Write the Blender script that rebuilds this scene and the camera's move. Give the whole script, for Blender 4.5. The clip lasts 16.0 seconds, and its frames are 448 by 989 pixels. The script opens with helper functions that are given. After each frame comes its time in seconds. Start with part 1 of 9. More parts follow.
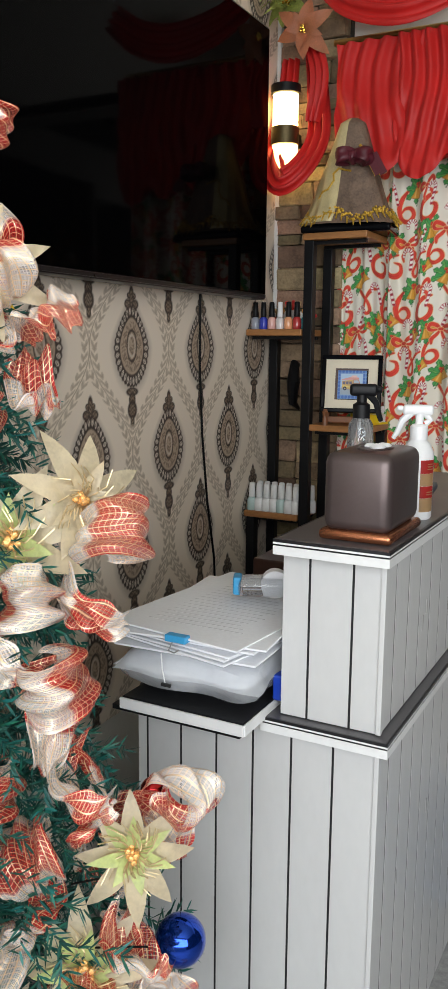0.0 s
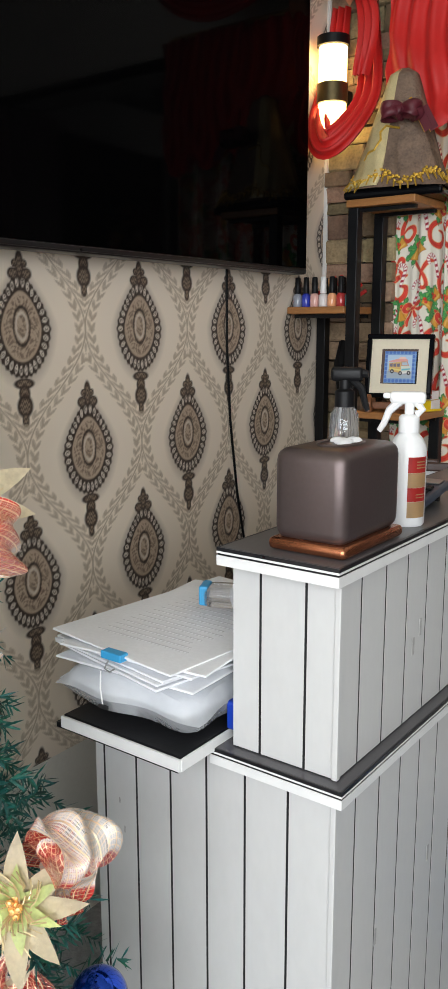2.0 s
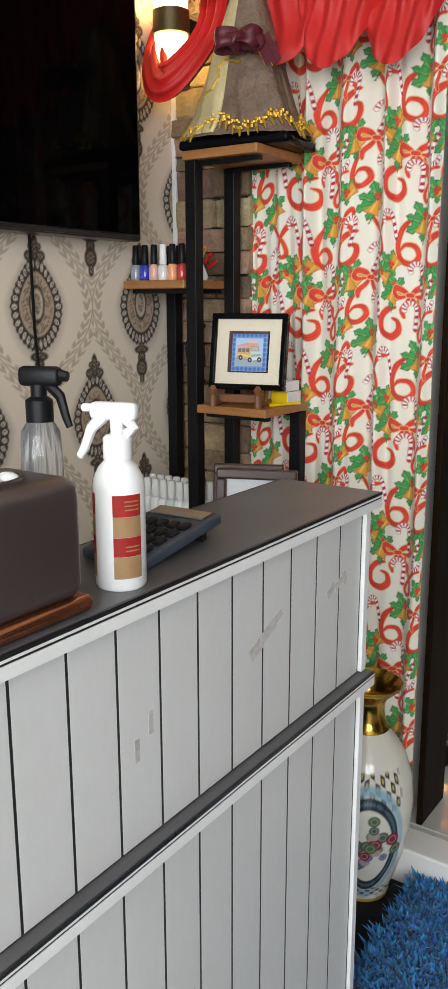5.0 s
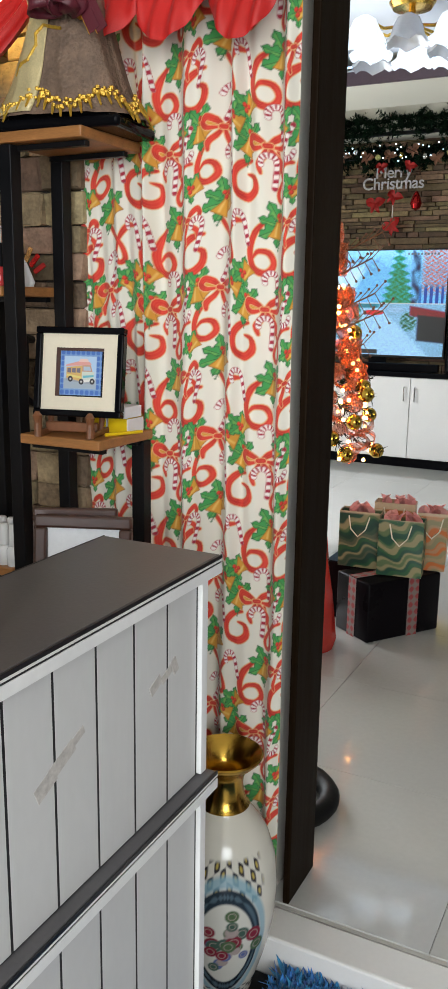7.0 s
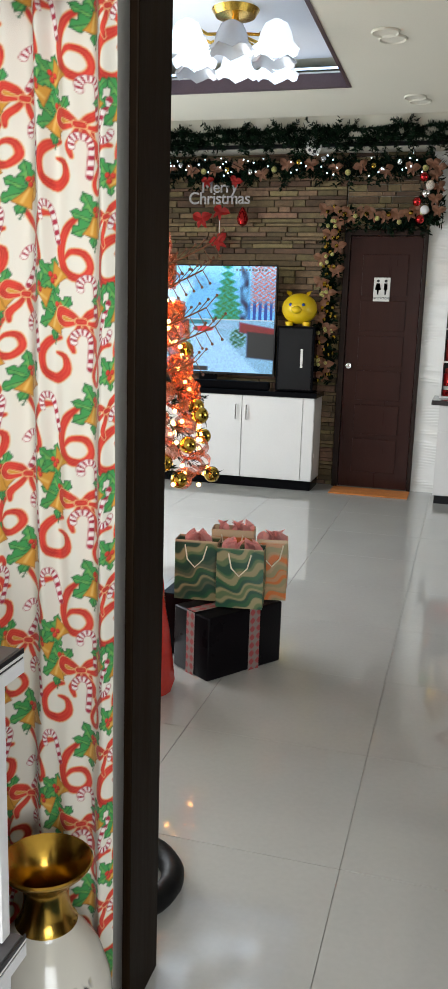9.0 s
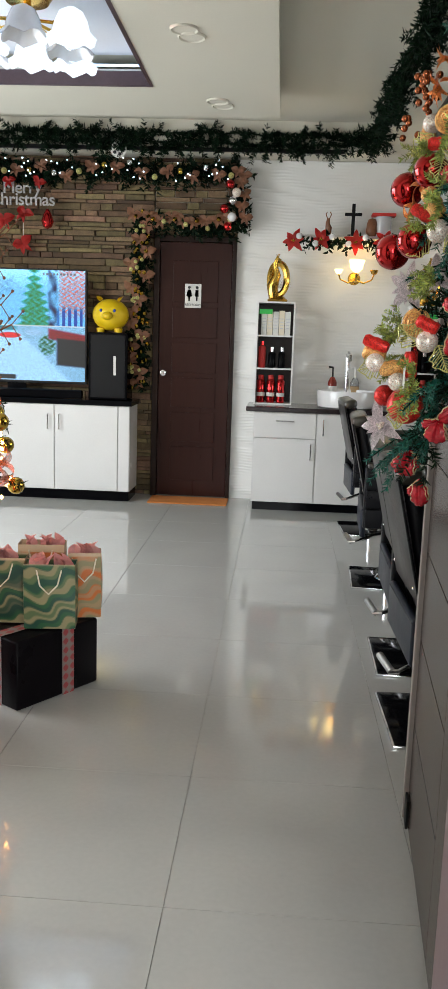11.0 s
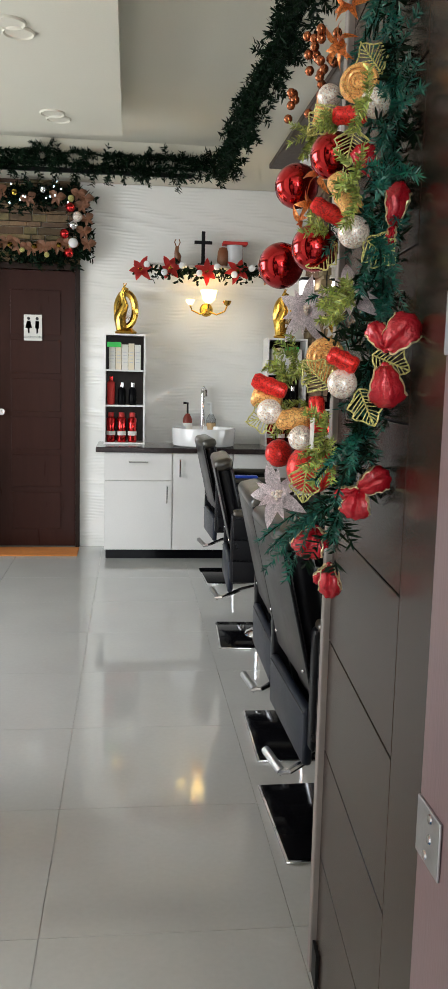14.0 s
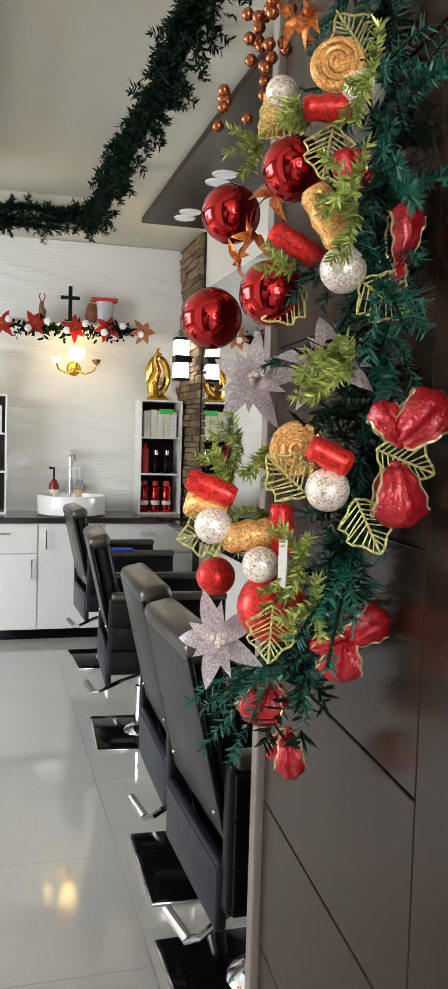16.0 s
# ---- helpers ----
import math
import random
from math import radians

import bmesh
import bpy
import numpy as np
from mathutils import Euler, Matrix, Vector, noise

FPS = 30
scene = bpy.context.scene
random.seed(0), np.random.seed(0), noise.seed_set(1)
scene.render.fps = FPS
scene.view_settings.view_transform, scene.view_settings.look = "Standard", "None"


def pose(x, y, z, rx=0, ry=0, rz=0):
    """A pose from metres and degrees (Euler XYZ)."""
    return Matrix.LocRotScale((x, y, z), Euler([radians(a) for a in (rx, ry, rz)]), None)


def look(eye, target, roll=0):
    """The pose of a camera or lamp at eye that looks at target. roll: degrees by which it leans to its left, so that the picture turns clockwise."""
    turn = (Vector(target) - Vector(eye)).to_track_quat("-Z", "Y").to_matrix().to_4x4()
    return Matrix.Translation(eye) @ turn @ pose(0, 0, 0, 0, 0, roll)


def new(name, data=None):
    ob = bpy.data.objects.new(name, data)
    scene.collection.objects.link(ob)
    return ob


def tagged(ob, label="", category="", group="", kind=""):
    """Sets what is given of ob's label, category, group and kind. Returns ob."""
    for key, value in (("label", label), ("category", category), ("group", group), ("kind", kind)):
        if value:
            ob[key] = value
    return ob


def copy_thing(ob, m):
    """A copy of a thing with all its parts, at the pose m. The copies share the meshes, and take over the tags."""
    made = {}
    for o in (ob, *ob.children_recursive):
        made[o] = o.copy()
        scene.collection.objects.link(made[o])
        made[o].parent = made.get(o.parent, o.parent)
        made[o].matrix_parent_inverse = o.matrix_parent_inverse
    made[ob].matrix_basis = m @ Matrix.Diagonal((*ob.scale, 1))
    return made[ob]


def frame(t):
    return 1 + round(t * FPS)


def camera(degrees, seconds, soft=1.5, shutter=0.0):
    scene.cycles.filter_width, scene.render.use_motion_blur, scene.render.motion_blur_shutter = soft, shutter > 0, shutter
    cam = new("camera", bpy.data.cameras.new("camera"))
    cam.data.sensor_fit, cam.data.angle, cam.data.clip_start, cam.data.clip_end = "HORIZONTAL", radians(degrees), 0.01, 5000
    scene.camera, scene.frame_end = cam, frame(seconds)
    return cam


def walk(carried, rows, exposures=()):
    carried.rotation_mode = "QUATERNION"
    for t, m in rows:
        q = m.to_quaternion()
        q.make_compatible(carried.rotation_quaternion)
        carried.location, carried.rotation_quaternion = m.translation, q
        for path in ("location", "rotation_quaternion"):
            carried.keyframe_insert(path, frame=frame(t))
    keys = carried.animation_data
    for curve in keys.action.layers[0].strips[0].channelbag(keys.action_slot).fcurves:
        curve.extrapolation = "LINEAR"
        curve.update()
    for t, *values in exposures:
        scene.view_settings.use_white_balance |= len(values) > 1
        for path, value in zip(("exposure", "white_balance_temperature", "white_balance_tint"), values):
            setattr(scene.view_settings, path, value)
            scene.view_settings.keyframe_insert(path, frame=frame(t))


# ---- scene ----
cam = camera(29.4, 16.0)
METRES, EYE, TILT, LEAN, TURN = 2.63, 1.42, 0.0, 0.0, 29.7
PATH = [
    (0, (0.031, 0.11, 1.303), (-0.89, 1.852, 0.961), 0.5),
    (0.5, (0.087, 0.173, 1.3), (-0.914, 1.867, 0.94), 0.2),
    (1, (0.126, 0.223, 1.301), (-0.961, 1.86, 0.929), 0.1),
    (1.5, (0.149, 0.307, 1.294), (-0.995, 1.903, 0.916), -0.0),
    (2, (0.166, 0.409, 1.299), (-0.998, 1.99, 0.915), -0.1),
    (2.5, (0.192, 0.492, 1.297), (-0.975, 2.068, 0.904), 0.1),
    (3, (0.232, 0.577, 1.277), (-0.933, 2.154, 0.881), 0.1),
    (3.2, (0.253, 0.611, 1.269), (-0.912, 2.187, 0.871), 0.0),
    (5.3, (0.229, 0.963, 1.312), (-0.847, 2.586, 0.856), 0.0),
    (5.5, (0.22, 0.981, 1.312), (-0.811, 2.633, 0.853), 0.2),
    (6, (0.187, 1.073, 1.317), (-0.757, 2.776, 0.86), 0.6),
    (6.5, (0.172, 1.167, 1.329), (-0.721, 2.899, 0.876), 0.8),
    (7, (0.168, 1.231, 1.329), (-0.713, 2.973, 0.893), 0.9),
    (7.5, (0.158, 1.318, 1.335), (-0.7, 3.075, 0.913), 1.0),
    (8, (0.112, 1.396, 1.331), (-0.663, 3.192, 0.917), 1.0),
    (8.5, (0.083, 1.458, 1.337), (-0.561, 3.307, 0.93), 1.8),
    (9, (0.072, 1.491, 1.324), (-0.451, 3.381, 0.931), 1.8),
    (9.5, (0.075, 1.515, 1.309), (-0.318, 3.439, 0.931), 1.9),
    (10, (0.082, 1.545, 1.28), (-0.184, 3.493, 0.916), 2.1),
    (12.3, (0.086, 1.863, 1.281), (0.017, 3.834, 0.95), 1.3),
    (12.5, (0.076, 1.895, 1.28), (0.01, 3.868, 0.964), 1.2),
    (13, (0.064, 2.004, 1.283), (0.045, 3.98, 0.975), 1.1),
    (13.5, (0.06, 2.068, 1.29), (0.157, 4.045, 1.001), 1.3),
    (14, (0.069, 2.158, 1.295), (0.29, 4.127, 1.026), 1.4),
    (14.5, (0.079, 2.285, 1.302), (0.391, 4.247, 1.064), 1.4),
    (15, (0.084, 2.392, 1.309), (0.469, 4.344, 1.104), 1.4),
    (15.5, (0.074, 2.492, 1.32), (0.516, 4.435, 1.148), 1.5),
    (16, (0.053, 2.57, 1.335), (0.588, 4.492, 1.207), 1.6),
]
walk(cam, [(t, look(eye, target, roll)) for t, eye, target, roll in PATH],
     [(0, -0.72), (1.5, -0.58), (3, -0.38), (5.5, -0.24), (7, -0.27), (9, -0.2), (10, -0.12), (12.5, 0.0), (14, 0.12), (16, 0.36)])

# ---- light ----
world = bpy.data.worlds.new("sky")
scene.world = world
world.use_nodes = True
wn = world.node_tree
sky = wn.nodes.new("ShaderNodeTexSky")
sky.sky_type = "NISHITA"
sky.sun_disc = False
sky.sun_elevation = radians(48)
sky.sun_rotation = radians(200)
wn.links.new(sky.outputs[0], wn.nodes["Background"].inputs[0])
wn.nodes["Background"].inputs[1].default_value = 0.12

sun = new("sun", bpy.data.lights.new("sun", "SUN"))
sun.data.energy, sun.data.angle, sun.data.color = 2.0, radians(0.6), (1, 0.95, 0.87)
sun.matrix_world = look((0, -8, 9), (0.3, -2.0, 0))


def area(name, at, to, w, h, watts, color=(1, 1, 1)):
    lamp = new(name, bpy.data.lights.new(name, "AREA"))
    lamp.data.shape, lamp.data.size, lamp.data.size_y = "RECTANGLE", w, h
    lamp.data.energy, lamp.data.color = watts, color
    lamp.matrix_world = look(at, to)
    return lamp


def bulb(name, at, watts, color=(1, 1, 1), radius=0.04):
    lamp = new(name, bpy.data.lights.new(name, "POINT"))
    lamp.data.energy, lamp.data.color, lamp.data.shadow_soft_size = watts, color, radius
    lamp.location = at
    return lamp


# daylight in the shop front behind the camera, and in the salon's side window
area("shopfront_daylight", (1.0, -1.12, 1.62), (-0.6, 2.5, 1.15), 3.6, 1.7, 178, (0.95, 0.98, 1.0))
area("side_window_daylight", (-3.32, 5.6, 1.5), (0.5, 5.4, 0.6), 2.6, 1.7, 132, (0.93, 0.97, 1.0))
# chandelier, downlights and wall lamps
bulb("wall_sconce_light", (0.63, 8.46, 1.885), 4.6, (1.0, 0.72, 0.32), 0.012)

# ---- materials ----


def mat(name, col, rough=0.5, metal=0.0, var=0.1, scale=6.0, fine=70.0, bump=0.05, coat=0.0, trans=0.0, alpha=1.0, spec=0.5, sheen=0.0, stretch=None, rvar=0.1):
    m = bpy.data.materials.new(name)
    m.use_nodes = True
    t = m.node_tree
    N, L = t.nodes, t.links
    b = N["Principled BSDF"]
    b.inputs["Metallic"].default_value = metal
    b.inputs["Coat Weight"].default_value = coat
    b.inputs["Coat Roughness"].default_value = 0.08
    b.inputs["Transmission Weight"].default_value = trans
    b.inputs["Alpha"].default_value = alpha
    b.inputs["Specular IOR Level"].default_value = spec
    b.inputs["Sheen Weight"].default_value = sheen
    g = N.new("ShaderNodeNewGeometry")
    mp = N.new("ShaderNodeMapping")
    if stretch:
        mp.inputs["Scale"].default_value = stretch
    L.new(g.outputs["Position"], mp.inputs[0])
    n1, n2 = N.new("ShaderNodeTexNoise"), N.new("ShaderNodeTexNoise")
    for n, s, d in ((n1, scale, 5), (n2, fine, 3)):
        n.inputs["Scale"].default_value = s
        n.inputs["Detail"].default_value = d
        L.new(mp.outputs[0], n.inputs["Vector"])
    mul = N.new("ShaderNodeMath")
    mul.operation = "MULTIPLY_ADD"
    mul.inputs[1].default_value, mul.inputs[2].default_value = 0.4, 0.0
    L.new(n2.outputs[0], mul.inputs[0])
    add = N.new("ShaderNodeMath")
    add.operation = "MULTIPLY_ADD"
    add.inputs[1].default_value = 0.6
    L.new(n1.outputs[0], add.inputs[0])
    L.new(mul.outputs[0], add.inputs[2])
    ramp = N.new("ShaderNodeValToRGB")
    ramp.color_ramp.elements[0].position, ramp.color_ramp.elements[1].position = 0.3, 0.7
    ramp.color_ramp.elements[0].color = (*[max(0, c * (1 - var)) for c in col], 1)
    ramp.color_ramp.elements[1].color = (*[min(1, c * (1 + var)) for c in col], 1)
    L.new(add.outputs[0], ramp.inputs[0])
    L.new(ramp.outputs[0], b.inputs["Base Color"])
    rr = N.new("ShaderNodeMapRange")
    rr.inputs[1].default_value, rr.inputs[2].default_value = 0.3, 0.7
    rr.inputs[3].default_value, rr.inputs[4].default_value = max(0.02, rough - rvar * rough), min(1, rough + rvar * rough)
    L.new(n1.outputs[0], rr.inputs[0])
    L.new(rr.outputs[0], b.inputs["Roughness"])
    if bump > 0:
        bp = N.new("ShaderNodeBump")
        bp.inputs["Strength"].default_value = bump
        bp.inputs["Distance"].default_value = 0.004
        L.new(n2.outputs[0], bp.inputs["Height"])
        L.new(bp.outputs[0], b.inputs["Normal"])
    return m


def by_piece(m, amount=0.35, island=False):
    """Varies a material's value from piece to piece."""
    t = m.node_tree
    b = t.nodes["Principled BSDF"]
    link = b.inputs["Base Color"].links[0]
    src = link.from_socket
    hsv = t.nodes.new("ShaderNodeHueSaturation")
    if island:
        rnd = t.nodes.new("ShaderNodeNewGeometry").outputs["Random Per Island"]
    else:
        rnd = t.nodes.new("ShaderNodeObjectInfo").outputs["Random"]
    mr = t.nodes.new("ShaderNodeMapRange")
    mr.inputs[3].default_value, mr.inputs[4].default_value = 1 - amount, 1 + amount
    t.links.new(rnd, mr.inputs[0])
    t.links.new(mr.outputs[0], hsv.inputs["Value"])
    mh = t.nodes.new("ShaderNodeMapRange")
    mh.inputs[3].default_value, mh.inputs[4].default_value = 0.5 - amount * 0.06, 0.5 + amount * 0.06
    fr = t.nodes.new("ShaderNodeMath")
    fr.operation = "FRACT"
    ml = t.nodes.new("ShaderNodeMath")
    ml.operation = "MULTIPLY"
    ml.inputs[1].default_value = 7.31
    t.links.new(rnd, ml.inputs[0])
    t.links.new(ml.outputs[0], fr.inputs[0])
    t.links.new(fr.outputs[0], mh.inputs[0])
    t.links.new(mh.outputs[0], hsv.inputs["Hue"])
    t.links.new(src, hsv.inputs["Color"])
    t.links.new(hsv.outputs[0], b.inputs["Base Color"])
    return m


def printed(name, rough=0.7, bump=0.15, fine=400.0, sheen=0.0, coat=0.0, glow=0.0, trans=0.0):
    """A surface that carries a printed pattern, held as the mesh's own colours."""
    m = bpy.data.materials.new(name)
    m.use_nodes = True
    t = m.node_tree
    b = t.nodes["Principled BSDF"]
    b.inputs["Roughness"].default_value = rough
    b.inputs["Sheen Weight"].default_value = sheen
    b.inputs["Coat Weight"].default_value = coat
    a = t.nodes.new("ShaderNodeAttribute")
    a.attribute_name = "Col"
    t.links.new(a.outputs["Color"], b.inputs["Base Color"])
    if glow:
        t.links.remove(b.inputs["Base Color"].links[0])
        b.inputs["Base Color"].default_value = (0.01, 0.01, 0.01, 1)
        t.links.new(a.outputs["Color"], b.inputs["Emission Color"])
        b.inputs["Emission Strength"].default_value = glow
    n = t.nodes.new("ShaderNodeTexNoise")
    n.inputs["Scale"].default_value = fine
    g = t.nodes.new("ShaderNodeNewGeometry")
    t.links.new(g.outputs["Position"], n.inputs["Vector"])
    bp = t.nodes.new("ShaderNodeBump")
    bp.inputs["Strength"].default_value, bp.inputs["Distance"].default_value = bump, 0.002
    t.links.new(n.outputs[0], bp.inputs["Height"])
    t.links.new(bp.outputs[0], b.inputs["Normal"])
    return m


def glowing(name, col, strength):
    m = bpy.data.materials.new(name)
    m.use_nodes = True
    b = m.node_tree.nodes["Principled BSDF"]
    b.inputs["Base Color"].default_value = (*col, 1)
    b.inputs["Emission Color"].default_value = (*col, 1)
    b.inputs["Emission Strength"].default_value = strength
    return m


def glitter(name, col, rough=0.32, metal=0.6, amount=0.7, scale=520.0, low=0.55, high=2.2):
    """Foil glitter: every flake tilts its own way; sparkle is also painted into the colour."""
    m = mat(name, col, rough, metal, 0.25, 25, 200, 0)
    t = m.node_tree
    b = t.nodes["Principled BSDF"]
    v = t.nodes.new("ShaderNodeTexVoronoi")
    v.inputs["Scale"].default_value = scale
    g = t.nodes.new("ShaderNodeNewGeometry")
    t.links.new(g.outputs["Position"], v.inputs["Vector"])
    bp = t.nodes.new("ShaderNodeBump")
    bp.inputs["Strength"].default_value, bp.inputs["Distance"].default_value = amount, 0.006
    src = b.inputs["Base Color"].links[0].from_socket
    hsv = t.nodes.new("ShaderNodeHueSaturation")
    mr = t.nodes.new("ShaderNodeMapRange")
    mr.inputs[3].default_value, mr.inputs[4].default_value = low, high
    t.links.new(v.outputs["Color"], mr.inputs[0])
    t.links.new(mr.outputs[0], hsv.inputs["Value"])
    t.links.new(src, hsv.inputs["Color"])
    t.links.new(hsv.outputs[0], b.inputs["Base Color"])
    t.links.new(v.outputs["Color"], bp.inputs["Height"])
    t.links.new(bp.outputs[0], b.inputs["Normal"])
    return m


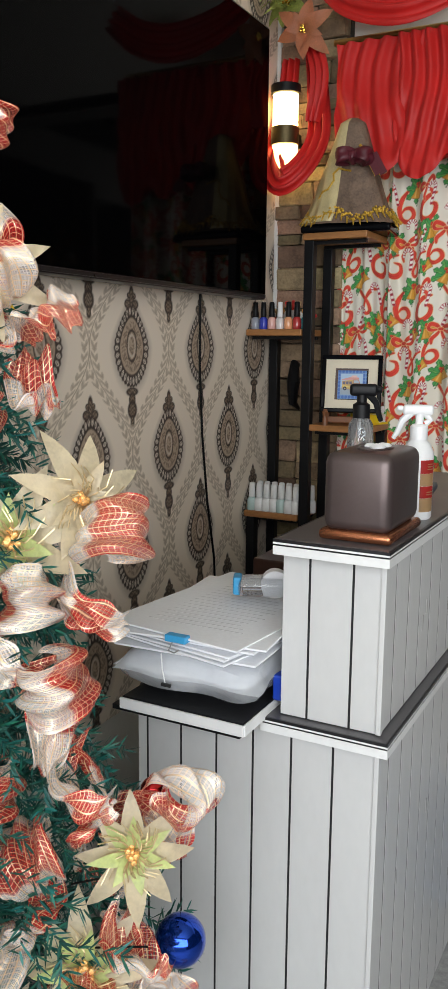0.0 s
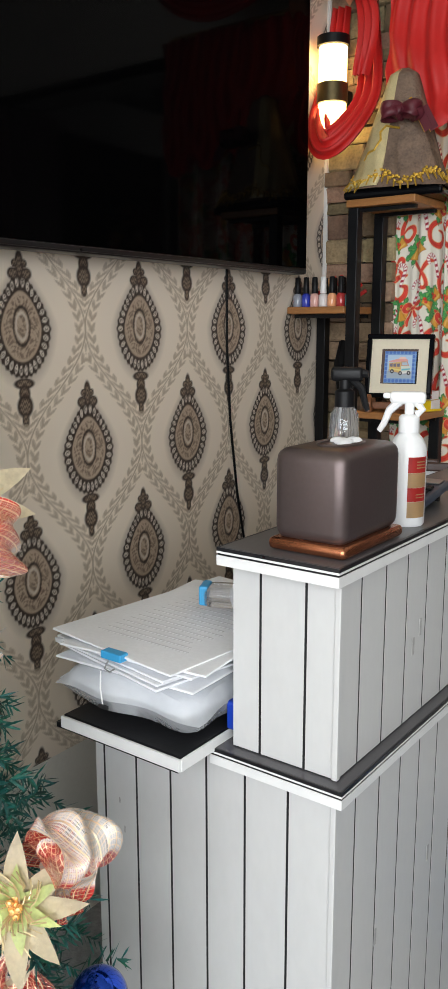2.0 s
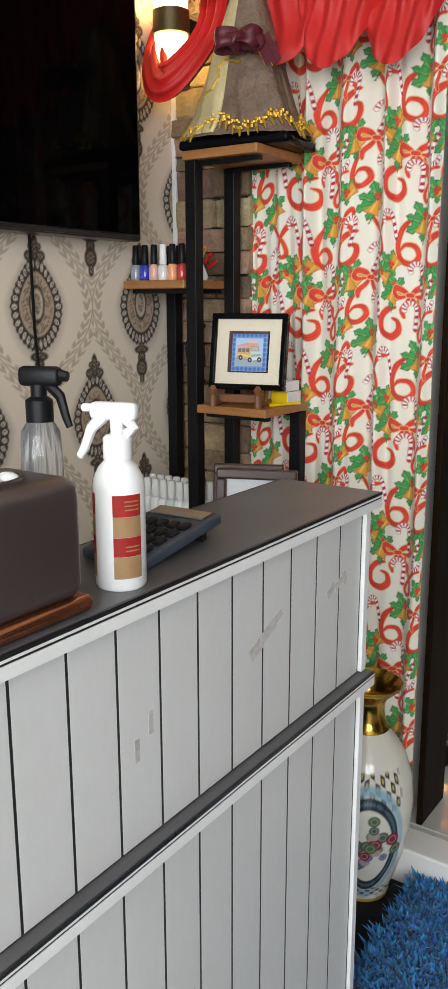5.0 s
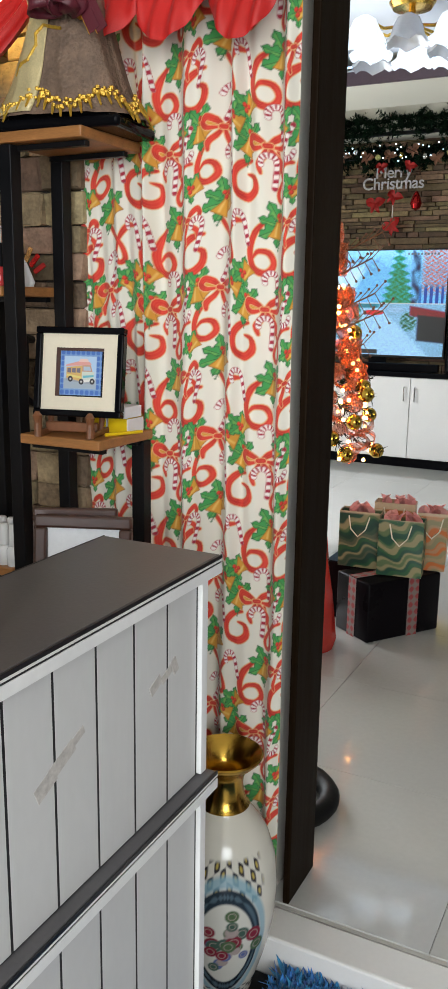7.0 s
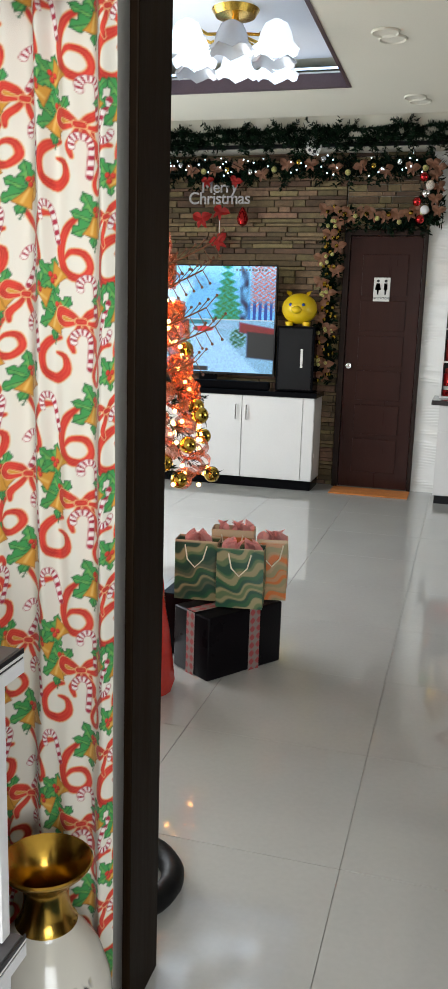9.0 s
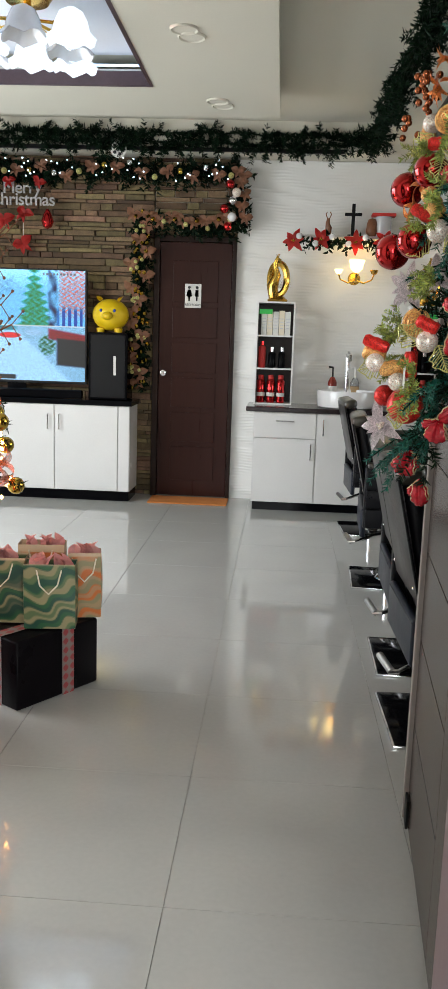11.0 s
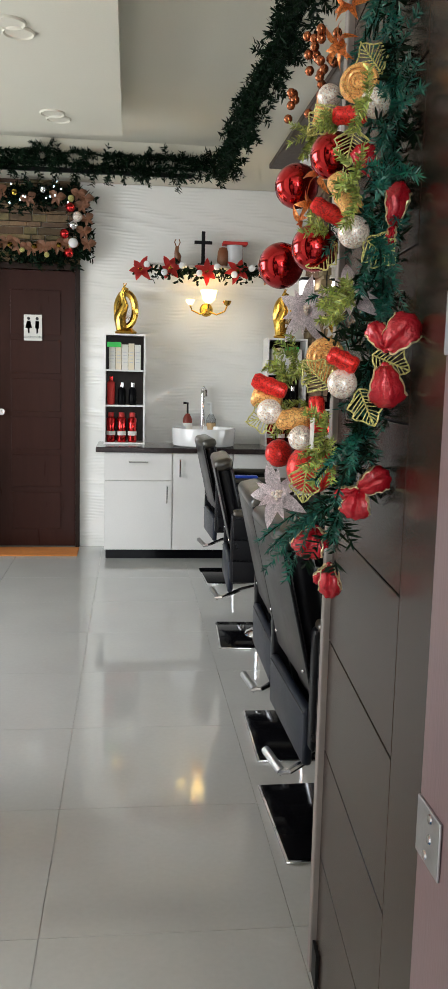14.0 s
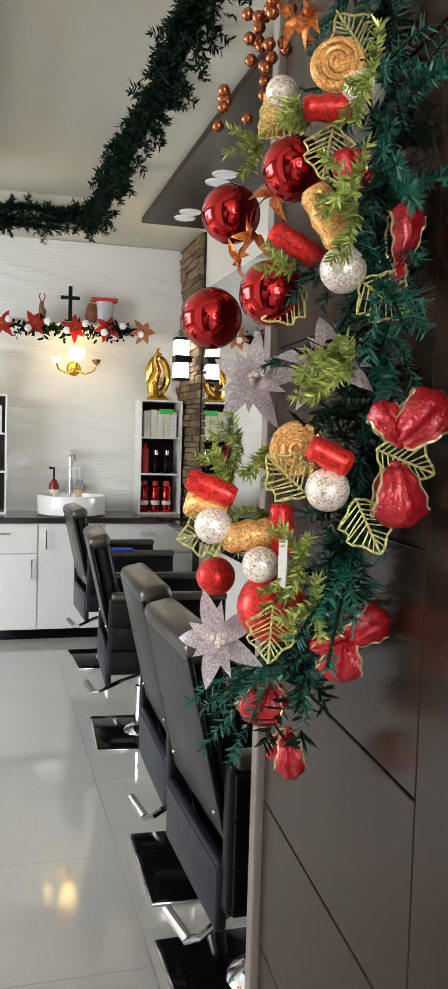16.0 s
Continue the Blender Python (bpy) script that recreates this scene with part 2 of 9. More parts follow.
M = dict(
    floor_tile=mat("porcelain_tile", (0.49, 0.485, 0.46), 0.065, 0, 0.05, 3, 60, 0.005, spec=0.9),
    grout=mat("tile_grout", (0.46, 0.445, 0.41), 0.7, 0, 0.15, 8, 200, 0.1),
    entry=mat("entry_floor", (0.30, 0.30, 0.30), 0.4, 0, 0.35, 60, 260, 0.05),
    white_wall=mat("white_wave_panel", (0.82, 0.82, 0.79), 0.16, 0, 0.03, 3, 90, 0.02),
    paint=mat("cream_wall_paint", (0.72, 0.69, 0.62), 0.75, 0, 0.05, 2, 120, 0.05),
    ceil=mat("ceiling_paint", (0.68, 0.655, 0.555), 0.85, 0, 0.03, 1.5, 100, 0.03),
    ceil_tray=mat("tray_paint", (0.78, 0.80, 0.84), 0.8, 0, 0.03, 1.5, 100, 0.03),
    dark_wood=mat("dark_stained_wood", (0.022, 0.011, 0.008), 0.32, 0, 0.35, 5, 60, 0.04, stretch=(6, 6, 0.5), spec=0.14),
    door_wood=mat("walnut_door", (0.034, 0.011, 0.008), 0.3, 0, 0.25, 4, 60, 0.04, stretch=(6, 6, 0.5), spec=0.16),
    open_door=mat("grey_brown_door", (0.034, 0.019, 0.013), 0.24, 0, 0.08, 2, 60, 0.01, spec=0.35),
    jamb=mat("dark_jamb", (0.011, 0.006, 0.0028), 0.5, 0, 0.3, 8, 60, 0.06, stretch=(6, 6, 0.4), spec=0.04),
    mauve=mat("mauve_jamb", (0.22, 0.14, 0.145), 0.3, 0, 0.12, 6, 60, 0.05, stretch=(5, 5, 0.4)),
    pale_edge=mat("pale_door_edge", (0.28, 0.24, 0.22), 0.4, 0, 0.1, 6, 60, 0.05),
    plank=mat("grey_white_plank", (0.60, 0.597, 0.588), 0.42, 0, 0.035, 2.5, 90, 0.015, stretch=(1, 1, 0.4)),
    gap=mat("black_backing", (0.006, 0.006, 0.007), 0.7, 0, 0.2, 10, 90, 0.05),
    laminate=mat("grey_laminate", (0.10, 0.096, 0.102), 0.33, 0, 0.12, 9, 200, 0.03),
    edge_white=mat("white_edging", (0.78, 0.78, 0.77), 0.35, 0, 0.05, 12, 90, 0.05),
    edge_black=mat("black_edging", (0.012, 0.012, 0.014), 0.3, 0, 0.2, 12, 90, 0.03),
    black_metal=mat("black_steel", (0.006, 0.006, 0.007), 0.4, 0.0, 0.25, 20, 150, 0.06, spec=0.2),
    shelf_wood=mat("honey_shelf_wood", (0.36, 0.155, 0.048), 0.45, 0, 0.3, 8, 80, 0.08, stretch=(0.8, 5, 8)),
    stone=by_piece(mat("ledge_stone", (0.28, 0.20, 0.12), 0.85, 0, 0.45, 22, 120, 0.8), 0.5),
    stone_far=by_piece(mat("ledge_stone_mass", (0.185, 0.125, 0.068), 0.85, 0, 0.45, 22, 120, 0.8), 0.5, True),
    mortar=mat("stone_joint", (0.05, 0.042, 0.034), 0.95, 0, 0.4, 30, 120, 0.5),
    tv=mat("tv_glass", (0.001, 0.001, 0.0012), 0.05, 0, 0.1, 2, 20, 0, spec=0.035),
    tv_case=mat("tv_case", (0.012, 0.012, 0.013), 0.3, 0, 0.1, 20, 100, 0.03),
    black_gloss=mat("black_gloss", (0.004, 0.004, 0.005), 0.08, 0, 0.1, 8, 60, 0.0, spec=0.05),
    black_plastic=mat("black_plastic", (0.008, 0.008, 0.009), 0.4, 0, 0.15, 15, 100, 0.05, spec=0.2),
    granite=mat("dark_granite", (0.03, 0.02, 0.02), 0.15, 0, 0.7, 90, 300, 0.0),
    white_gloss=mat("white_lacquer", (0.78, 0.77, 0.75), 0.25, 0, 0.03, 4, 90, 0.02),
    ceramic=mat("white_ceramic", (0.82, 0.82, 0.82), 0.08, 0, 0.02, 4, 90, 0.0),
    chrome=mat("chrome", (0.75, 0.75, 0.77), 0.12, 1.0, 0.05, 15, 90, 0.0),
    steel=mat("brushed_steel", (0.5, 0.5, 0.5), 0.35, 1.0, 0.1, 30, 200, 0.05),
    leather=mat("black_leather", (0.004, 0.004, 0.006), 0.30, 0, 0.25, 12, 240, 0.2, spec=0.18),
    # black vinyl; the ceiling's tan reflection is put into the base colour
    leather_roll=mat("black_vinyl_tan_sheen", (0.030, 0.024, 0.015), 0.36, 0, 0.2, 12, 240, 0.12, spec=0.9, coat=0.3),
    leather_grey=mat("charcoal_chair_back", (0.030, 0.028, 0.028), 0.33, 0, 0.15, 12, 240, 0.10, spec=0.35),
    leather_blue=mat("blue_black_vinyl", (0.010, 0.014, 0.026), 0.33, 0, 0.2, 12, 240, 0.12, spec=0.35),
    brown_box=mat("brown_metallic", (0.125, 0.095, 0.092), 0.36, 0.65, 0.08, 8, 160, 0.03),
    copper=mat("copper_base", (0.42, 0.155, 0.075), 0.25, 0.9, 0.15, 9, 160, 0.03),
    tissue=mat("tissue", (0.85, 0.85, 0.87), 0.9, 0, 0.03, 20, 200, 0.2),
    white_plastic=mat("white_plastic", (0.80, 0.80, 0.80), 0.35, 0, 0.03, 10, 90, 0.02),
    red_label=mat("red_label", (0.55, 0.03, 0.025), 0.5, 0, 0.08, 20, 90, 0.02),
    tan_label=mat("tan_label", (0.55, 0.36, 0.18), 0.5, 0, 0.08, 20, 90, 0.02),
    clear=mat("clear_plastic", (0.85, 0.87, 0.9), 0.12, 0, 0.03, 10, 90, 0.0, trans=0.9),
    sleeve=mat("plastic_sleeve", (0.88, 0.91, 0.95), 0.12, 0, 0.06, 14, 60, 0.3, alpha=0.45),
    paper=mat("white_paper", (0.86, 0.87, 0.90), 0.8, 0, 0.05, 10, 150, 0.05),
    ink=mat("pencil_ink", (0.60, 0.60, 0.63), 0.8, 0, 0.2, 60, 150, 0.0),
    blue_clip=mat("blue_plastic", (0.05, 0.36, 0.68), 0.4, 0, 0.1, 20, 90, 0.02),
    deep_blue=mat("deep_blue_plastic", (0.01, 0.05, 0.42), 0.35, 0, 0.1, 20, 90, 0.02),
    red_cloth=mat("red_satin", (0.52, 0.010, 0.008), 0.55, 0, 0.2, 9, 420, 0.2, sheen=0.05),
    gold=mat("gold", (0.62, 0.38, 0.07), 0.24, 1.0, 0.2, 14, 120, 0.08),
    brass=mat("brass", (0.55, 0.36, 0.12), 0.3, 1.0, 0.2, 14, 120, 0.08),
    yellow=mat("yellow_plastic", (0.80, 0.55, 0.01), 0.3, 0, 0.06, 8, 90, 0.02),
    rug=by_piece(mat("blue_shag", (0.028, 0.17, 0.40), 0.9, 0, 0.35, 25, 200, 0.1, sheen=0.3), 0.4, True),
    orange_mat=mat("orange_mat", (0.55, 0.19, 0.04), 0.9, 0, 0.2, 25, 250, 0.5),
    rubber=mat("black_rubber", (0.005, 0.005, 0.005), 0.5, 0, 0.2, 25, 150, 0.1, spec=0.2),
    needle=by_piece(mat("pine_needle", (0.010, 0.11, 0.085), 0.5, 0, 0.4, 12, 90, 0.0), 0.5, True),
    needle_teal=by_piece(mat("teal_pine_needle", (0.008, 0.12, 0.082), 0.45, 0, 0.4, 12, 90, 0.0), 0.5, True),
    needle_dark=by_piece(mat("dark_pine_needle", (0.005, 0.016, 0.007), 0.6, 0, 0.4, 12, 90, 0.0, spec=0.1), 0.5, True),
    needle_gold=by_piece(mat("glittered_sprig", (0.36, 0.42, 0.10), 0.35, 0.2, 0.4, 40, 200, 0.0), 0.5, True),
    red_ball=mat("red_bauble", (0.55, 0.010, 0.012), 0.07, 0.9, 0.05, 6, 60, 0.0, coat=0.5),
    blue_ball=mat("blue_bauble", (0.008, 0.07, 0.55), 0.08, 0.9, 0.05, 6, 60, 0.0, coat=0.5),
    gold_ball=mat("gold_bauble", (0.62, 0.42, 0.07), 0.1, 1.0, 0.08, 10, 60, 0.0),
    glit_red=glitter("red_glitter", (0.62, 0.025, 0.02), 0.32, 0.35),
    glit_gold=glitter("gold_glitter", (0.68, 0.36, 0.12), 0.35, 0.35),
    glit_pearl=glitter("champagne_glitter", (0.72, 0.62, 0.54), 0.35, 0.25),
    glit_silver=glitter("silver_glitter", (0.72, 0.64, 0.66), 0.35, 0.15, 0.4, 800, 0.6, 1.6),
    glit_green=glitter("olive_gold_glitter", (0.46, 0.44, 0.16), 0.35, 0.3),
    copper_leaf=glitter("copper_leaf_glitter", (0.62, 0.22, 0.06)),
    pale_gold=mat("pale_gold_wire", (0.78, 0.62, 0.36), 0.35, 0.6, 0.15, 14, 120, 0.05),
    tray_lip=mat("violet_brown_lining", (0.085, 0.055, 0.065), 0.35, 0, 0.15, 8, 90, 0.03),
    old_tape=mat("old_tape", (0.50, 0.47, 0.44), 0.5, 0, 0.25, 70, 240, 0.2),
    copper_berry=mat("copper_berry", (0.42, 0.13, 0.05), 0.25, 0.8, 0.1, 20, 90, 0.0),
    cream_petal=mat("cream_petal", (0.82, 0.71, 0.50), 0.28, 0, 0.14, 20, 200, 0.1, sheen=0.3),
    lime_petal=mat("lime_tinted_petal", (0.72, 0.78, 0.34), 0.3, 0, 0.2, 20, 200, 0.1),
    peach_petal=mat("copper_petal", (0.58, 0.22, 0.10), 0.45, 0, 0.2, 20, 200, 0.1),
    tan_bow=mat("tan_organza", (0.37, 0.17, 0.095), 0.5, 0, 0.3, 30, 200, 0.1, alpha=0.85),
    red_petal=mat("red_petal", (0.60, 0.03, 0.025), 0.5, 0, 0.2, 20, 200, 0.1),
    burgundy=mat("burgundy_ribbon", (0.10, 0.012, 0.022), 0.45, 0, 0.2, 20, 300, 0.2),
    lace=mat("dusty_lace", (0.17, 0.112, 0.078), 0.6, 0, 0.5, 28, 160, 0.8),
    old_gold=mat("gold_lace", (0.62, 0.38, 0.05), 0.4, 0.55, 0.35, 60, 300, 0.3),
    pleat=mat("gold_pleat", (0.66, 0.55, 0.30), 0.35, 0.2, 0.2, 30, 300, 0.2),
    frame_wood=mat("mahogany", (0.06, 0.022, 0.014), 0.35, 0, 0.3, 9, 60, 0.06),
    stand_wood=mat("carved_wood", (0.20, 0.075, 0.03), 0.45, 0, 0.3, 9, 60, 0.1),
    mount=mat("cream_mount", (0.78, 0.70, 0.55), 0.8, 0, 0.04, 10, 150, 0.03),
    gift_black=mat("black_gift_wrap", (0.005, 0.004, 0.005), 0.3, 0, 0.2, 6, 120, 0.1, spec=0.08),
    peach_net=mat("peach_netting", (0.90, 0.22, 0.08), 0.6, 0, 0.2, 20, 300, 0.1, alpha=0.42),
    pink_tissue=mat("pink_tissue", (0.85, 0.45, 0.42), 0.7, 0, 0.15, 20, 200, 0.1),
    mirror=mat("mirror", (0.9, 0.9, 0.9), 0.02, 1.0, 0.0, 2, 20, 0.0),
    green_tag=mat("green_tag", (0.05, 0.55, 0.10), 0.6, 0, 0.05, 20, 90, 0.0),
    sign_white=mat("sign_white", (0.75, 0.74, 0.70), 0.5, 0, 0.03, 20, 90, 0.0),
    sign_silver=mat("silver_sign", (0.42, 0.41, 0.40), 0.4, 0.3, 0.4, 90, 300, 0.2),
    sign_black=mat("sign_black", (0.02, 0.02, 0.02), 0.5, 0, 0.03, 20, 90, 0.0),
    lamp_glow=glowing("lamp_glow", (1.0, 0.72, 0.24), 5.0),
    white_glow=glowing("white_glow", (1.0, 0.97, 0.9), 6.0),
    chand_glow=glowing("chandelier_glow", (0.80, 0.90, 1.0), 0.95),
    bead_glow=glowing("fairy_bead", (0.62, 0.82, 1.0), 4.0),
    warm_bead=glowing("warm_bead", (1.0, 0.42, 0.10), 30.0),
    led=glowing("cove_led", (0.50, 0.70, 1.0), 2.4),
    pillar_glow=glowing("pillar_lamp_glow", (1.0, 0.70, 0.26), 11.0),
    dark_brass=mat("dark_brass", (0.10, 0.075, 0.035), 0.4, 0.8, 0.2, 14, 120, 0.08),
    frosted=mat("frosted_glass", (0.85, 0.87, 0.9), 0.2, 0, 0.05, 8, 60, 0.0, trans=0.5),
)

# ---- building helpers ----
RND = random.Random(7)
NPR = np.random.RandomState(3)


def thing(name, label, category, group="", kind="", at=(0, 0, 0), turn=0.0):
    ob = new(name)
    ob.empty_display_size = 0.05
    ob.matrix_basis = Matrix.Translation(at) @ Matrix.Rotation(radians(turn), 4, "Z")
    return tagged(ob, label, category, group, kind)


def part(name, bm, material, parent=None, label="", kind=""):
    me = bpy.data.meshes.new(name)
    if isinstance(bm, tuple):
        me.from_pydata(*bm)
    else:
        bm.normal_update()
        bm.to_mesh(me)
        bm.free()
    me.materials.append(M[material] if isinstance(material, str) else material)
    ob = new(name, me)
    ob.parent = parent
    return tagged(ob, label, kind=kind)


def single(name, bm, material, label, category, group="", kind=""):
    return tagged(part(name, bm, material), label, category, group, kind)


def smooth(ob, angle=35):
    me = ob.data
    me.polygons.foreach_set("use_smooth", [True] * len(me.polygons))
    me.set_sharp_from_angle(angle=radians(angle))
    return ob


def box(x0, x1, y0, y1, z0, z1, bevel=0.0, seg=2, bm=None):
    b = bmesh.new()
    r = bmesh.ops.create_cube(b, size=1.0)
    bmesh.ops.scale(b, vec=(x1 - x0, y1 - y0, z1 - z0), verts=r["verts"])
    bmesh.ops.translate(b, vec=((x0 + x1) / 2, (y0 + y1) / 2, (z0 + z1) / 2), verts=r["verts"])
    if bevel:
        bmesh.ops.bevel(b, geom=b.edges[:], offset=bevel, segments=seg, affect="EDGES", profile=0.5)
    return merge(bm, b)


def merge(bm, b):
    if bm is None:
        return b
    me = bpy.data.meshes.new("tmp")
    b.to_mesh(me)
    b.free()
    bm.from_mesh(me)
    bpy.data.meshes.remove(me)
    return bm


def moved(bm, m):
    bm.transform(m)
    return bm


def lathe(profile, at=(0, 0, 0), seg=28, bm=None, squash=1.0):
    """Turns (radius, height) pairs round an upright axis."""
    b = bmesh.new()
    rings = []
    for r, z in profile:
        if r < 1e-5:
            rings.append([b.verts.new((at[0], at[1], at[2] + z))])
        else:
            rings.append([b.verts.new((at[0] + r * math.cos(2 * math.pi * i / seg), at[1] + squash * r * math.sin(2 * math.pi * i / seg), at[2] + z)) for i in range(seg)])
    for a, c in zip(rings, rings[1:]):
        for i in range(seg):
            k = (i + 1) % seg
            if len(a) == 1 and len(c) > 1:
                b.faces.new((a[0], c[i], c[k]))
            elif len(c) == 1 and len(a) > 1:
                b.faces.new((a[i], a[k], c[0]))
            elif len(a) > 1:
                b.faces.new((a[i], a[k], c[k], c[i]))
    bmesh.ops.recalc_face_normals(b, faces=b.faces[:])
    return merge(bm, b)


def tube(points, radius, seg=8, bm=None, closed=False):
    """A round bar along a line of points; the radius may be one for each point."""
    b = bmesh.new()
    pts = [Vector(p) for p in points]
    n = len(pts)
    rad = radius if isinstance(radius, (list, tuple)) else [radius] * n
    rings, side = [], None
    for i, p in enumerate(pts):
        if closed:
            d = (pts[(i + 1) % n] - pts[i - 1]).normalized()
        else:
            d = (pts[min(i + 1, n - 1)] - pts[max(i - 1, 0)]).normalized()
        if side is None:
            side = d.orthogonal().normalized()
        side = (side - d * side.dot(d)).normalized()
        other = d.cross(side)
        rings.append([b.verts.new(p + rad[i] * (math.cos(2 * math.pi * k / seg) * side + math.sin(2 * math.pi * k / seg) * other)) for k in range(seg)])
    pairs = list(zip(rings, rings[1:])) + ([(rings[-1], rings[0])] if closed else [])
    for a, c in pairs:
        for k in range(seg):
            b.faces.new((a[k], a[(k + 1) % seg], c[(k + 1) % seg], c[k]))
    if not closed:
        b.faces.new(rings[0][::-1])
        b.faces.new(rings[-1])
    bmesh.ops.recalc_face_normals(b, faces=b.faces[:])
    return merge(bm, b)


def ball(at, r, seg=24, bm=None, squash=1.0):
    b = bmesh.new()
    bmesh.ops.create_uvsphere(b, u_segments=seg, v_segments=seg // 2, radius=r)
    bmesh.ops.scale(b, vec=(1, 1, squash), verts=b.verts[:])
    bmesh.ops.translate(b, vec=at, verts=b.verts[:])
    return merge(bm, b)


def sheet(P, C=None, name="sheet", material=None, parent=None, label="", thick=0.0):
    """A cloth or panel from a grid of places P (rows, columns, 3), with its colours C."""
    nv, nu = P.shape[:2]
    me = bpy.data.meshes.new(name)
    idx = np.arange(nv * nu).reshape(nv, nu)
    q = np.stack([idx[:-1, :-1], idx[:-1, 1:], idx[1:, 1:], idx[1:, :-1]], -1).reshape(-1, 4)
    me.vertices.add(nv * nu)
    me.vertices.foreach_set("co", P.reshape(-1).astype(np.float32))
    me.loops.add(q.size)
    me.loops.foreach_set("vertex_index", q.reshape(-1).astype(np.int32))
    me.polygons.add(len(q))
    me.polygons.foreach_set("loop_start", (np.arange(len(q)) * 4).astype(np.int32))
    me.polygons.foreach_set("use_smooth", np.ones(len(q), bool))
    me.update()
    me.validate()
    if C is not None:
        a = me.color_attributes.new("Col", "FLOAT_COLOR", "POINT")
        a.data.foreach_set("color", np.concatenate([C.reshape(-1, 3), np.ones((nv * nu, 1))], 1).reshape(-1).astype(np.float32))
    me.materials.append(M[material] if isinstance(material, str) else material)
    ob = new(name, me)
    ob.parent = parent
    if thick:
        s = ob.modifiers.new("thickness", "SOLIDIFY")
        s.thickness = thick
    return tagged(ob, label)


def mix(C, col, k):
    """Lays a colour over C where k is 1."""
    k = np.clip(k, 0, 1)[..., None]
    return C * (1 - k) + np.array(col) * k


def soft(d, w):
    """1 inside (d < 0), 0 outside, over a width w."""
    return np.clip(0.5 - d / w, 0, 1)


def blades(lines, per_metre, length, width, spread, seed=1, droop=0.0, lift=0.5):
    """Needles or narrow leaves round lines of points: vertices and faces."""
    r = np.random.RandomState(seed)
    V, F = [], []
    for line in lines:
        p = np.array(line, float)
        seg = np.linalg.norm(np.diff(p, axis=0), axis=1)
        total = seg.sum()
        n = max(4, int(total * per_metre))
        s = np.sort(r.rand(n)) * total
        cum = np.concatenate([[0], np.cumsum(seg)])
        for a in s:
            i = min(np.searchsorted(cum, a, side="right") - 1, len(seg) - 1)
            k = (a - cum[i]) / max(seg[i], 1e-6)
            o = p[i] * (1 - k) + p[i + 1] * k
            d = (p[i + 1] - p[i]) / max(seg[i], 1e-6)
            q = r.randn(3)
            q -= d * q.dot(d)
            q /= np.linalg.norm(q) + 1e-6
            w = d * lift + q * spread
            w[2] -= droop
            w /= np.linalg.norm(w) + 1e-6
            ln = length * (0.6 + 0.6 * r.rand())
            side = np.cross(w, r.randn(3))
            side /= np.linalg.norm(side) + 1e-6
            b = len(V)
            m = o + w * ln * 0.55
            V += [tuple(o - side * width * 0.3), tuple(o + side * width * 0.3), tuple(m + side * width * 0.5), tuple(o + w * ln), tuple(m - side * width * 0.5)]
            F.append((b, b + 1, b + 2, b + 3, b + 4))
    return V, [], F


def frond(at, way, length, n=7, droop=0.3):
    """A bent twig as a line of points."""
    p, w = np.array(at, float), np.array(way, float)
    w /= np.linalg.norm(w)
    out = []
    for i in range(n):
        out.append(tuple(p + w * length * i / (n - 1) + np.array([0, 0, -droop * length * (i / (n - 1)) ** 2])))
    return out


def petal(length, width, curl=0.3, cup=0.15, n=6, bm=None, tip=1.0):
    """One pointed petal or leaf along x, its face up, as a thin solid."""
    b = bmesh.new()
    rows = []
    for i in range(n + 1):
        k = i / n
        w = width * 0.5 * math.sin(math.pi * min(1, k ** 0.8 * 0.97 + 0.03)) ** 0.8 * (1 if k < 1 else 0)
        x, z = length * k, -curl * length * k * k + 0.12 * length * math.sin(math.pi * k)
        rows.append([b.verts.new((x, -w, z + cup * w)), b.verts.new((x, 0, z)), b.verts.new((x, w, z + cup * w))])
    for a, c in zip(rows, rows[1:]):
        for j in (0, 1):
            b.faces.new((a[j], a[j + 1], c[j + 1], c[j]))
    bmesh.ops.solidify(b, geom=b.faces[:], thickness=0.0012)
    return merge(bm, b)


def aim(at, way, spin=0.0):
    """A pose whose z axis points along way."""
    return Matrix.Translation(at) @ Vector(way).to_track_quat("Z", "Y").to_matrix().to_4x4() @ Matrix.Rotation(spin, 4, "Z")


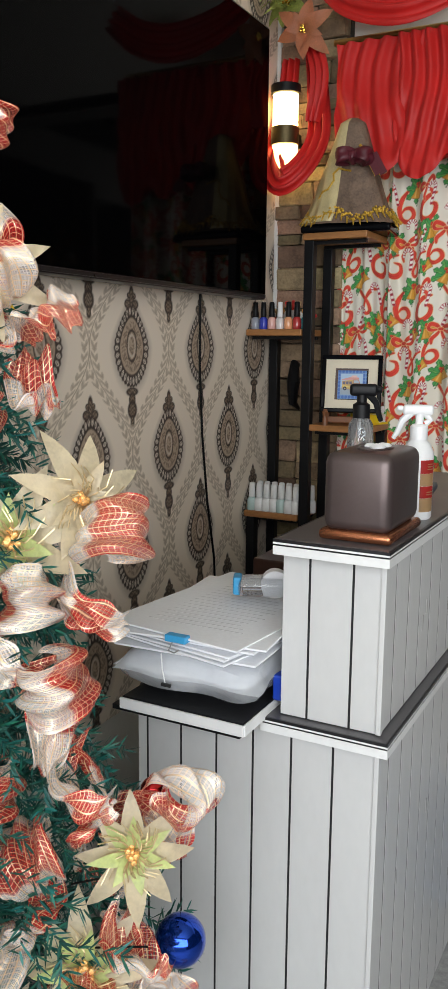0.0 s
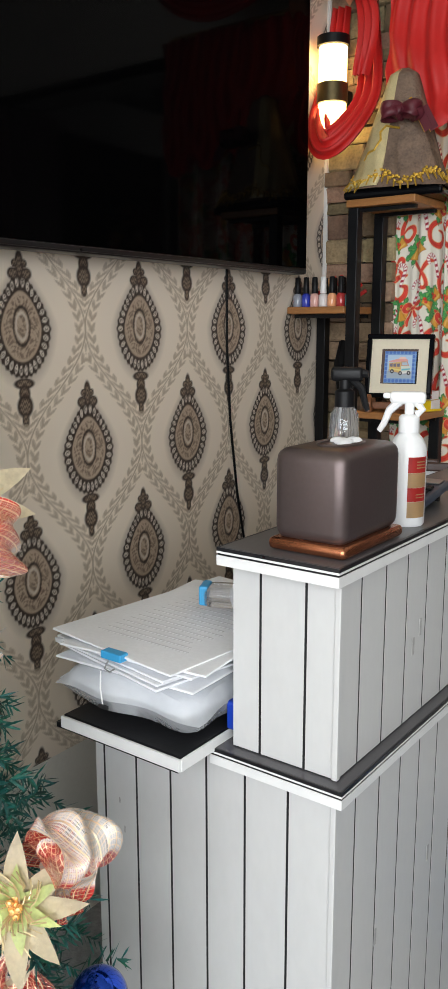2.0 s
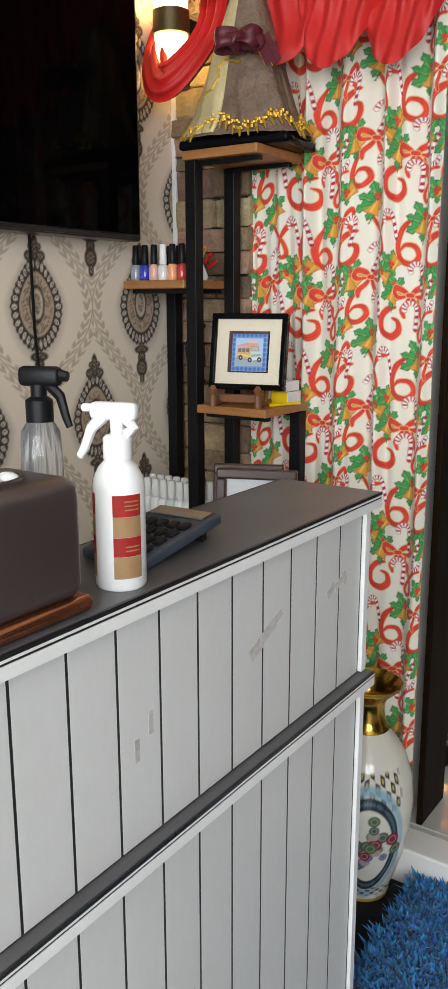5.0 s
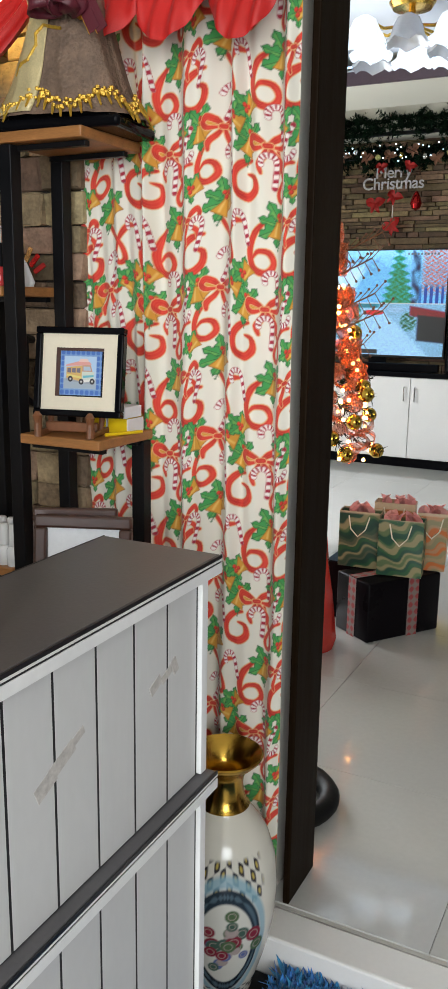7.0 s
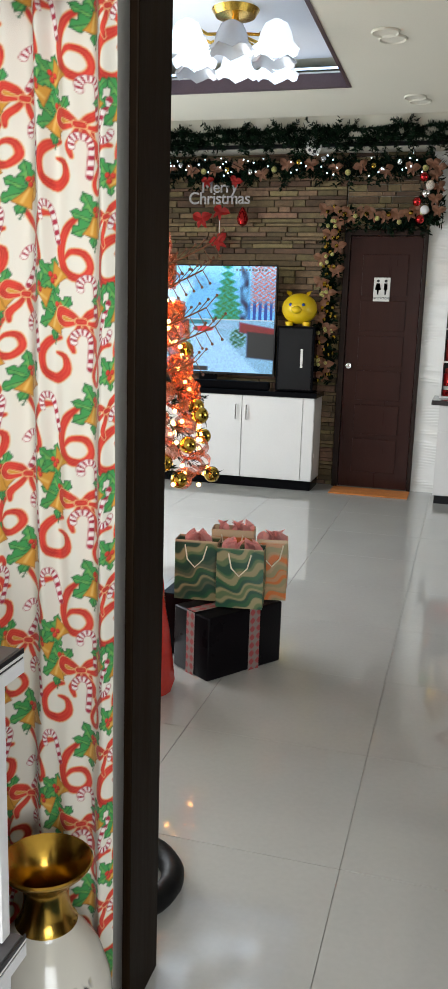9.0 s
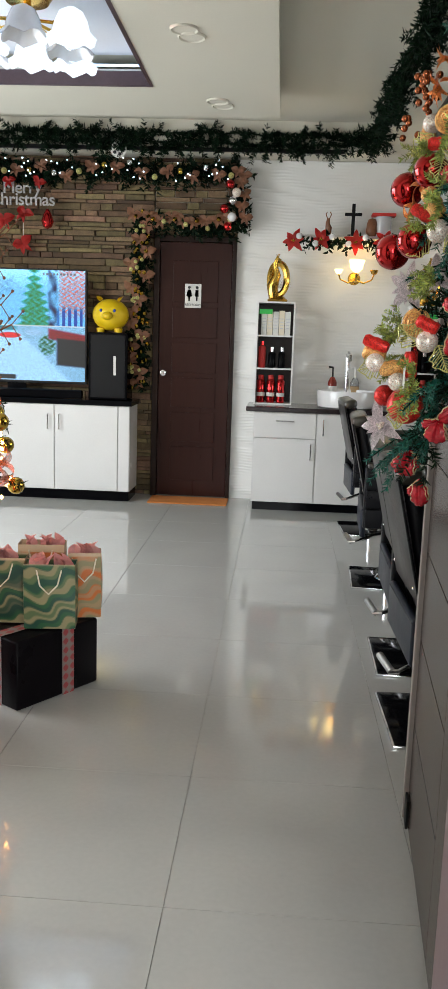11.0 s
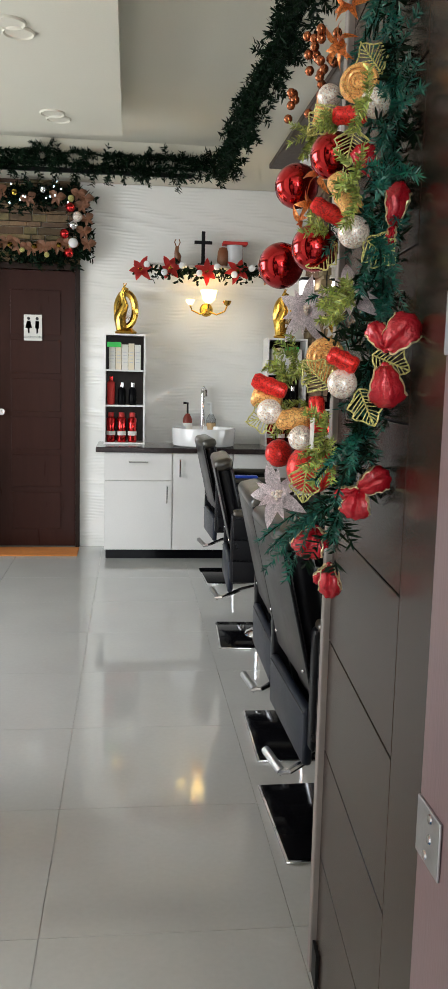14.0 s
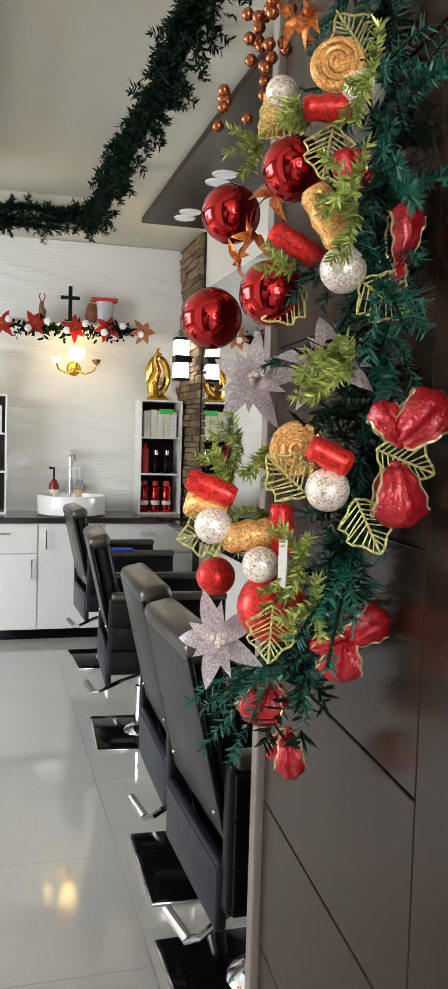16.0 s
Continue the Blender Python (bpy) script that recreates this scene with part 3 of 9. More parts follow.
def poinsettia(name, at, way, size, petals, heart, label, category, group="", seed=1, petals2=None, parent=None, slim=0.48, counts=(6, 5)):
    """A cloth flower: two rings of pointed petals round a glittered heart."""
    r = random.Random(seed)
    if parent is None:
        f = thing(name, label, category, group)
    else:
        f = new(name)
        f.parent = parent
        f.empty_display_size = 0.02
        if label:
            tagged(f, label)
    f.matrix_basis = aim(at, way, r.random() * 6)
    for ring, (count, scale, tilt) in enumerate(((counts[0], 1.0, 0.12), (counts[1], 0.68, 0.55))):
        for i in range(count):
            b = petal(size * scale * r.uniform(0.85, 1.1), size * scale * slim, r.uniform(0.05, 0.35))
            b.transform(Matrix.Rotation(2 * math.pi * (i + 0.5 * ring) / count + r.uniform(-0.15, 0.15), 4, "Z") @ Matrix.Rotation(-tilt - r.uniform(0, 0.15), 4, "Y"))
            smooth(part("petal", b, petals if (ring == 0 or not petals2) else petals2, f))
    if counts[0] > 6:
        sb_ = bmesh.new()
        for i in range(46):
            a, k = r.random() * 6.3, r.uniform(0.25, 0.75)
            tube([(0, 0, 0.02 * size), (size * k * 0.5 * math.cos(a), size * k * 0.5 * math.sin(a), size * (0.22 + 0.15 * r.random())), (size * k * 0.8 * math.cos(a + 0.3), size * k * 0.8 * math.sin(a + 0.3), size * (0.18 + 0.25 * r.random()))], 0.0009, 4, sb_)
        part("stamen_tuft", sb_, "pale_gold", f, "gold tinsel stamens")
    hb = bmesh.new()
    for i in range(9):
        a, d = r.random() * 6.3, r.random() * 0.14 * size
        ball((d * math.cos(a), d * math.sin(a), size * (0.12 + 0.1 * r.random())), size * 0.055, 8, hb)
    smooth(part("flower_heart", hb, heart, f))
    return f


def ribbon_loop(at, way, size, width, material, parent, seed=1, name="loop"):
    """A bow's loop: a band bent back on itself."""
    r = random.Random(seed)
    n, m = 14, 5
    P = np.zeros((n, m, 3))
    for i in range(n):
        a = 2 * math.pi * i / (n - 1)
        for j in range(m):
            v = (j / (m - 1) - 0.5) * width * (0.45 + 0.55 * math.sin(a / 2))
            P[i, j] = (size * 0.55 * (1 - math.cos(a)), v, size * 0.36 * math.sin(a) + 0.006 * math.sin(9 * v / width + r.random()))
    ob = sheet(P, None, name, material, parent, thick=0.0012)
    ob.matrix_basis = aim(at, way, r.random() * 6) @ Matrix.Rotation(-math.pi / 2, 4, "Y")
    return ob

# ---- the structure ----
SALON_Z, ENTRY_Z, TOP = 0.0, -0.10, 2.68

# salon floor: 60 cm porcelain tiles with fine joints
floor = single("floor", box(-3.4, 1.42, 2.80, 8.68, -0.16, -0.004), "grout", "glossy beige porcelain tile floor of the salon", "floor", kind="structure")
single("entry_floor", box(-1.35, 3.0, -1.4, 2.80, -0.30, ENTRY_Z), "entry", "grey speckled entrance floor below the step", "floor", kind="structure")
single("step_edge", box(-0.62, 0.95, 2.70, 2.797, -0.10, -0.002, 0.006), "white_gloss", "white tiled step edge up to the salon", "step", kind="structure")

# back wall of the salon
bw = single("wall_north", box(-3.4, 1.6, 8.68, 8.85, 0, TOP + 0.3), "paint", "salon back wall behind stone and white panels", "wall", kind="structure")
single("wall_east", box(1.42, 1.6, 2.96, 8.68, 0, TOP + 0.3), "paint", "cream wall behind the styling mirrors", "wall", kind="structure")
# side wall with a window opening for daylight
for nm, args in (("wall_west_sill", (-3.55, -3.4, 2.96, 8.68, 0, 0.6)), ("wall_west_head", (-3.55, -3.4, 2.96, 8.68, 2.4, 3.0)),
                 ("wall_west_near", (-3.55, -3.4, 2.96, 4.2, 0.6, 2.4)), ("wall_west_far", (-3.55, -3.4, 7.0, 8.68, 0.6, 2.4))):
    single(nm, box(*args), "paint", "plain cream side wall of the salon", "wall", kind="structure")
# entrance: wallpapered wall, partition with the curtain, right side wall, ceiling
single("wall_wallpaper", box(-1.36, -1.203, -1.4, 2.80, ENTRY_Z, 2.75), "paint", "entrance wall behind the damask wallpaper", "wall", kind="structure")
single("wall_partition_left", box(-3.4, -0.50, 2.83, 2.96, ENTRY_Z, 2.98), "paint", "partition wall behind stone and curtain", "wall", kind="structure")
single("wall_partition_head", box(-0.50, 3.0, 2.83, 2.96, 2.16, 2.98), "paint", "wall over the salon doorway", "wall", kind="structure")
single("wall_partition_right", box(0.50, 3.0, 2.83, 2.96, ENTRY_Z, 2.16), "dark_wood", "dark timber partition wall beside the open door", "wall", kind="structure")
single("wall_entry_right", box(3.0, 3.15, -1.4, 2.83, ENTRY_Z, 2.75), "dark_wood", "dark timber entrance side wall", "wall", kind="structure")
single("ceiling_entry", box(-1.36, 3.15, -1.4, 2.83, 2.75, 2.87), "ceil", "painted entrance ceiling", "ceiling", kind="structure")
single("ground", box(-30, 30, -40, -1.4, -0.45, -0.30), "entry", "grey pavement outside the shop front", "ground", kind="structure")

# door jambs
single("door_jamb_1", box(-0.466, -0.450, 2.81, 2.965, 0.0, 2.16, 0.003), "jamb", "dark brown timber door jamb beside the curtain", "door jamb", kind="structure")
single("door_jamb_2", box(0.409, 0.50, 2.80, 3.066, 0.0, 2.16, 0.004), "mauve", "mauve-brown painted timber jamb with hinges", "door jamb", kind="structure")
single("door_jamb_3", box(-0.478, 0.50, 2.81, 2.965, 2.163, 2.20, 0.003), "jamb", "dark brown timber door head", "door jamb", kind="structure")

# white wave-relief panelling beside the restroom door
xs, zs = np.linspace(-0.30, 1.42, 200), np.linspace(0, TOP - 0.004, 430)
X, Z = np.meshgrid(xs, zs)
wav = 0.0042 * np.sin(2 * math.pi * (Z / 0.047 + 0.16 * np.sin(X * 6.1 + 0.9 * np.sin(Z * 7)) + 0.07 * np.sin(X * 19 + Z * 11.0))) * np.clip(0.35 + 0.65 * np.sin(X * 14.7 + 4 * np.sin(Z * 13.0) + Z * 21), 0, 1)
wave_panel = sheet(np.stack([X, 8.656 - np.abs(wav), Z], -1), None, "wall_panel", "white_wall")
tagged(wave_panel, "glossy white wave-relief wall panelling", "wall panel", kind="structure")

# ceiling: soffit round the room, a raised cove, a lower panel with a light tray
cl = bmesh.new()
for args in ((-3.4, 1.42, 8.22, 8.68, TOP, 2.9), (0.72, 1.42, 2.96, 8.22, TOP, 2.9), (-3.4, 0.72, 2.96, 8.22, 2.86, 2.95)):
    box(*args, bm=cl)
X0, X1, Y0, Y1 = -1.95, -0.70, 5.0, 6.76
for args in ((X1, 0.01, 3.4, 7.42, TOP, TOP + 0.09), (-2.7, X0, 3.4, 7.42, TOP, TOP + 0.09), (X0, X1, 3.4, Y0, TOP, TOP + 0.09), (X0, X1, Y1, 7.42, TOP, TOP + 0.09)):
    box(*args, bm=cl)
single("ceiling", cl, "ceil", "cream plaster ceiling with cove and dropped panel", "ceiling", kind="structure")
tr = bmesh.new()
for args in ((X0 - 0.03, X1 + 0.03, Y0 - 0.03, Y1 + 0.03, 2.852, 2.858),):
    box(*args, bm=tr)
single("ceiling_tray", tr, "ceil_tray", "pale lit recess in the ceiling panel", "ceiling", kind="structure")
lip = bmesh.new()
for args in ((X0, X1, Y1 - 0.02, Y1, TOP - 0.004, TOP + 0.075), (X0, X1, Y0, Y0 + 0.02, TOP - 0.004, TOP + 0.075), (X0, X0 + 0.02, Y0 + 0.02, Y1 - 0.02, TOP - 0.004, TOP + 0.075), (X1 - 0.02, X1, Y0 + 0.02, Y1 - 0.02, TOP - 0.004, TOP + 0.075)):
    box(*args, bm=lip)
for a in ((X0 + 0.03, X1 - 0.03, Y1 - 0.035, Y1 - 0.022, 2.775, 2.785), (X0 + 0.03, X1 - 0.03, Y0 + 0.022, Y0 + 0.035, 2.775, 2.785), (X0 + 0.022, X0 + 0.035, Y0 + 0.04, Y1 - 0.04, 2.775, 2.785), (X1 - 0.035, X1 - 0.022, Y0 + 0.04, Y1 - 0.04, 2.775, 2.785)):
    single("light_strip", box(*a), "led", "cool white light strip inside the ceiling tray", "light strip", "tray light strips")
single("trim", lip, "tray_lip", "dark timber lining of the ceiling tray", "ceiling trim", kind="structure")
single("bulkhead", box(0.95, 1.40, 3.1, 7.85, TOP - 0.035, TOP - 0.003, 0.004), "dark_wood", "dark timber lighting bulkhead over the mirrors", "bulkhead", kind="structure")

# restroom door
door = thing("door_1", "closed dark walnut panel restroom door", "door", kind="structure")
part("leaf", box(-0.905, -0.335, 8.615, 8.65, 0.01, 2.04, 0.003), "door_wood", door)
for z0, z1 in ((0.14, 0.42), (0.46, 0.70), (0.74, 0.98), (1.02, 1.26), (1.30, 1.54), (1.58, 1.90)):
    part("panel", box(-0.80, -0.44, 8.606, 8.614, z0, z1, 0.003), "door_wood", door)
for a in ((-0.955, -0.908, 8.60, 8.66, 0, 2.09), (-0.332, -0.302, 8.60, 8.66, 0, 2.09), (-0.908, -0.332, 8.60, 8.66, 2.045, 2.09)):
    part("door_frame", box(*a, 0.003), "dark_wood", door)
kb = lathe([(0, 0), (0.022, 0.002), (0.012, 0.008), (0.012, 0.02), (0.026, 0.034), (0.024, 0.05), (0, 0.056)], seg=16)
kb.transform(aim((-0.862, 8.613, 1.015), (0, -1, 0)))
smooth(part("knob", kb, "chrome", door, "polished steel door knob"))
sg = thing("restroom_sign", "white restroom sign with two dark figures", "sign")
part("plate", box(-0.703, -0.572, 8.596, 8.604, 1.535, 1.722, 0.004), "sign_white", sg)
for fx, skirt in ((-0.668, 1), (-0.607, 0)):
    fg = bmesh.new()
    lathe([(0, 0), (0.011, 0), (0.011, 0.004), (0, 0.004)], seg=12, bm=fg)
    fg.transform(aim((fx, 8.596, 1.694), (0, -1, 0)))
    vs = [(fx - 0.012, 1.676), (fx + 0.012, 1.676), (fx + (0.024 if skirt else 0.014), 1.625), (fx + 0.006, 1.622), (fx + 0.006, 1.588), (fx - 0.006, 1.588), (fx - 0.006, 1.622), (fx - (0.024 if skirt else 0.014), 1.625)]
    f2 = bmesh.new()
    f2.faces.new([f2.verts.new((x, 8.594, z)) for x, z in vs])
    bmesh.ops.solidify(f2, geom=f2.faces[:], thickness=0.002)
    part("figure", merge(fg, f2), "sign_black", sg)
tx = bpy.data.curves.new("text", "FONT")
tx.body, tx.size, tx.align_x, tx.extrude = "RESTROOM", 0.024, "CENTER", 0.0006
words = new("lettering", tx)
words.data.materials.append(M["sign_black"])
words.parent = sg
words.matrix_basis = pose(-0.6375, 8.5945, 1.552, 90, 0, 0)
single("door_mat", box(-0.93, -0.30, 8.27, 8.56, 0.0, 0.012, 0.004), "orange_mat", "thin orange doormat before the restroom door", "doormat")

# open salon door with grooves, swung inwards
od = thing("door_2", "open grey-brown timber door with black grooves", "door", kind="structure", at=(0.424, 3.07, 0), turn=-4.2)
cuts = [0.02, 0.30, 0.535, 0.77, 1.005, 1.24, 1.475, 1.71, 1.945, 2.12]
part("core", box(0.006, 0.040, 0.0, 0.79, 0.02, 2.12, 0.002), "gap", od)
part("stile", box(0.0, 0.045, 0.002, 0.195, 0.02, 2.12, 0.002), "open_door", od)
for z0, z1 in zip(cuts, cuts[1:]):
    part("board", box(0.0, 0.045, 0.1955, 0.75, z0 + 0.0015, z1 - 0.0015, 0.0012, 1), "open_door", od)
part("edge_strip", box(-0.012, 0.050, 0.755, 0.79, 0.02, 2.12, 0.003), "pale_edge", od, "pale worn edge strip")
part("kick_gasket", box(-0.008, -0.001, 0.70, 0.752, 0.02, 0.10, 0.001), "rubber", od)
for hz in (0.79, 1.36):
    hb = box(0.4055, 0.4085, 2.990, 3.062, hz - 0.034, hz + 0.034, 0.001)
    hinge = single("hinge", hb, "steel", "worn steel butt hinge screwed to the jamb", "hinge", "door hinges")
    for sz in (-0.024, 0.0, 0.024):
        sc = lathe([(0, 0), (0.006, 0), (0.005, 0.002), (0, 0.002)], seg=10)
        sc.transform(aim((0.4055, 3.02 + 0.01 * (sz < -0.02), hz + sz), (-1, 0, 0)))
        part("screw", sc, "chrome", hinge)

# ---- wallpaper: printed damask ----


def wallpaper(Y, Zz):
    C = np.ones(Y.shape + (3,)) * np.array((0.86, 0.75, 0.62))
    C *= (1 + 0.05 * np.sin(Y * 3.1 + Zz * 2.0))[..., None]
    PY, PZ = 0.3535, 0.532
    dark, mid, pale, vine = (0.050, 0.034, 0.026), (0.34, 0.26, 0.19), (0.70, 0.63, 0.54), (0.50, 0.405, 0.30)
    for oy, oz in ((1.577, 1.297), (1.577 + PY / 2, 1.297 - PZ / 2)):
        a = (Y - oy + PY / 2) % PY - PY / 2
        b = (Zz - oz + PZ / 2) % PZ - PZ / 2
        # leafy trellis round every medallion
        w = PY / 2 * (0.5 + 0.5 * np.cos(math.pi * b / (PZ / 2)))
        d = np.abs(np.abs(a) - w)
        leaf = 0.5 + 0.5 * np.sin(b * 210 + np.sign(np.abs(a) - w) * 1.7)
        lf = np.abs(np.sin(b * 95 + np.sign(a) * 0.8)) ** 0.7 * (0.75 + 0.25 * np.cos(b * 31))
        curl = np.sin(b * 300 + d * 520)
        C = mix(C, vine, 0.8 * soft(d - 0.0022, 0.002))
        for off, tilt in ((0.012, 1.0), (0.023, -0.8)):
            al = ((b * 46 + off * 20) % 1 - 0.5) / 46
            x1, x2 = al + (d - off) * tilt, d - off
            C = mix(C, vine, 0.85 * soft(np.hypot(x1 / 0.0048, x2 / 0.0078) - 1, 0.25) * (0.6 + 0.4 * lf))
        # medallion
        e = np.sqrt((a / (0.075 * (1 - 0.45 * np.clip(b / 0.1, 0, 1) ** 1.4 - 0.08 * np.clip(-b / 0.1, 0, 1)))) ** 2 + (np.where(b > 0, b / 0.108, b / 0.096)) ** 2)
        ang = np.arctan2(b / 0.098, a / 0.072)
        C = mix(C, (0.42, 0.37, 0.32), 0.5 * soft(e - 1.2, 0.25))
        C = mix(C, dark, soft(e - 1.03 - 0.02 * np.cos(ang * 34), 0.05))
        bead = np.hypot((e - 0.87) / 0.105, np.sin(ang * 15) / 0.85)
        C = mix(C, pale, soft(bead - 1.0, 0.3))
        C = mix(C, dark, 0.9 * soft(np.abs(bead - 0.45) - 0.12, 0.2) * soft(np.abs(e - 0.86) - 0.08, 0.03))
        C = mix(C, dark, soft(e - 0.73, 0.04))
        C = mix(C, (0.50, 0.39, 0.29), soft(e - 0.69, 0.04))
        swirl = np.sin(a * 260 + 6 * np.sin(b * 90)) * np.sin(b * 230 + 5 * np.cos(a * 120))
        C = mix(C, (0.17, 0.115, 0.085), 0.75 * soft(0.05 - swirl, 0.35) * soft(e - 0.62, 0.05))
        drop = np.sqrt((a / 0.021) ** 2 + ((b - 0.005) / 0.038) ** 2)
        C = mix(C, dark, soft(np.abs(drop - 1) - 0.1, 0.12))
        C = mix(C, pale, 0.8 * soft(np.abs(drop - 0.7) - 0.1, 0.1))
        # crown and pendant
        for cy, cz, ry, rz in ((0, 0.124, 0.011, 0.030), (-0.017, 0.108, 0.014, 0.012), (0.017, 0.108, 0.014, 0.012), (-0.012, 0.128, 0.008, 0.008), (0.012, 0.128, 0.008, 0.008), (0, -0.110, 0.027, 0.011), (0, -0.130, 0.015, 0.018), (0, -0.156, 0.021, 0.024), (0, -0.184, 0.009, 0.015)):
            q = np.sqrt(((a - cy) / ry) ** 2 + ((b - cz) / rz) ** 2)
            C = mix(C, dark, soft(q - 1, 0.25))
            C = mix(C, mid, soft(q - 0.66, 0.2) * (0.5 + 0.5 * np.sin(b * 620 + 5 * np.cos(a * 300))))
    return C


ys, zs = np.arange(0.6, 2.796, 0.0027), np.arange(0.35, 2.42, 0.0027)
Yg, Zg = np.meshgrid(ys, zs)
wp_mat = printed("damask_wallpaper", 0.45, 0.12, 500)
wp = sheet(np.stack([np.full_like(Yg, -1.198), Yg, Zg], -1), wallpaper(Yg, Zg), "wallpaper", wp_mat)
tagged(wp, "cream damask wallpaper with dark oval medallions", "wallpaper", kind="structure")
single("wallpaper_edge", box(-1.205, -1.186, 2.775, 2.80, 0.3, 2.6, 0.003), "edge_white", "rough white plaster edge of the papered wall", "trim", kind="structure")

# ---- the curtain, with printed ribbons, holly and canes ----


def arc(u, v, cu, cv, r, a0, a1):
    """Distance to part of a circle's line."""
    an = np.arctan2(v - cv, u - cu)
    mid_, half = (a0 + a1) / 2, (a1 - a0) / 2
    da = np.abs((an - mid_ + math.pi) % (2 * math.pi) - math.pi)
    d = np.abs(np.hypot(u - cu, v - cv) - r)
    ends = np.minimum(np.hypot(u - cu - r * math.cos(a0), v - cv - r * math.sin(a0)), np.hypot(u - cu - r * math.cos(a1), v - cv - r * math.sin(a1)))
    return np.where(da < half, d, ends), an


def seg_d(u, v, a, b):
    ab = np.array(b) - np.array(a)
    k = np.clip(((u - a[0]) * ab[0] + (v - a[1]) * ab[1]) / (ab @ ab), 0, 1)
    return np.hypot(u - a[0] - k * ab[0], v - a[1] - k * ab[1]), k


PRINT_W, PRINT_H, PRINT_N = 0.272, 0.300, 900.0


def holiday_tile():
    """One repeat of the print: ribbon sixes, bows, canes, holly and bells on cream."""
    nu, nv = int(PRINT_W * PRINT_N), int(PRINT_H * PRINT_N)
    U, V = np.meshgrid((np.arange(nu) + 0.5) / PRINT_N, (np.arange(nv) + 0.5) / PRINT_N)
    C = np.ones(U.shape + (3,)) * np.array((0.80, 0.76, 0.66))
    red, deep, green, dgreen, gold_, cane = (0.68, 0.040, 0.024), (0.42, 0.014, 0.012), (0.05, 0.32, 0.08), (0.018, 0.11, 0.035), (0.66, 0.31, 0.035), (0.40, 0.015, 0.045)

    def local(ou, ov, turn=0.0, size=1.0):
        a, b = (U - ou + PRINT_W / 2) % PRINT_W - PRINT_W / 2, (V - ov + PRINT_H / 2) % PRINT_H - PRINT_H / 2
        c, s = math.cos(turn) / size, math.sin(turn) / size
        return a * c + b * s, -a * s + b * c

    def line(u, v, pts, widths):
        """Signed distance to a band whose width changes along a smooth line."""
        q = [Vector((p[0], p[1], 0)) for p in pts]
        P, W = [], []
        for i in range(len(q) - 1):
            p0, p1, p2, p3 = q[max(i - 1, 0)], q[i], q[i + 1], q[min(i + 2, len(q) - 1)]
            for k in (0, 0.25, 0.5, 0.75):
                P.append(0.5 * ((2 * p1) + (p2 - p0) * k + (2 * p0 - 5 * p1 + 4 * p2 - p3) * k ** 2 + (3 * p1 - p0 - 3 * p2 + p3) * k ** 3))
                W.append(widths[i] * (1 - k) + widths[i + 1] * k)
        P.append(q[-1])
        W.append(widths[-1])
        best, along = np.full(u.shape, 9.0), np.zeros(u.shape)
        for i in range(len(P) - 1):
            d, k = seg_d(u, v, (P[i].x, P[i].y), (P[i + 1].x, P[i + 1].y))
            d = d - (W[i] * (1 - k) + W[i + 1] * k)
            along = np.where(d < best, i + k, along)
            best = np.minimum(best, d)
        return best, along

    def band(ou, ov, turn, size, pts, widths):
        nonlocal C
        u, v = local(ou, ov, turn, size)
        d, al = line(u, v, pts, widths)
        C = mix(C, (0.78, 0.50, 0.22), soft(d - 0.0010, 0.0012))
        C = mix(C, red, soft(d + 0.0006, 0.0014))
        C = mix(C, deep, 0.75 * soft(0.35 - np.sin(al * 0.55 + 0.6), 0.9) * soft(d + 0.0022, 0.003))
        C = mix(C, (0.80, 0.10, 0.05), 0.55 * soft(np.abs(d + 0.005) - 0.0008, 0.0014))

    def cane_at(ou, ov, turn, size=1.0):
        nonlocal C
        u, v = local(ou, ov, turn, size)
        d, al = line(u, v, ((-0.017, 0.010), (-0.015, 0.022), (-0.004, 0.029), (0.008, 0.025), (0.012, 0.012), (0.010, -0.012), (0.007, -0.034)), (0.0058,) * 7)
        C = mix(C, (0.45, 0.06, 0.06), soft(d - 0.0006, 0.0010))
        C = mix(C, (0.86, 0.80, 0.76), soft(d + 0.0006, 0.0012))
        C = mix(C, cane, soft(d + 0.0006, 0.0012) * soft(0.1 - np.sin(al * 2.4 + u * 90), 0.5))

    def leaf(ou, ov, turn, size):
        nonlocal C
        u, v = local(ou, ov, turn, size)
        x = u / 0.036
        w = 0.0125 * np.sin(np.clip(x, 0, 1) ** 0.85 * math.pi) * (0.55 + 0.50 * np.abs(np.cos(x * 7.9)) ** 1.5)
        d = np.where((x > 0) & (x < 1), np.abs(v) - w, 0.02)
        C = mix(C, dgreen, soft(d - 0.0004, 0.0012))
        C = mix(C, green, soft(d + 0.0014, 0.0014))
        C = mix(C, (0.20, 0.45, 0.10), 0.7 * soft(d + 0.0045, 0.004) * soft(-v, 0.004))
        C = mix(C, dgreen, soft(np.abs(v) - 0.0006, 0.0010) * soft(d + 0.001, 0.001))

    def bell(ou, ov, turn, size=1.0):
        nonlocal C
        u, v = local(ou, ov, turn, size)
        w = 0.0065 + 0.0105 * np.clip(0.5 - v / 0.030, 0, 1) ** 1.5
        d = np.maximum(np.abs(u) - w, np.abs(v) - 0.0165)
        C = mix(C, (0.42, 0.16, 0.015), soft(d - 0.0004, 0.0014))
        C = mix(C, gold_, soft(d + 0.0012, 0.0014))
        C = mix(C, (0.80, 0.52, 0.14), 0.8 * soft(np.abs(u + 0.004) - 0.0022, 0.003) * soft(d + 0.003, 0.002))

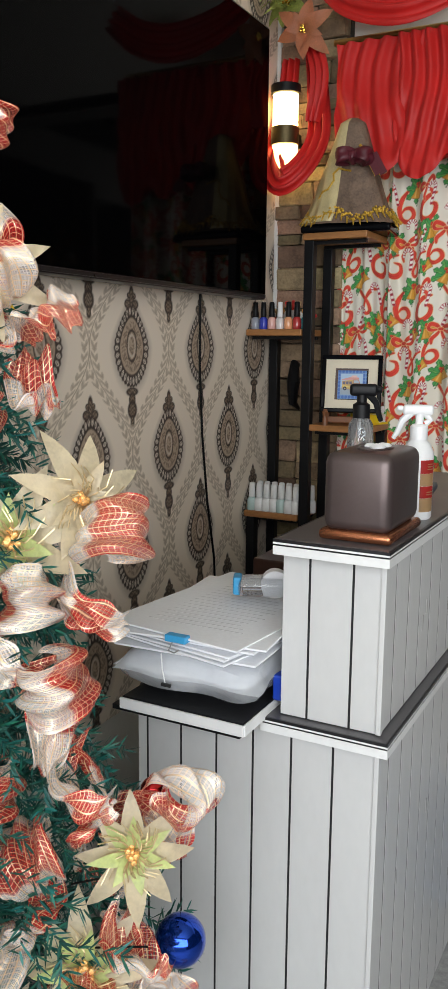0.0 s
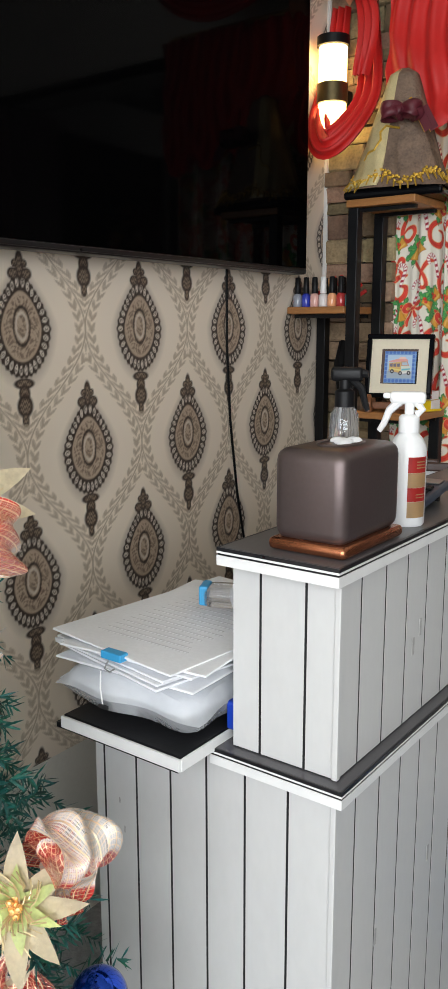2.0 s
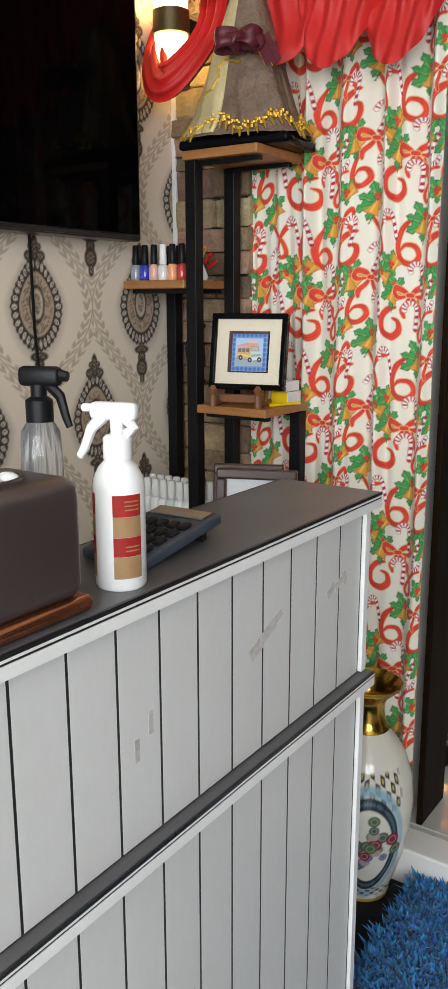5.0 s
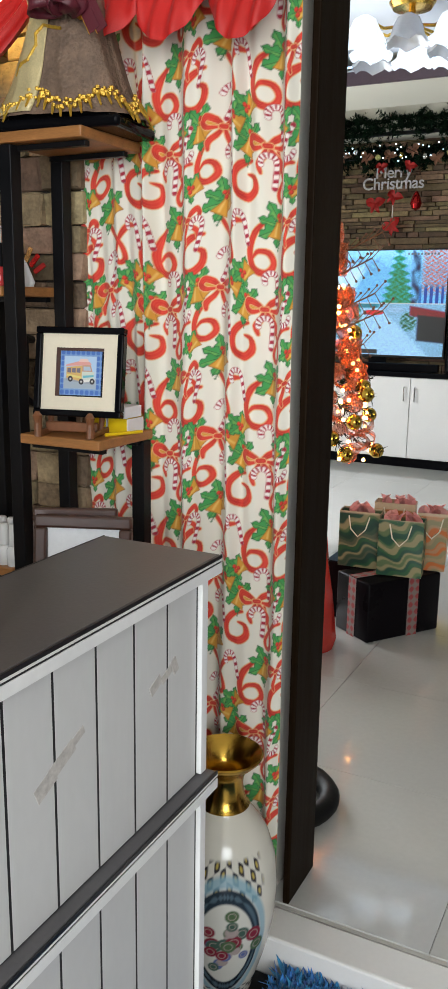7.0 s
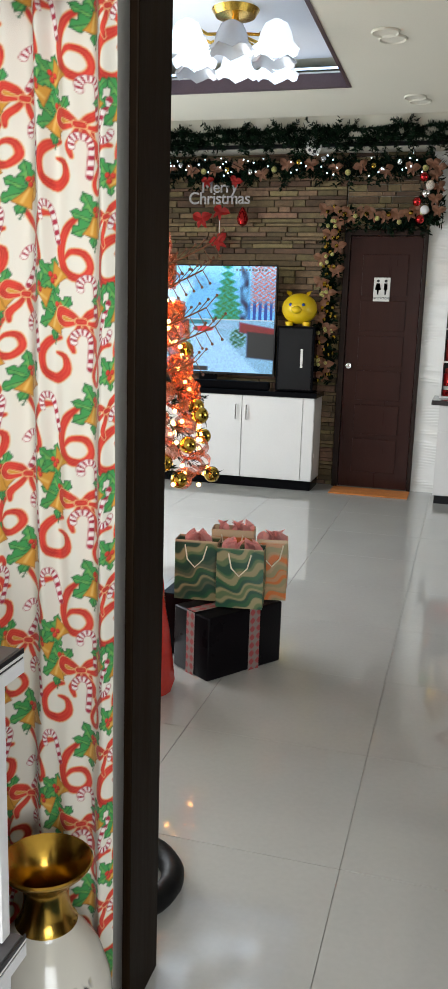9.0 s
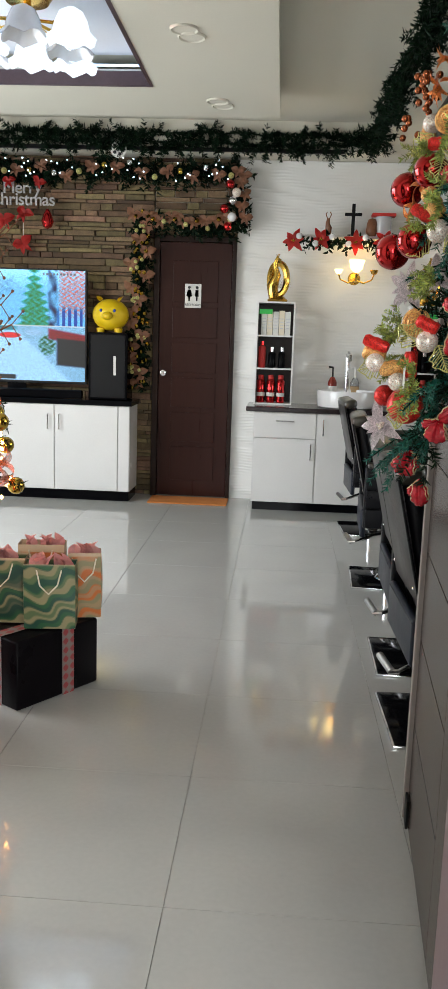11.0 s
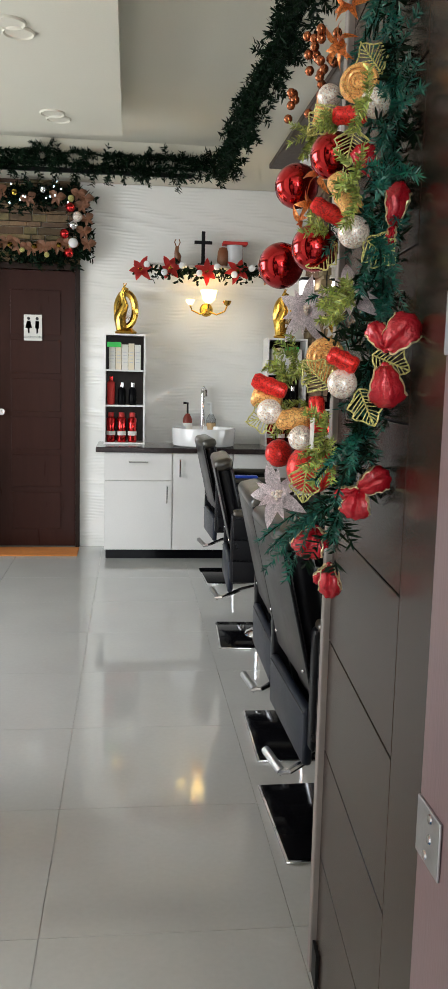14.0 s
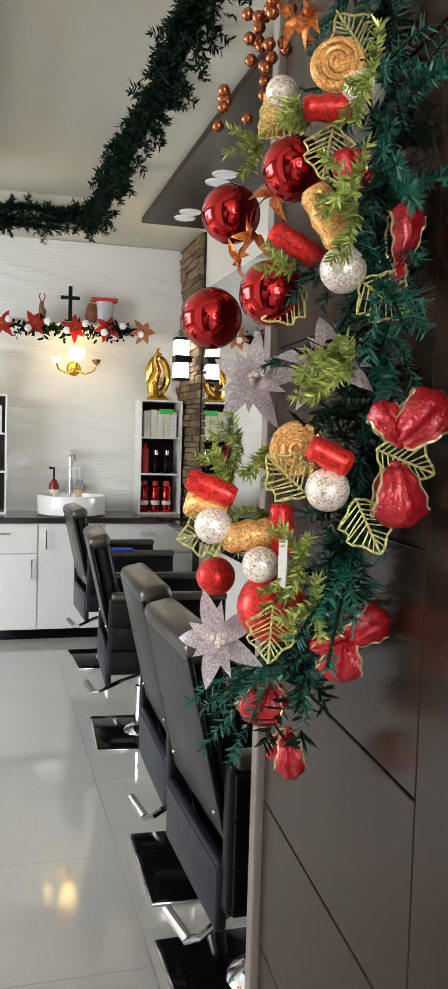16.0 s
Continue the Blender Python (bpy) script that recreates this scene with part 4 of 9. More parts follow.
    def berries(ou, ov):
        nonlocal C
        for a in (0.4, 2.5, 4.6):
            u, v = local(ou + 0.0055 * math.cos(a), ov + 0.0055 * math.sin(a))
            C = mix(C, deep, soft(np.hypot(u, v) - 0.0046, 0.001))
            C = mix(C, (0.74, 0.05, 0.03), soft(np.hypot(u + 0.0008, v - 0.0008) - 0.0033, 0.001))

    def sprig(ou, ov, turn, size=1.0):
        nonlocal C
        u, v = local(ou, ov, turn, size)
        d, k = seg_d(u, v, (0, 0), (0.045, 0))
        e = np.abs(np.abs(v) - ((u * 1.0) % 0.006) * 1.4) - 0.0009
        C = mix(C, (0.03, 0.17, 0.06), soft(np.maximum(e, np.maximum(np.abs(v) - 0.012 * np.clip(1.1 - u / 0.05, 0, 1), np.maximum(-u, u - 0.045))), 0.0012))
        C = mix(C, dgreen, soft(d - 0.0010, 0.0010))

    def bow(ou, ov, turn, size=1.0):
        for s in (-1, 1):
            band(ou, ov, turn, size, ((0, 0), (s * 0.016, 0.012), (s * 0.034, 0.016), (s * 0.040, 0.003), (s * 0.028, -0.006), (s * 0.008, -0.002)), (0.003, 0.0075, 0.008, 0.007, 0.006, 0.003))
            band(ou, ov, turn, size, ((0, 0), (s * 0.010, -0.020), (s * 0.022, -0.036), (s * 0.020, -0.052)), (0.003, 0.006, 0.0075, 0.004))
        band(ou, ov, turn, size, ((-0.004, 0), (0.004, 0)), (0.006, 0.006))

    six = ((0.012, 0.060), (-0.010, 0.036), (-0.021, 0.006), (-0.014, -0.020), (0.008, -0.026), (0.022, -0.010), (0.014, 0.008), (-0.004, 0.008), (-0.016, -0.006))
    six_w = (0.0025, 0.0065, 0.0075, 0.0070, 0.0060, 0.0060, 0.0058, 0.0042, 0.0020)
    drop_ = ((-0.032, 0.058), (-0.018, 0.030), (0.004, 0.000), (0.010, -0.026), (-0.002, -0.034), (-0.011, -0.018), (0.000, 0.012), (0.020, 0.036), (0.042, 0.040))
    drop_w = (0.0030, 0.0050, 0.0050, 0.0055, 0.0050, 0.0045, 0.0045, 0.0065, 0.0030)
    curl = ((0.030, 0.036), (0.004, 0.034), (-0.022, 0.018), (-0.026, -0.012), (-0.002, -0.026), (0.024, -0.016), (0.028, 0.006), (0.010, 0.014))
    curl_w = (0.003, 0.007, 0.0085, 0.0075, 0.0085, 0.008, 0.006, 0.002)
    for ou, ov, turn, pts, ws, k in ((0.060, 0.225, 0.05, six, six_w, 1.12), (0.185, 0.078, -0.12, six, six_w, 1.0), (0.150, 0.215, 0.0, curl, curl_w, 1.12), (0.020, 0.052, 0.3, curl, curl_w, 1.0), (0.246, 0.235, 0.1, drop_, drop_w, 1.05), (0.105, 0.062, -0.2, drop_, drop_w, 0.95)):
        band(ou, ov, turn, k, pts, ws)
    for ou, ov, turn in ((0.062, 0.128, 0.1), (0.205, 0.152, 0.35), (0.128, 0.288, 0.2), (0.252, 0.012, -0.1)):
        for a, k in ((1.9, 1.2), (2.75, 1.05), (3.5, 1.2), (4.3, 1.05), (0.9, 1.05)):
            leaf(ou - 0.030 + 0.006 * math.cos(a + turn), ov + 0.006 * math.sin(a + turn), a + turn, k)
        sprig(ou - 0.03, ov - 0.006, 4.4 + turn, 0.95)
        bell(ou - 0.022, ov + 0.004, 0.5 + turn, 1.12)
        bell(ou - 0.036, ov - 0.010, -0.35 + turn, 0.95)
        berries(ou - 0.030, ov + 0.014)
    for ou, ov, turn, k in ((0.070, 0.128, 0.15, 0.92), (0.213, 0.150, -0.15, 0.86), (0.143, 0.288, 0.25, 0.78)):
        bow(ou, ov, turn, k)
    for ou, ov, turn in ((0.086, 0.172, 0.15), (0.075, 0.085, 0.05), (0.222, 0.196, -0.35), (0.140, 0.125, 2.7), (0.240, 0.092, 0.3), (0.165, 0.262, -0.2), (0.012, 0.270, 0.4)):
        cane_at(ou, ov, turn, 0.92)
    for ou, ov, turn in ((0.115, 0.165, 0.6), (0.150, 0.045, 2.2), (0.262, 0.165, 1.2), (0.018, 0.185, 2.6)):
        for a, k in ((0, 1.05), (1.2, 0.95), (-1.2, 0.95), (2.6, 0.8)):
            leaf(ou, ov, turn + a, k)
        bell(ou + 0.010 * math.cos(turn + 4), ov + 0.010 * math.sin(turn + 4), turn, 1.0)
        berries(ou, ov)
    return C


PRINT_TILE = holiday_tile()


def holiday_print(U, V):
    """The print's colour at every place of the cloth, in metres."""
    nv, nu = PRINT_TILE.shape[:2]
    x, y = U * PRINT_N - 0.5, V * PRINT_N - 0.5
    i, j = np.floor(x).astype(int), np.floor(y).astype(int)
    fx, fy = (x - i)[..., None], (y - j)[..., None]

    def px(a, b):
        return PRINT_TILE[b % nv, a % nu]

    return (px(i, j) * (1 - fx) + px(i + 1, j) * fx) * (1 - fy) + (px(i, j + 1) * (1 - fx) + px(i + 1, j + 1) * fx) * fy


def curtain(name, x0, x1, y, z0, z1, folds, depth, seed, shift=0.0):
    n, step = int((x1 - x0) * 1.35 / 0.0019), 0.0020
    s = np.linspace(0, 1, n)
    zz = np.arange(z0, z1, step)
    S, Zz = np.meshgrid(s, zz)
    r = np.random.RandomState(seed)
    ph = r.rand(4) * 6
    prof = np.sin(2 * math.pi * folds * S + ph[0] + 0.8 * np.sin(2 * math.pi * S * 2.3 + ph[1])) + 0.35 * np.sin(2 * math.pi * folds * 2.1 * S + ph[2])
    amp = depth * (0.75 + 0.25 * np.sin(Zz * 1.3 + ph[3]))
    lean = 0.012 * np.sin(Zz * 2.2 + S * 7)
    X = x0 + (x1 - x0) * S + 0.35 * amp * np.cos(2 * math.pi * folds * S + ph[0]) + lean * S * (1 - S)
    Yc = y - amp * prof - 0.003 * np.sin(Zz * 9 + S * 40)
    U = S * (x1 - x0) * 1.3 + shift
    ob = sheet(np.stack([X, Yc, Zz], -1), holiday_print(U, Zz + 0.012 * np.sin(S * 9)), name, M_CURTAIN)
    return ob


M_CURTAIN = printed("printed_cotton", 0.8, 0.25, 600, sheen=0.2)
cu = curtain("curtain", -0.80, -0.468, 2.775, 0.0, 2.22, 3.2, 0.016, 5)
tagged(cu, "cream curtain printed with red ribbons and holly", "curtain", "curtains")
cu2 = curtain("curtain", -0.985, -0.78, 2.80, 0.1, 2.22, 3.0, 0.010, 8, 0.11)
tagged(cu2, "gathered cream holiday-print curtain against the stone wall", "curtain", "curtains")

# ---- entrance: reception counter ----


def edged_top(parent, x0, x1, y0, y1, z0, z1, name="top", surface="laminate"):
    """A counter top with a striped edge band: black, white, black over a white strip."""
    part(name, box(x0 + 0.003, x1 - 0.003, y0 + 0.003, y1 - 0.003, z0 + 0.001, z1, 0.001), surface, parent)
    h = z1 - z0
    for nm, m, a, b, o in (("white_strip", "edge_white", 0.0, 0.55, 0.0), ("black_line", "edge_black", 0.555, 0.66, -0.001), ("white_line", "edge_white", 0.665, 0.78, 0.0), ("black_rim", "edge_black", 0.785, 0.985, 0.0)):
        bm = bmesh.new()
        za, zb = z0 + h * a, z0 + h * b
        box(x0 - o, x1 + o, y0 - o, y0 + 0.002, za, zb, bm=bm)
        box(x1 - 0.002, x1 + o, y0 + 0.002, y1 + o, za, zb, bm=bm)
        box(x0 - o, x0 + 0.002, y0 + 0.002, y1 + o, za, zb, bm=bm)
        part(nm, bm, m, parent)


counter = thing("reception_counter", "two-tier grey-white plank reception counter with black grooves", "counter", at=(-0.55, 1.75, ENTRY_Z))
INV = Matrix.Translation((0.55, -1.75, -ENTRY_Z))
before = set(bpy.data.objects)
part("body", box(-0.80, -0.3453, 1.3603, 2.178, ENTRY_Z, 0.6635), "gap", counter)
part("body", box(-0.514, -0.3453, 1.3603, 2.178, 0.691, 0.9745), "gap", counter)


def planks(edges, axis, at, z0, z1, gap=0.004):
    for a, b in zip(edges, edges[1:]):
        if axis == "x":
            part("plank", box(a + gap / 2, b - gap / 2, at, at + 0.006, z0, z1, 0.0003, 1), "plank", counter)
        else:
            part("plank", box(at - 0.006, at, a + gap / 2, b - gap / 2, z0, z1, 0.0003, 1), "plank", counter)


side = [1.366, 1.42, 1.496, 1.570, 1.644, 1.718, 1.793, 1.868, 1.943, 2.019, 2.095, 2.172]
planks([-0.808, -0.786, -0.714, -0.641, -0.569, -0.497, -0.422, -0.349], "x", 1.36, ENTRY_Z, 0.664)
planks([-0.520, -0.471, -0.397, -0.345], "x", 1.36, 0.692, 0.974)
planks(side, "y", -0.345, ENTRY_Z, 0.664)
planks(side, "y", -0.345, 0.692, 0.974)
part("corner_post", box(-0.351, -0.3425, 1.3565, 1.3665, ENTRY_Z, 0.664, 0.001), "plank", counter)
part("corner_post", box(-0.351, -0.3425, 1.3565, 1.3665, 0.692, 0.974, 0.001), "plank", counter)
for z0, z1 in ((ENTRY_Z, 0.664), (0.692, 0.974)):
    part("end_strip", box(-0.360, -0.338, 2.174, 2.190, z0, z1, 0.001), "edge_white", counter, "white metal end strip")
edged_top(counter, -0.545, -0.324, 1.338, 2.198, 0.664, 0.690, "lower_top")
part("lower_desk", box(-0.806, -0.549, 1.366, 2.19, 0.664, 0.686, 0.001), "laminate", counter)
edged_top(counter, -0.523, -0.330, 1.327, 2.214, 0.975, 1.001, "upper_top")
# scuffs and old tape on the planks
for k, (y, z, w, h) in enumerate(((1.852, 0.846, 0.034, 0.019), (1.880, 0.861, 0.044, 0.017), (1.906, 0.874, 0.026, 0.010), (2.066, 0.868, 0.026, 0.014), (2.092, 0.872, 0.026, 0.011), (2.112, 0.877, 0.012, 0.022))):
    tp = box(-0.3448, -0.3444 + 0.00015 * k, y - w / 2, y + w / 2, z - h / 2, z + h / 2)
    tp.transform(Matrix.Translation((0, y, z)) @ Matrix.Rotation(radians(24), 4, "X") @ Matrix.Translation((0, -y, -z)))
    part("tape_mark", tp, "old_tape", counter, "torn remains of old tape")
scuff = mat("grey_scuff", (0.42, 0.41, 0.40), 0.6, 0, 0.3, 60, 200, 0.0)
for x, z, w, h in ((-0.752, 0.52, 0.004, 0.012), (-0.742, 0.47, 0.005, 0.014)):
    part("scuff", ball((x, 1.3592, z), w / 2, 8, squash=h / w), scuff, counter)
for y, z in ((1.60, 0.81), (1.625, 0.835), (1.50, 0.36), (1.70, 0.40)):
    part("scuff", box(-0.345, -0.3445, y - 0.004, y + 0.004, z - 0.014, z + 0.014), scuff, counter)
for o in set(bpy.data.objects) - before:
    if o.parent == counter and o.name.split(".")[0] == "scuff" and len(o.data.vertices) > 10:
        o.data.transform(Matrix.Translation((0, 1.3592, 0)) @ Matrix.Diagonal((1, 0.02, 1, 1)) @ Matrix.Translation((0, -1.3592, 0)))
    if o.parent == counter:
        o.data.transform(INV)

# pull-out tray with the files
tray = thing("pullout_tray", "black pull-out tray with a white edge", "tray", at=(-0.68, 1.5, 0.686))
before = set(bpy.data.objects)
part("board", box(-0.775, -0.540, 1.263, 1.80, 0.688, 0.706, 0.002), "black_plastic", tray)
part("front_edge", box(-0.777, -0.538, 1.258, 1.263, 0.685, 0.704, 0.001), "edge_white", tray)
part("side_edge", box(-0.540, -0.536, 1.262, 1.80, 0.685, 0.704, 0.001), "edge_white", tray)
part("under_rail", box(-0.80, -0.55, 1.27, 1.36, 0.675, 0.684), "black_plastic", tray)
for o in set(bpy.data.objects) - before:
    o.data.transform(Matrix.Translation((0.68, -1.5, -0.686)))


def pillow(x0, x1, y0, y1, z0, z1, seed, n=22, wob=0.008):
    """A filled plastic envelope: soft bulging top, crumpled rims."""
    r = np.random.RandomState(seed)
    V, F = [], []
    s = np.linspace(-1, 1, n)
    for face in (1, -1):
        for v in s:
            for u in s:
                f = (1 - abs(u) ** 5) * (1 - abs(v) ** 5)
                z = (z0 + z1) / 2 + face * (z1 - z0) / 2 * max(f, 0) ** 0.55
                z += wob * math.sin(5 * u + seed) * math.sin(4 * v + 2 * seed) * f
                V.append((x0 + (x1 - x0) * (u + 1) / 2 + 0.006 * math.sin(7 * v + seed), y0 + (y1 - y0) * (v + 1) / 2 + 0.006 * math.sin(6 * u), z))
    for k in (0, 1):
        for j in range(n - 1):
            for i in range(n - 1):
                a = k * n * n + j * n + i
                q = (a, a + 1, a + n + 1, a + n)
                F.append(q if k == 0 else q[::-1])
    return V, [], F


def rot_about(bm_or_ob, deg, cx, cy):
    m = Matrix.Translation((cx, cy, 0)) @ Matrix.Rotation(radians(deg), 4, "Z") @ Matrix.Translation((-cx, -cy, 0))
    bm_or_ob.data.transform(m) if hasattr(bm_or_ob, "data") else bm_or_ob.transform(m)
    return bm_or_ob


env = thing("plastic_envelope", "bulging clear plastic envelope stuffed with papers", "envelope")
e1 = smooth(part("envelope_skin", pillow(-0.815, -0.535, 1.275, 1.62, 0.707, 0.792, 2), "sleeve", env))
rot_about(e1, 3, -0.68, 1.45)
rot_about(smooth(part("document", pillow(-0.815, -0.56, 1.295, 1.60, 0.715, 0.780, 5, 12, 0.004), "paper", env)), 3, -0.68, 1.45)
part("string", tube([(-0.70, 1.272, 0.793), (-0.692, 1.262, 0.77), (-0.684, 1.258, 0.748)], 0.0012, 6), "edge_white", env)
part("button", box(-0.69, -0.672, 1.254, 1.258, 0.744, 0.749), "sign_black", env)
st2 = thing("document_folder", "clear folder of loose papers on the envelope", "document folder")
for i in range(7):
    z = 0.796 + i * 0.0052
    b = box(-0.800 + 0.006 * RND.random(), -0.530, 1.27 + 0.01 * RND.random(), 1.66, z, z + 0.0035, 0.0008, 1)
    m = Matrix.Rotation(radians(-3), 4, "X")
    b.transform(Matrix.Translation((-0.68, 1.45, z)) @ Matrix.Rotation(radians(RND.uniform(-13, 9)), 4, "Z") @ Matrix.Rotation(radians(RND.uniform(-1.2, 1.2)), 4, "Y") @ Matrix.Translation((0.68, -1.45, -z)))
    part("sheet", b, "paper", st2)
for k in range(16):
    y = 1.33 + k * 0.017
    part("written_line", box(-0.77 + 0.02 * RND.random(), -0.60 + 0.04 * RND.random(), y, y + 0.0018, 0.8312, 0.8316), "ink", st2)
part("tab", box(-0.685, -0.645, 1.257, 1.275, 0.822, 0.834, 0.002), "blue_clip", st2, "light blue index tab")
part("clip_loop", tube([(-0.672, 1.262, 0.822), (-0.676, 1.256, 0.808), (-0.664, 1.254, 0.806), (-0.656, 1.256, 0.812)], 0.0012, 6), "steel", st2)
tapes = thing("tape_dispenser", "clear tape dispenser with light blue ends", "tape dispenser")
smooth(part("shell", moved(box(-0.07, 0.07, -0.028, 0.028, 0, 0.034, 0.012, 3), pose(-0.605, 1.52, 0.846, 0, 0, 25)), "clear", tapes))
smooth(part("tape_roll", moved(lathe([(0.0, -0.012), (0.026, -0.012), (0.026, 0.012), (0, 0.012)], seg=20), pose(-0.605, 1.52, 0.868, 90, 0, 25)), "tissue", tapes))
for s in (-1, 1):
    part("end_cap", moved(box(s * 0.07 - 0.008, s * 0.07 + 0.008, -0.02, 0.02, 0.002, 0.036, 0.004), pose(-0.605, 1.52, 0.846, 0, 0, 25)), "blue_clip", tapes)
binr = thing("binder", "dark grey clear-covered binder behind the papers", "binder")
part("cover", moved(box(-0.09, 0.09, -0.08, 0.08, 0, 0.03, 0.003), pose(-0.63, 1.80, 0.69, 8, 0, 20)), "sleeve", binr)
part("spine", moved(box(-0.09, 0.09, 0.08, 0.086, 0, 0.034, 0.002), pose(-0.63, 1.80, 0.69, 8, 0, 20)), "ink", binr)
bl = single("blue_case", box(-0.540, -0.519, 1.372, 1.50, 0.706, 0.752, 0.004), "deep_blue", "small blue plastic case beside the files", "case")

# tissue box cover
tbx = thing("tissue_box", "brown metallic tissue box cover with copper base", "tissue box")
bb = box(-0.455, -0.343, 1.361, 1.530, 1.016, 1.142, 0.018, 4)
smooth(part("cover", bb, "brown_box", tbx), 50)
smooth(part("base", box(-0.459, -0.339, 1.357, 1.535, 1.002, 1.019, 0.007, 3), "copper", tbx), 50)
smooth(part("slot_rim", tube([(-0.399 + 0.026 * math.cos(a * math.pi / 12), 1.450 + 0.045 * math.sin(a * math.pi / 12), 1.1425) for a in range(24)], 0.0025, 6, closed=True), "brown_box", tbx))
ts = bmesh.new()
for i in range(7):
    ball((-0.399 + RND.uniform(-0.014, 0.014), 1.450 + RND.uniform(-0.028, 0.028), 1.142), 0.011, 10, ts, 0.6)
smooth(part("tissue", ts, "tissue", tbx))

# white spray bottle
sb = thing("spray_bottle", "white trigger spray bottle with red and tan label", "spray bottle", "spray bottles")
cx, cy = -0.372, 1.612
prof = [(0, 0), (0.026, 0), (0.0285, 0.003), (0.0285, 0.098), (0.027, 0.108), (0.021, 0.119), (0.0145, 0.125), (0.0145, 0.132), (0, 0.132)]
smooth(part("bottle", lathe(prof, (cx, cy, 1.001)), "white_plastic", sb), 50)
smooth(part("collar", lathe([(0.0155, 0.126), (0.0155, 0.146), (0.012, 0.149), (0.007, 0.15), (0.0075, 0.165), (0, 0.165)], (cx, cy, 1.001)), "white_plastic", sb), 40)
hd = bmesh.new()
box(-0.030, 0.024, -0.008, 0.008, 0.163, 0.180, 0.006, 3, hd)
box(-0.040, -0.028, -0.005, 0.005, 0.170, 0.178, 0.003, 2, hd)
tube([(0.010, 0, 0.166), (0.019, 0, 0.156), (0.010, 0, 0.150)], 0.006, 8, hd)
trg = tube([(-0.014, 0, 0.168), (-0.030, 0, 0.154), (-0.038, 0, 0.136), (-0.045, 0, 0.126)], [0.007, 0.006, 0.005, 0.004], 8)
TW = pose(cx, cy, 1.001, 0, 0, 18)
smooth(part("spray_head", moved(hd, TW), "white_plastic", sb))
smooth(part("trigger", moved(trg, TW), "white_plastic", sb))


def label_band(r, z0, z1, a0, a1, material, parent, name="label"):
    b = bmesh.new()
    n = 14
    lo = [b.verts.new((cx + r * math.cos(a0 + (a1 - a0) * i / n), cy + r * math.sin(a0 + (a1 - a0) * i / n), z0)) for i in range(n + 1)]
    hi = [b.verts.new((v.co.x, v.co.y, z1)) for v in lo]
    for i in range(n):
        b.faces.new((lo[i], lo[i + 1], hi[i + 1], hi[i]))
    bmesh.ops.solidify(b, geom=b.faces[:], thickness=-0.0004)
    return part(name, b, material, parent)


for a0, a1 in ((-1.1, 0.05), (-2.9, -1.95)):
    for z0, z1, m in ((1.075, 1.096, "red_label"), (1.055, 1.0748, "tan_label"), (1.036, 1.0548, "red_label"), (1.014, 1.0358, "tan_label")):
        label_band(0.0288, z0, z1, a0, a1, m, sb)
    for z in (1.089, 1.085, 1.081, 1.045, 1.041):
        label_band(0.0294, z, z + 0.0014, a0 + 0.45, a1 - 0.12, "tan_label", sb, "printed_bar")

sb.matrix_basis = Matrix.Translation((0, 0, 1.001)) @ Matrix.Diagonal((1, 1, 1.13, 1)) @ Matrix.Translation((0, 0, -1.001))

# black trigger spray bottle behind the box
bs = thing("spray_bottle", "clear spray bottle with a black trigger head", "spray bottle", "spray bottles")
bx, by = -0.476, 1.60
smooth(part("bottle", lathe([(0, 0), (0.022, 0), (0.024, 0.004), (0.024, 0.12), (0.022, 0.15), (0.013, 0.163), (0.013, 0.17), (0, 0.17)], (bx, by, 1.001)), "clear", bs), 50)
smooth(part("collar", lathe([(0.0155, 0.160), (0.0155, 0.182), (0.009, 0.186), (0.009, 0.198), (0, 0.198)], (bx, by, 1.001)), "black_plastic", bs), 40)
hd = bmesh.new()
box(-0.028, 0.022, -0.009, 0.009, 0.196, 0.216, 0.006, 3, hd)
tube([(-0.022, 0, 0.208), (-0.036, 0, 0.206)], [0.007, 0.005], 8, hd)
TW = pose(bx, by, 1.001, 0, 0, 200)
smooth(part("spray_head", moved(hd, TW), "black_plastic", bs))
smooth(part("trigger", moved(tube([(-0.010, 0, 0.20), (-0.026, 0, 0.186), (-0.032, 0, 0.165), (-0.036, 0, 0.155)], [0.006, 0.006, 0.005, 0.004], 8), TW), "black_plastic", bs))

bs.matrix_basis = Matrix.Translation((0, 0, 1.001)) @ Matrix.Diagonal((1, 1, 1.1, 1)) @ Matrix.Translation((0, 0, -1.001))

# calculator
calc = thing("calculator", "dark blue-grey desk calculator with black keys", "calculator", at=(-0.432, 1.745, 1.002), turn=3)
smooth(part("case", moved(box(-0.05, 0.05, -0.085, 0.085, 0, 0.016, 0.005, 3), pose(0, 0, 0.008, 7, 0, 0)), mat("calculator_case", (0.05, 0.06, 0.085), 0.4), calc))
part("display", moved(box(-0.042, 0.042, 0.048, 0.074, 0.0165, 0.019, 0.001), pose(0, 0, 0.008, 7, 0, 0)), "steel", calc)
part("foot", box(-0.04, 0.04, 0.05, 0.06, 0, 0.016, 0.001), "black_plastic", calc)
for i in range(5):
    for j in range(4):
        part("key", moved(box(-0.042 + i * 0.0175, -0.029 + i * 0.0175, -0.072 + j * 0.027, -0.053 + j * 0.027, 0.016, 0.021, 0.002, 1), pose(0, 0, 0.008, 7, 0, 0)), "black_plastic", calc)

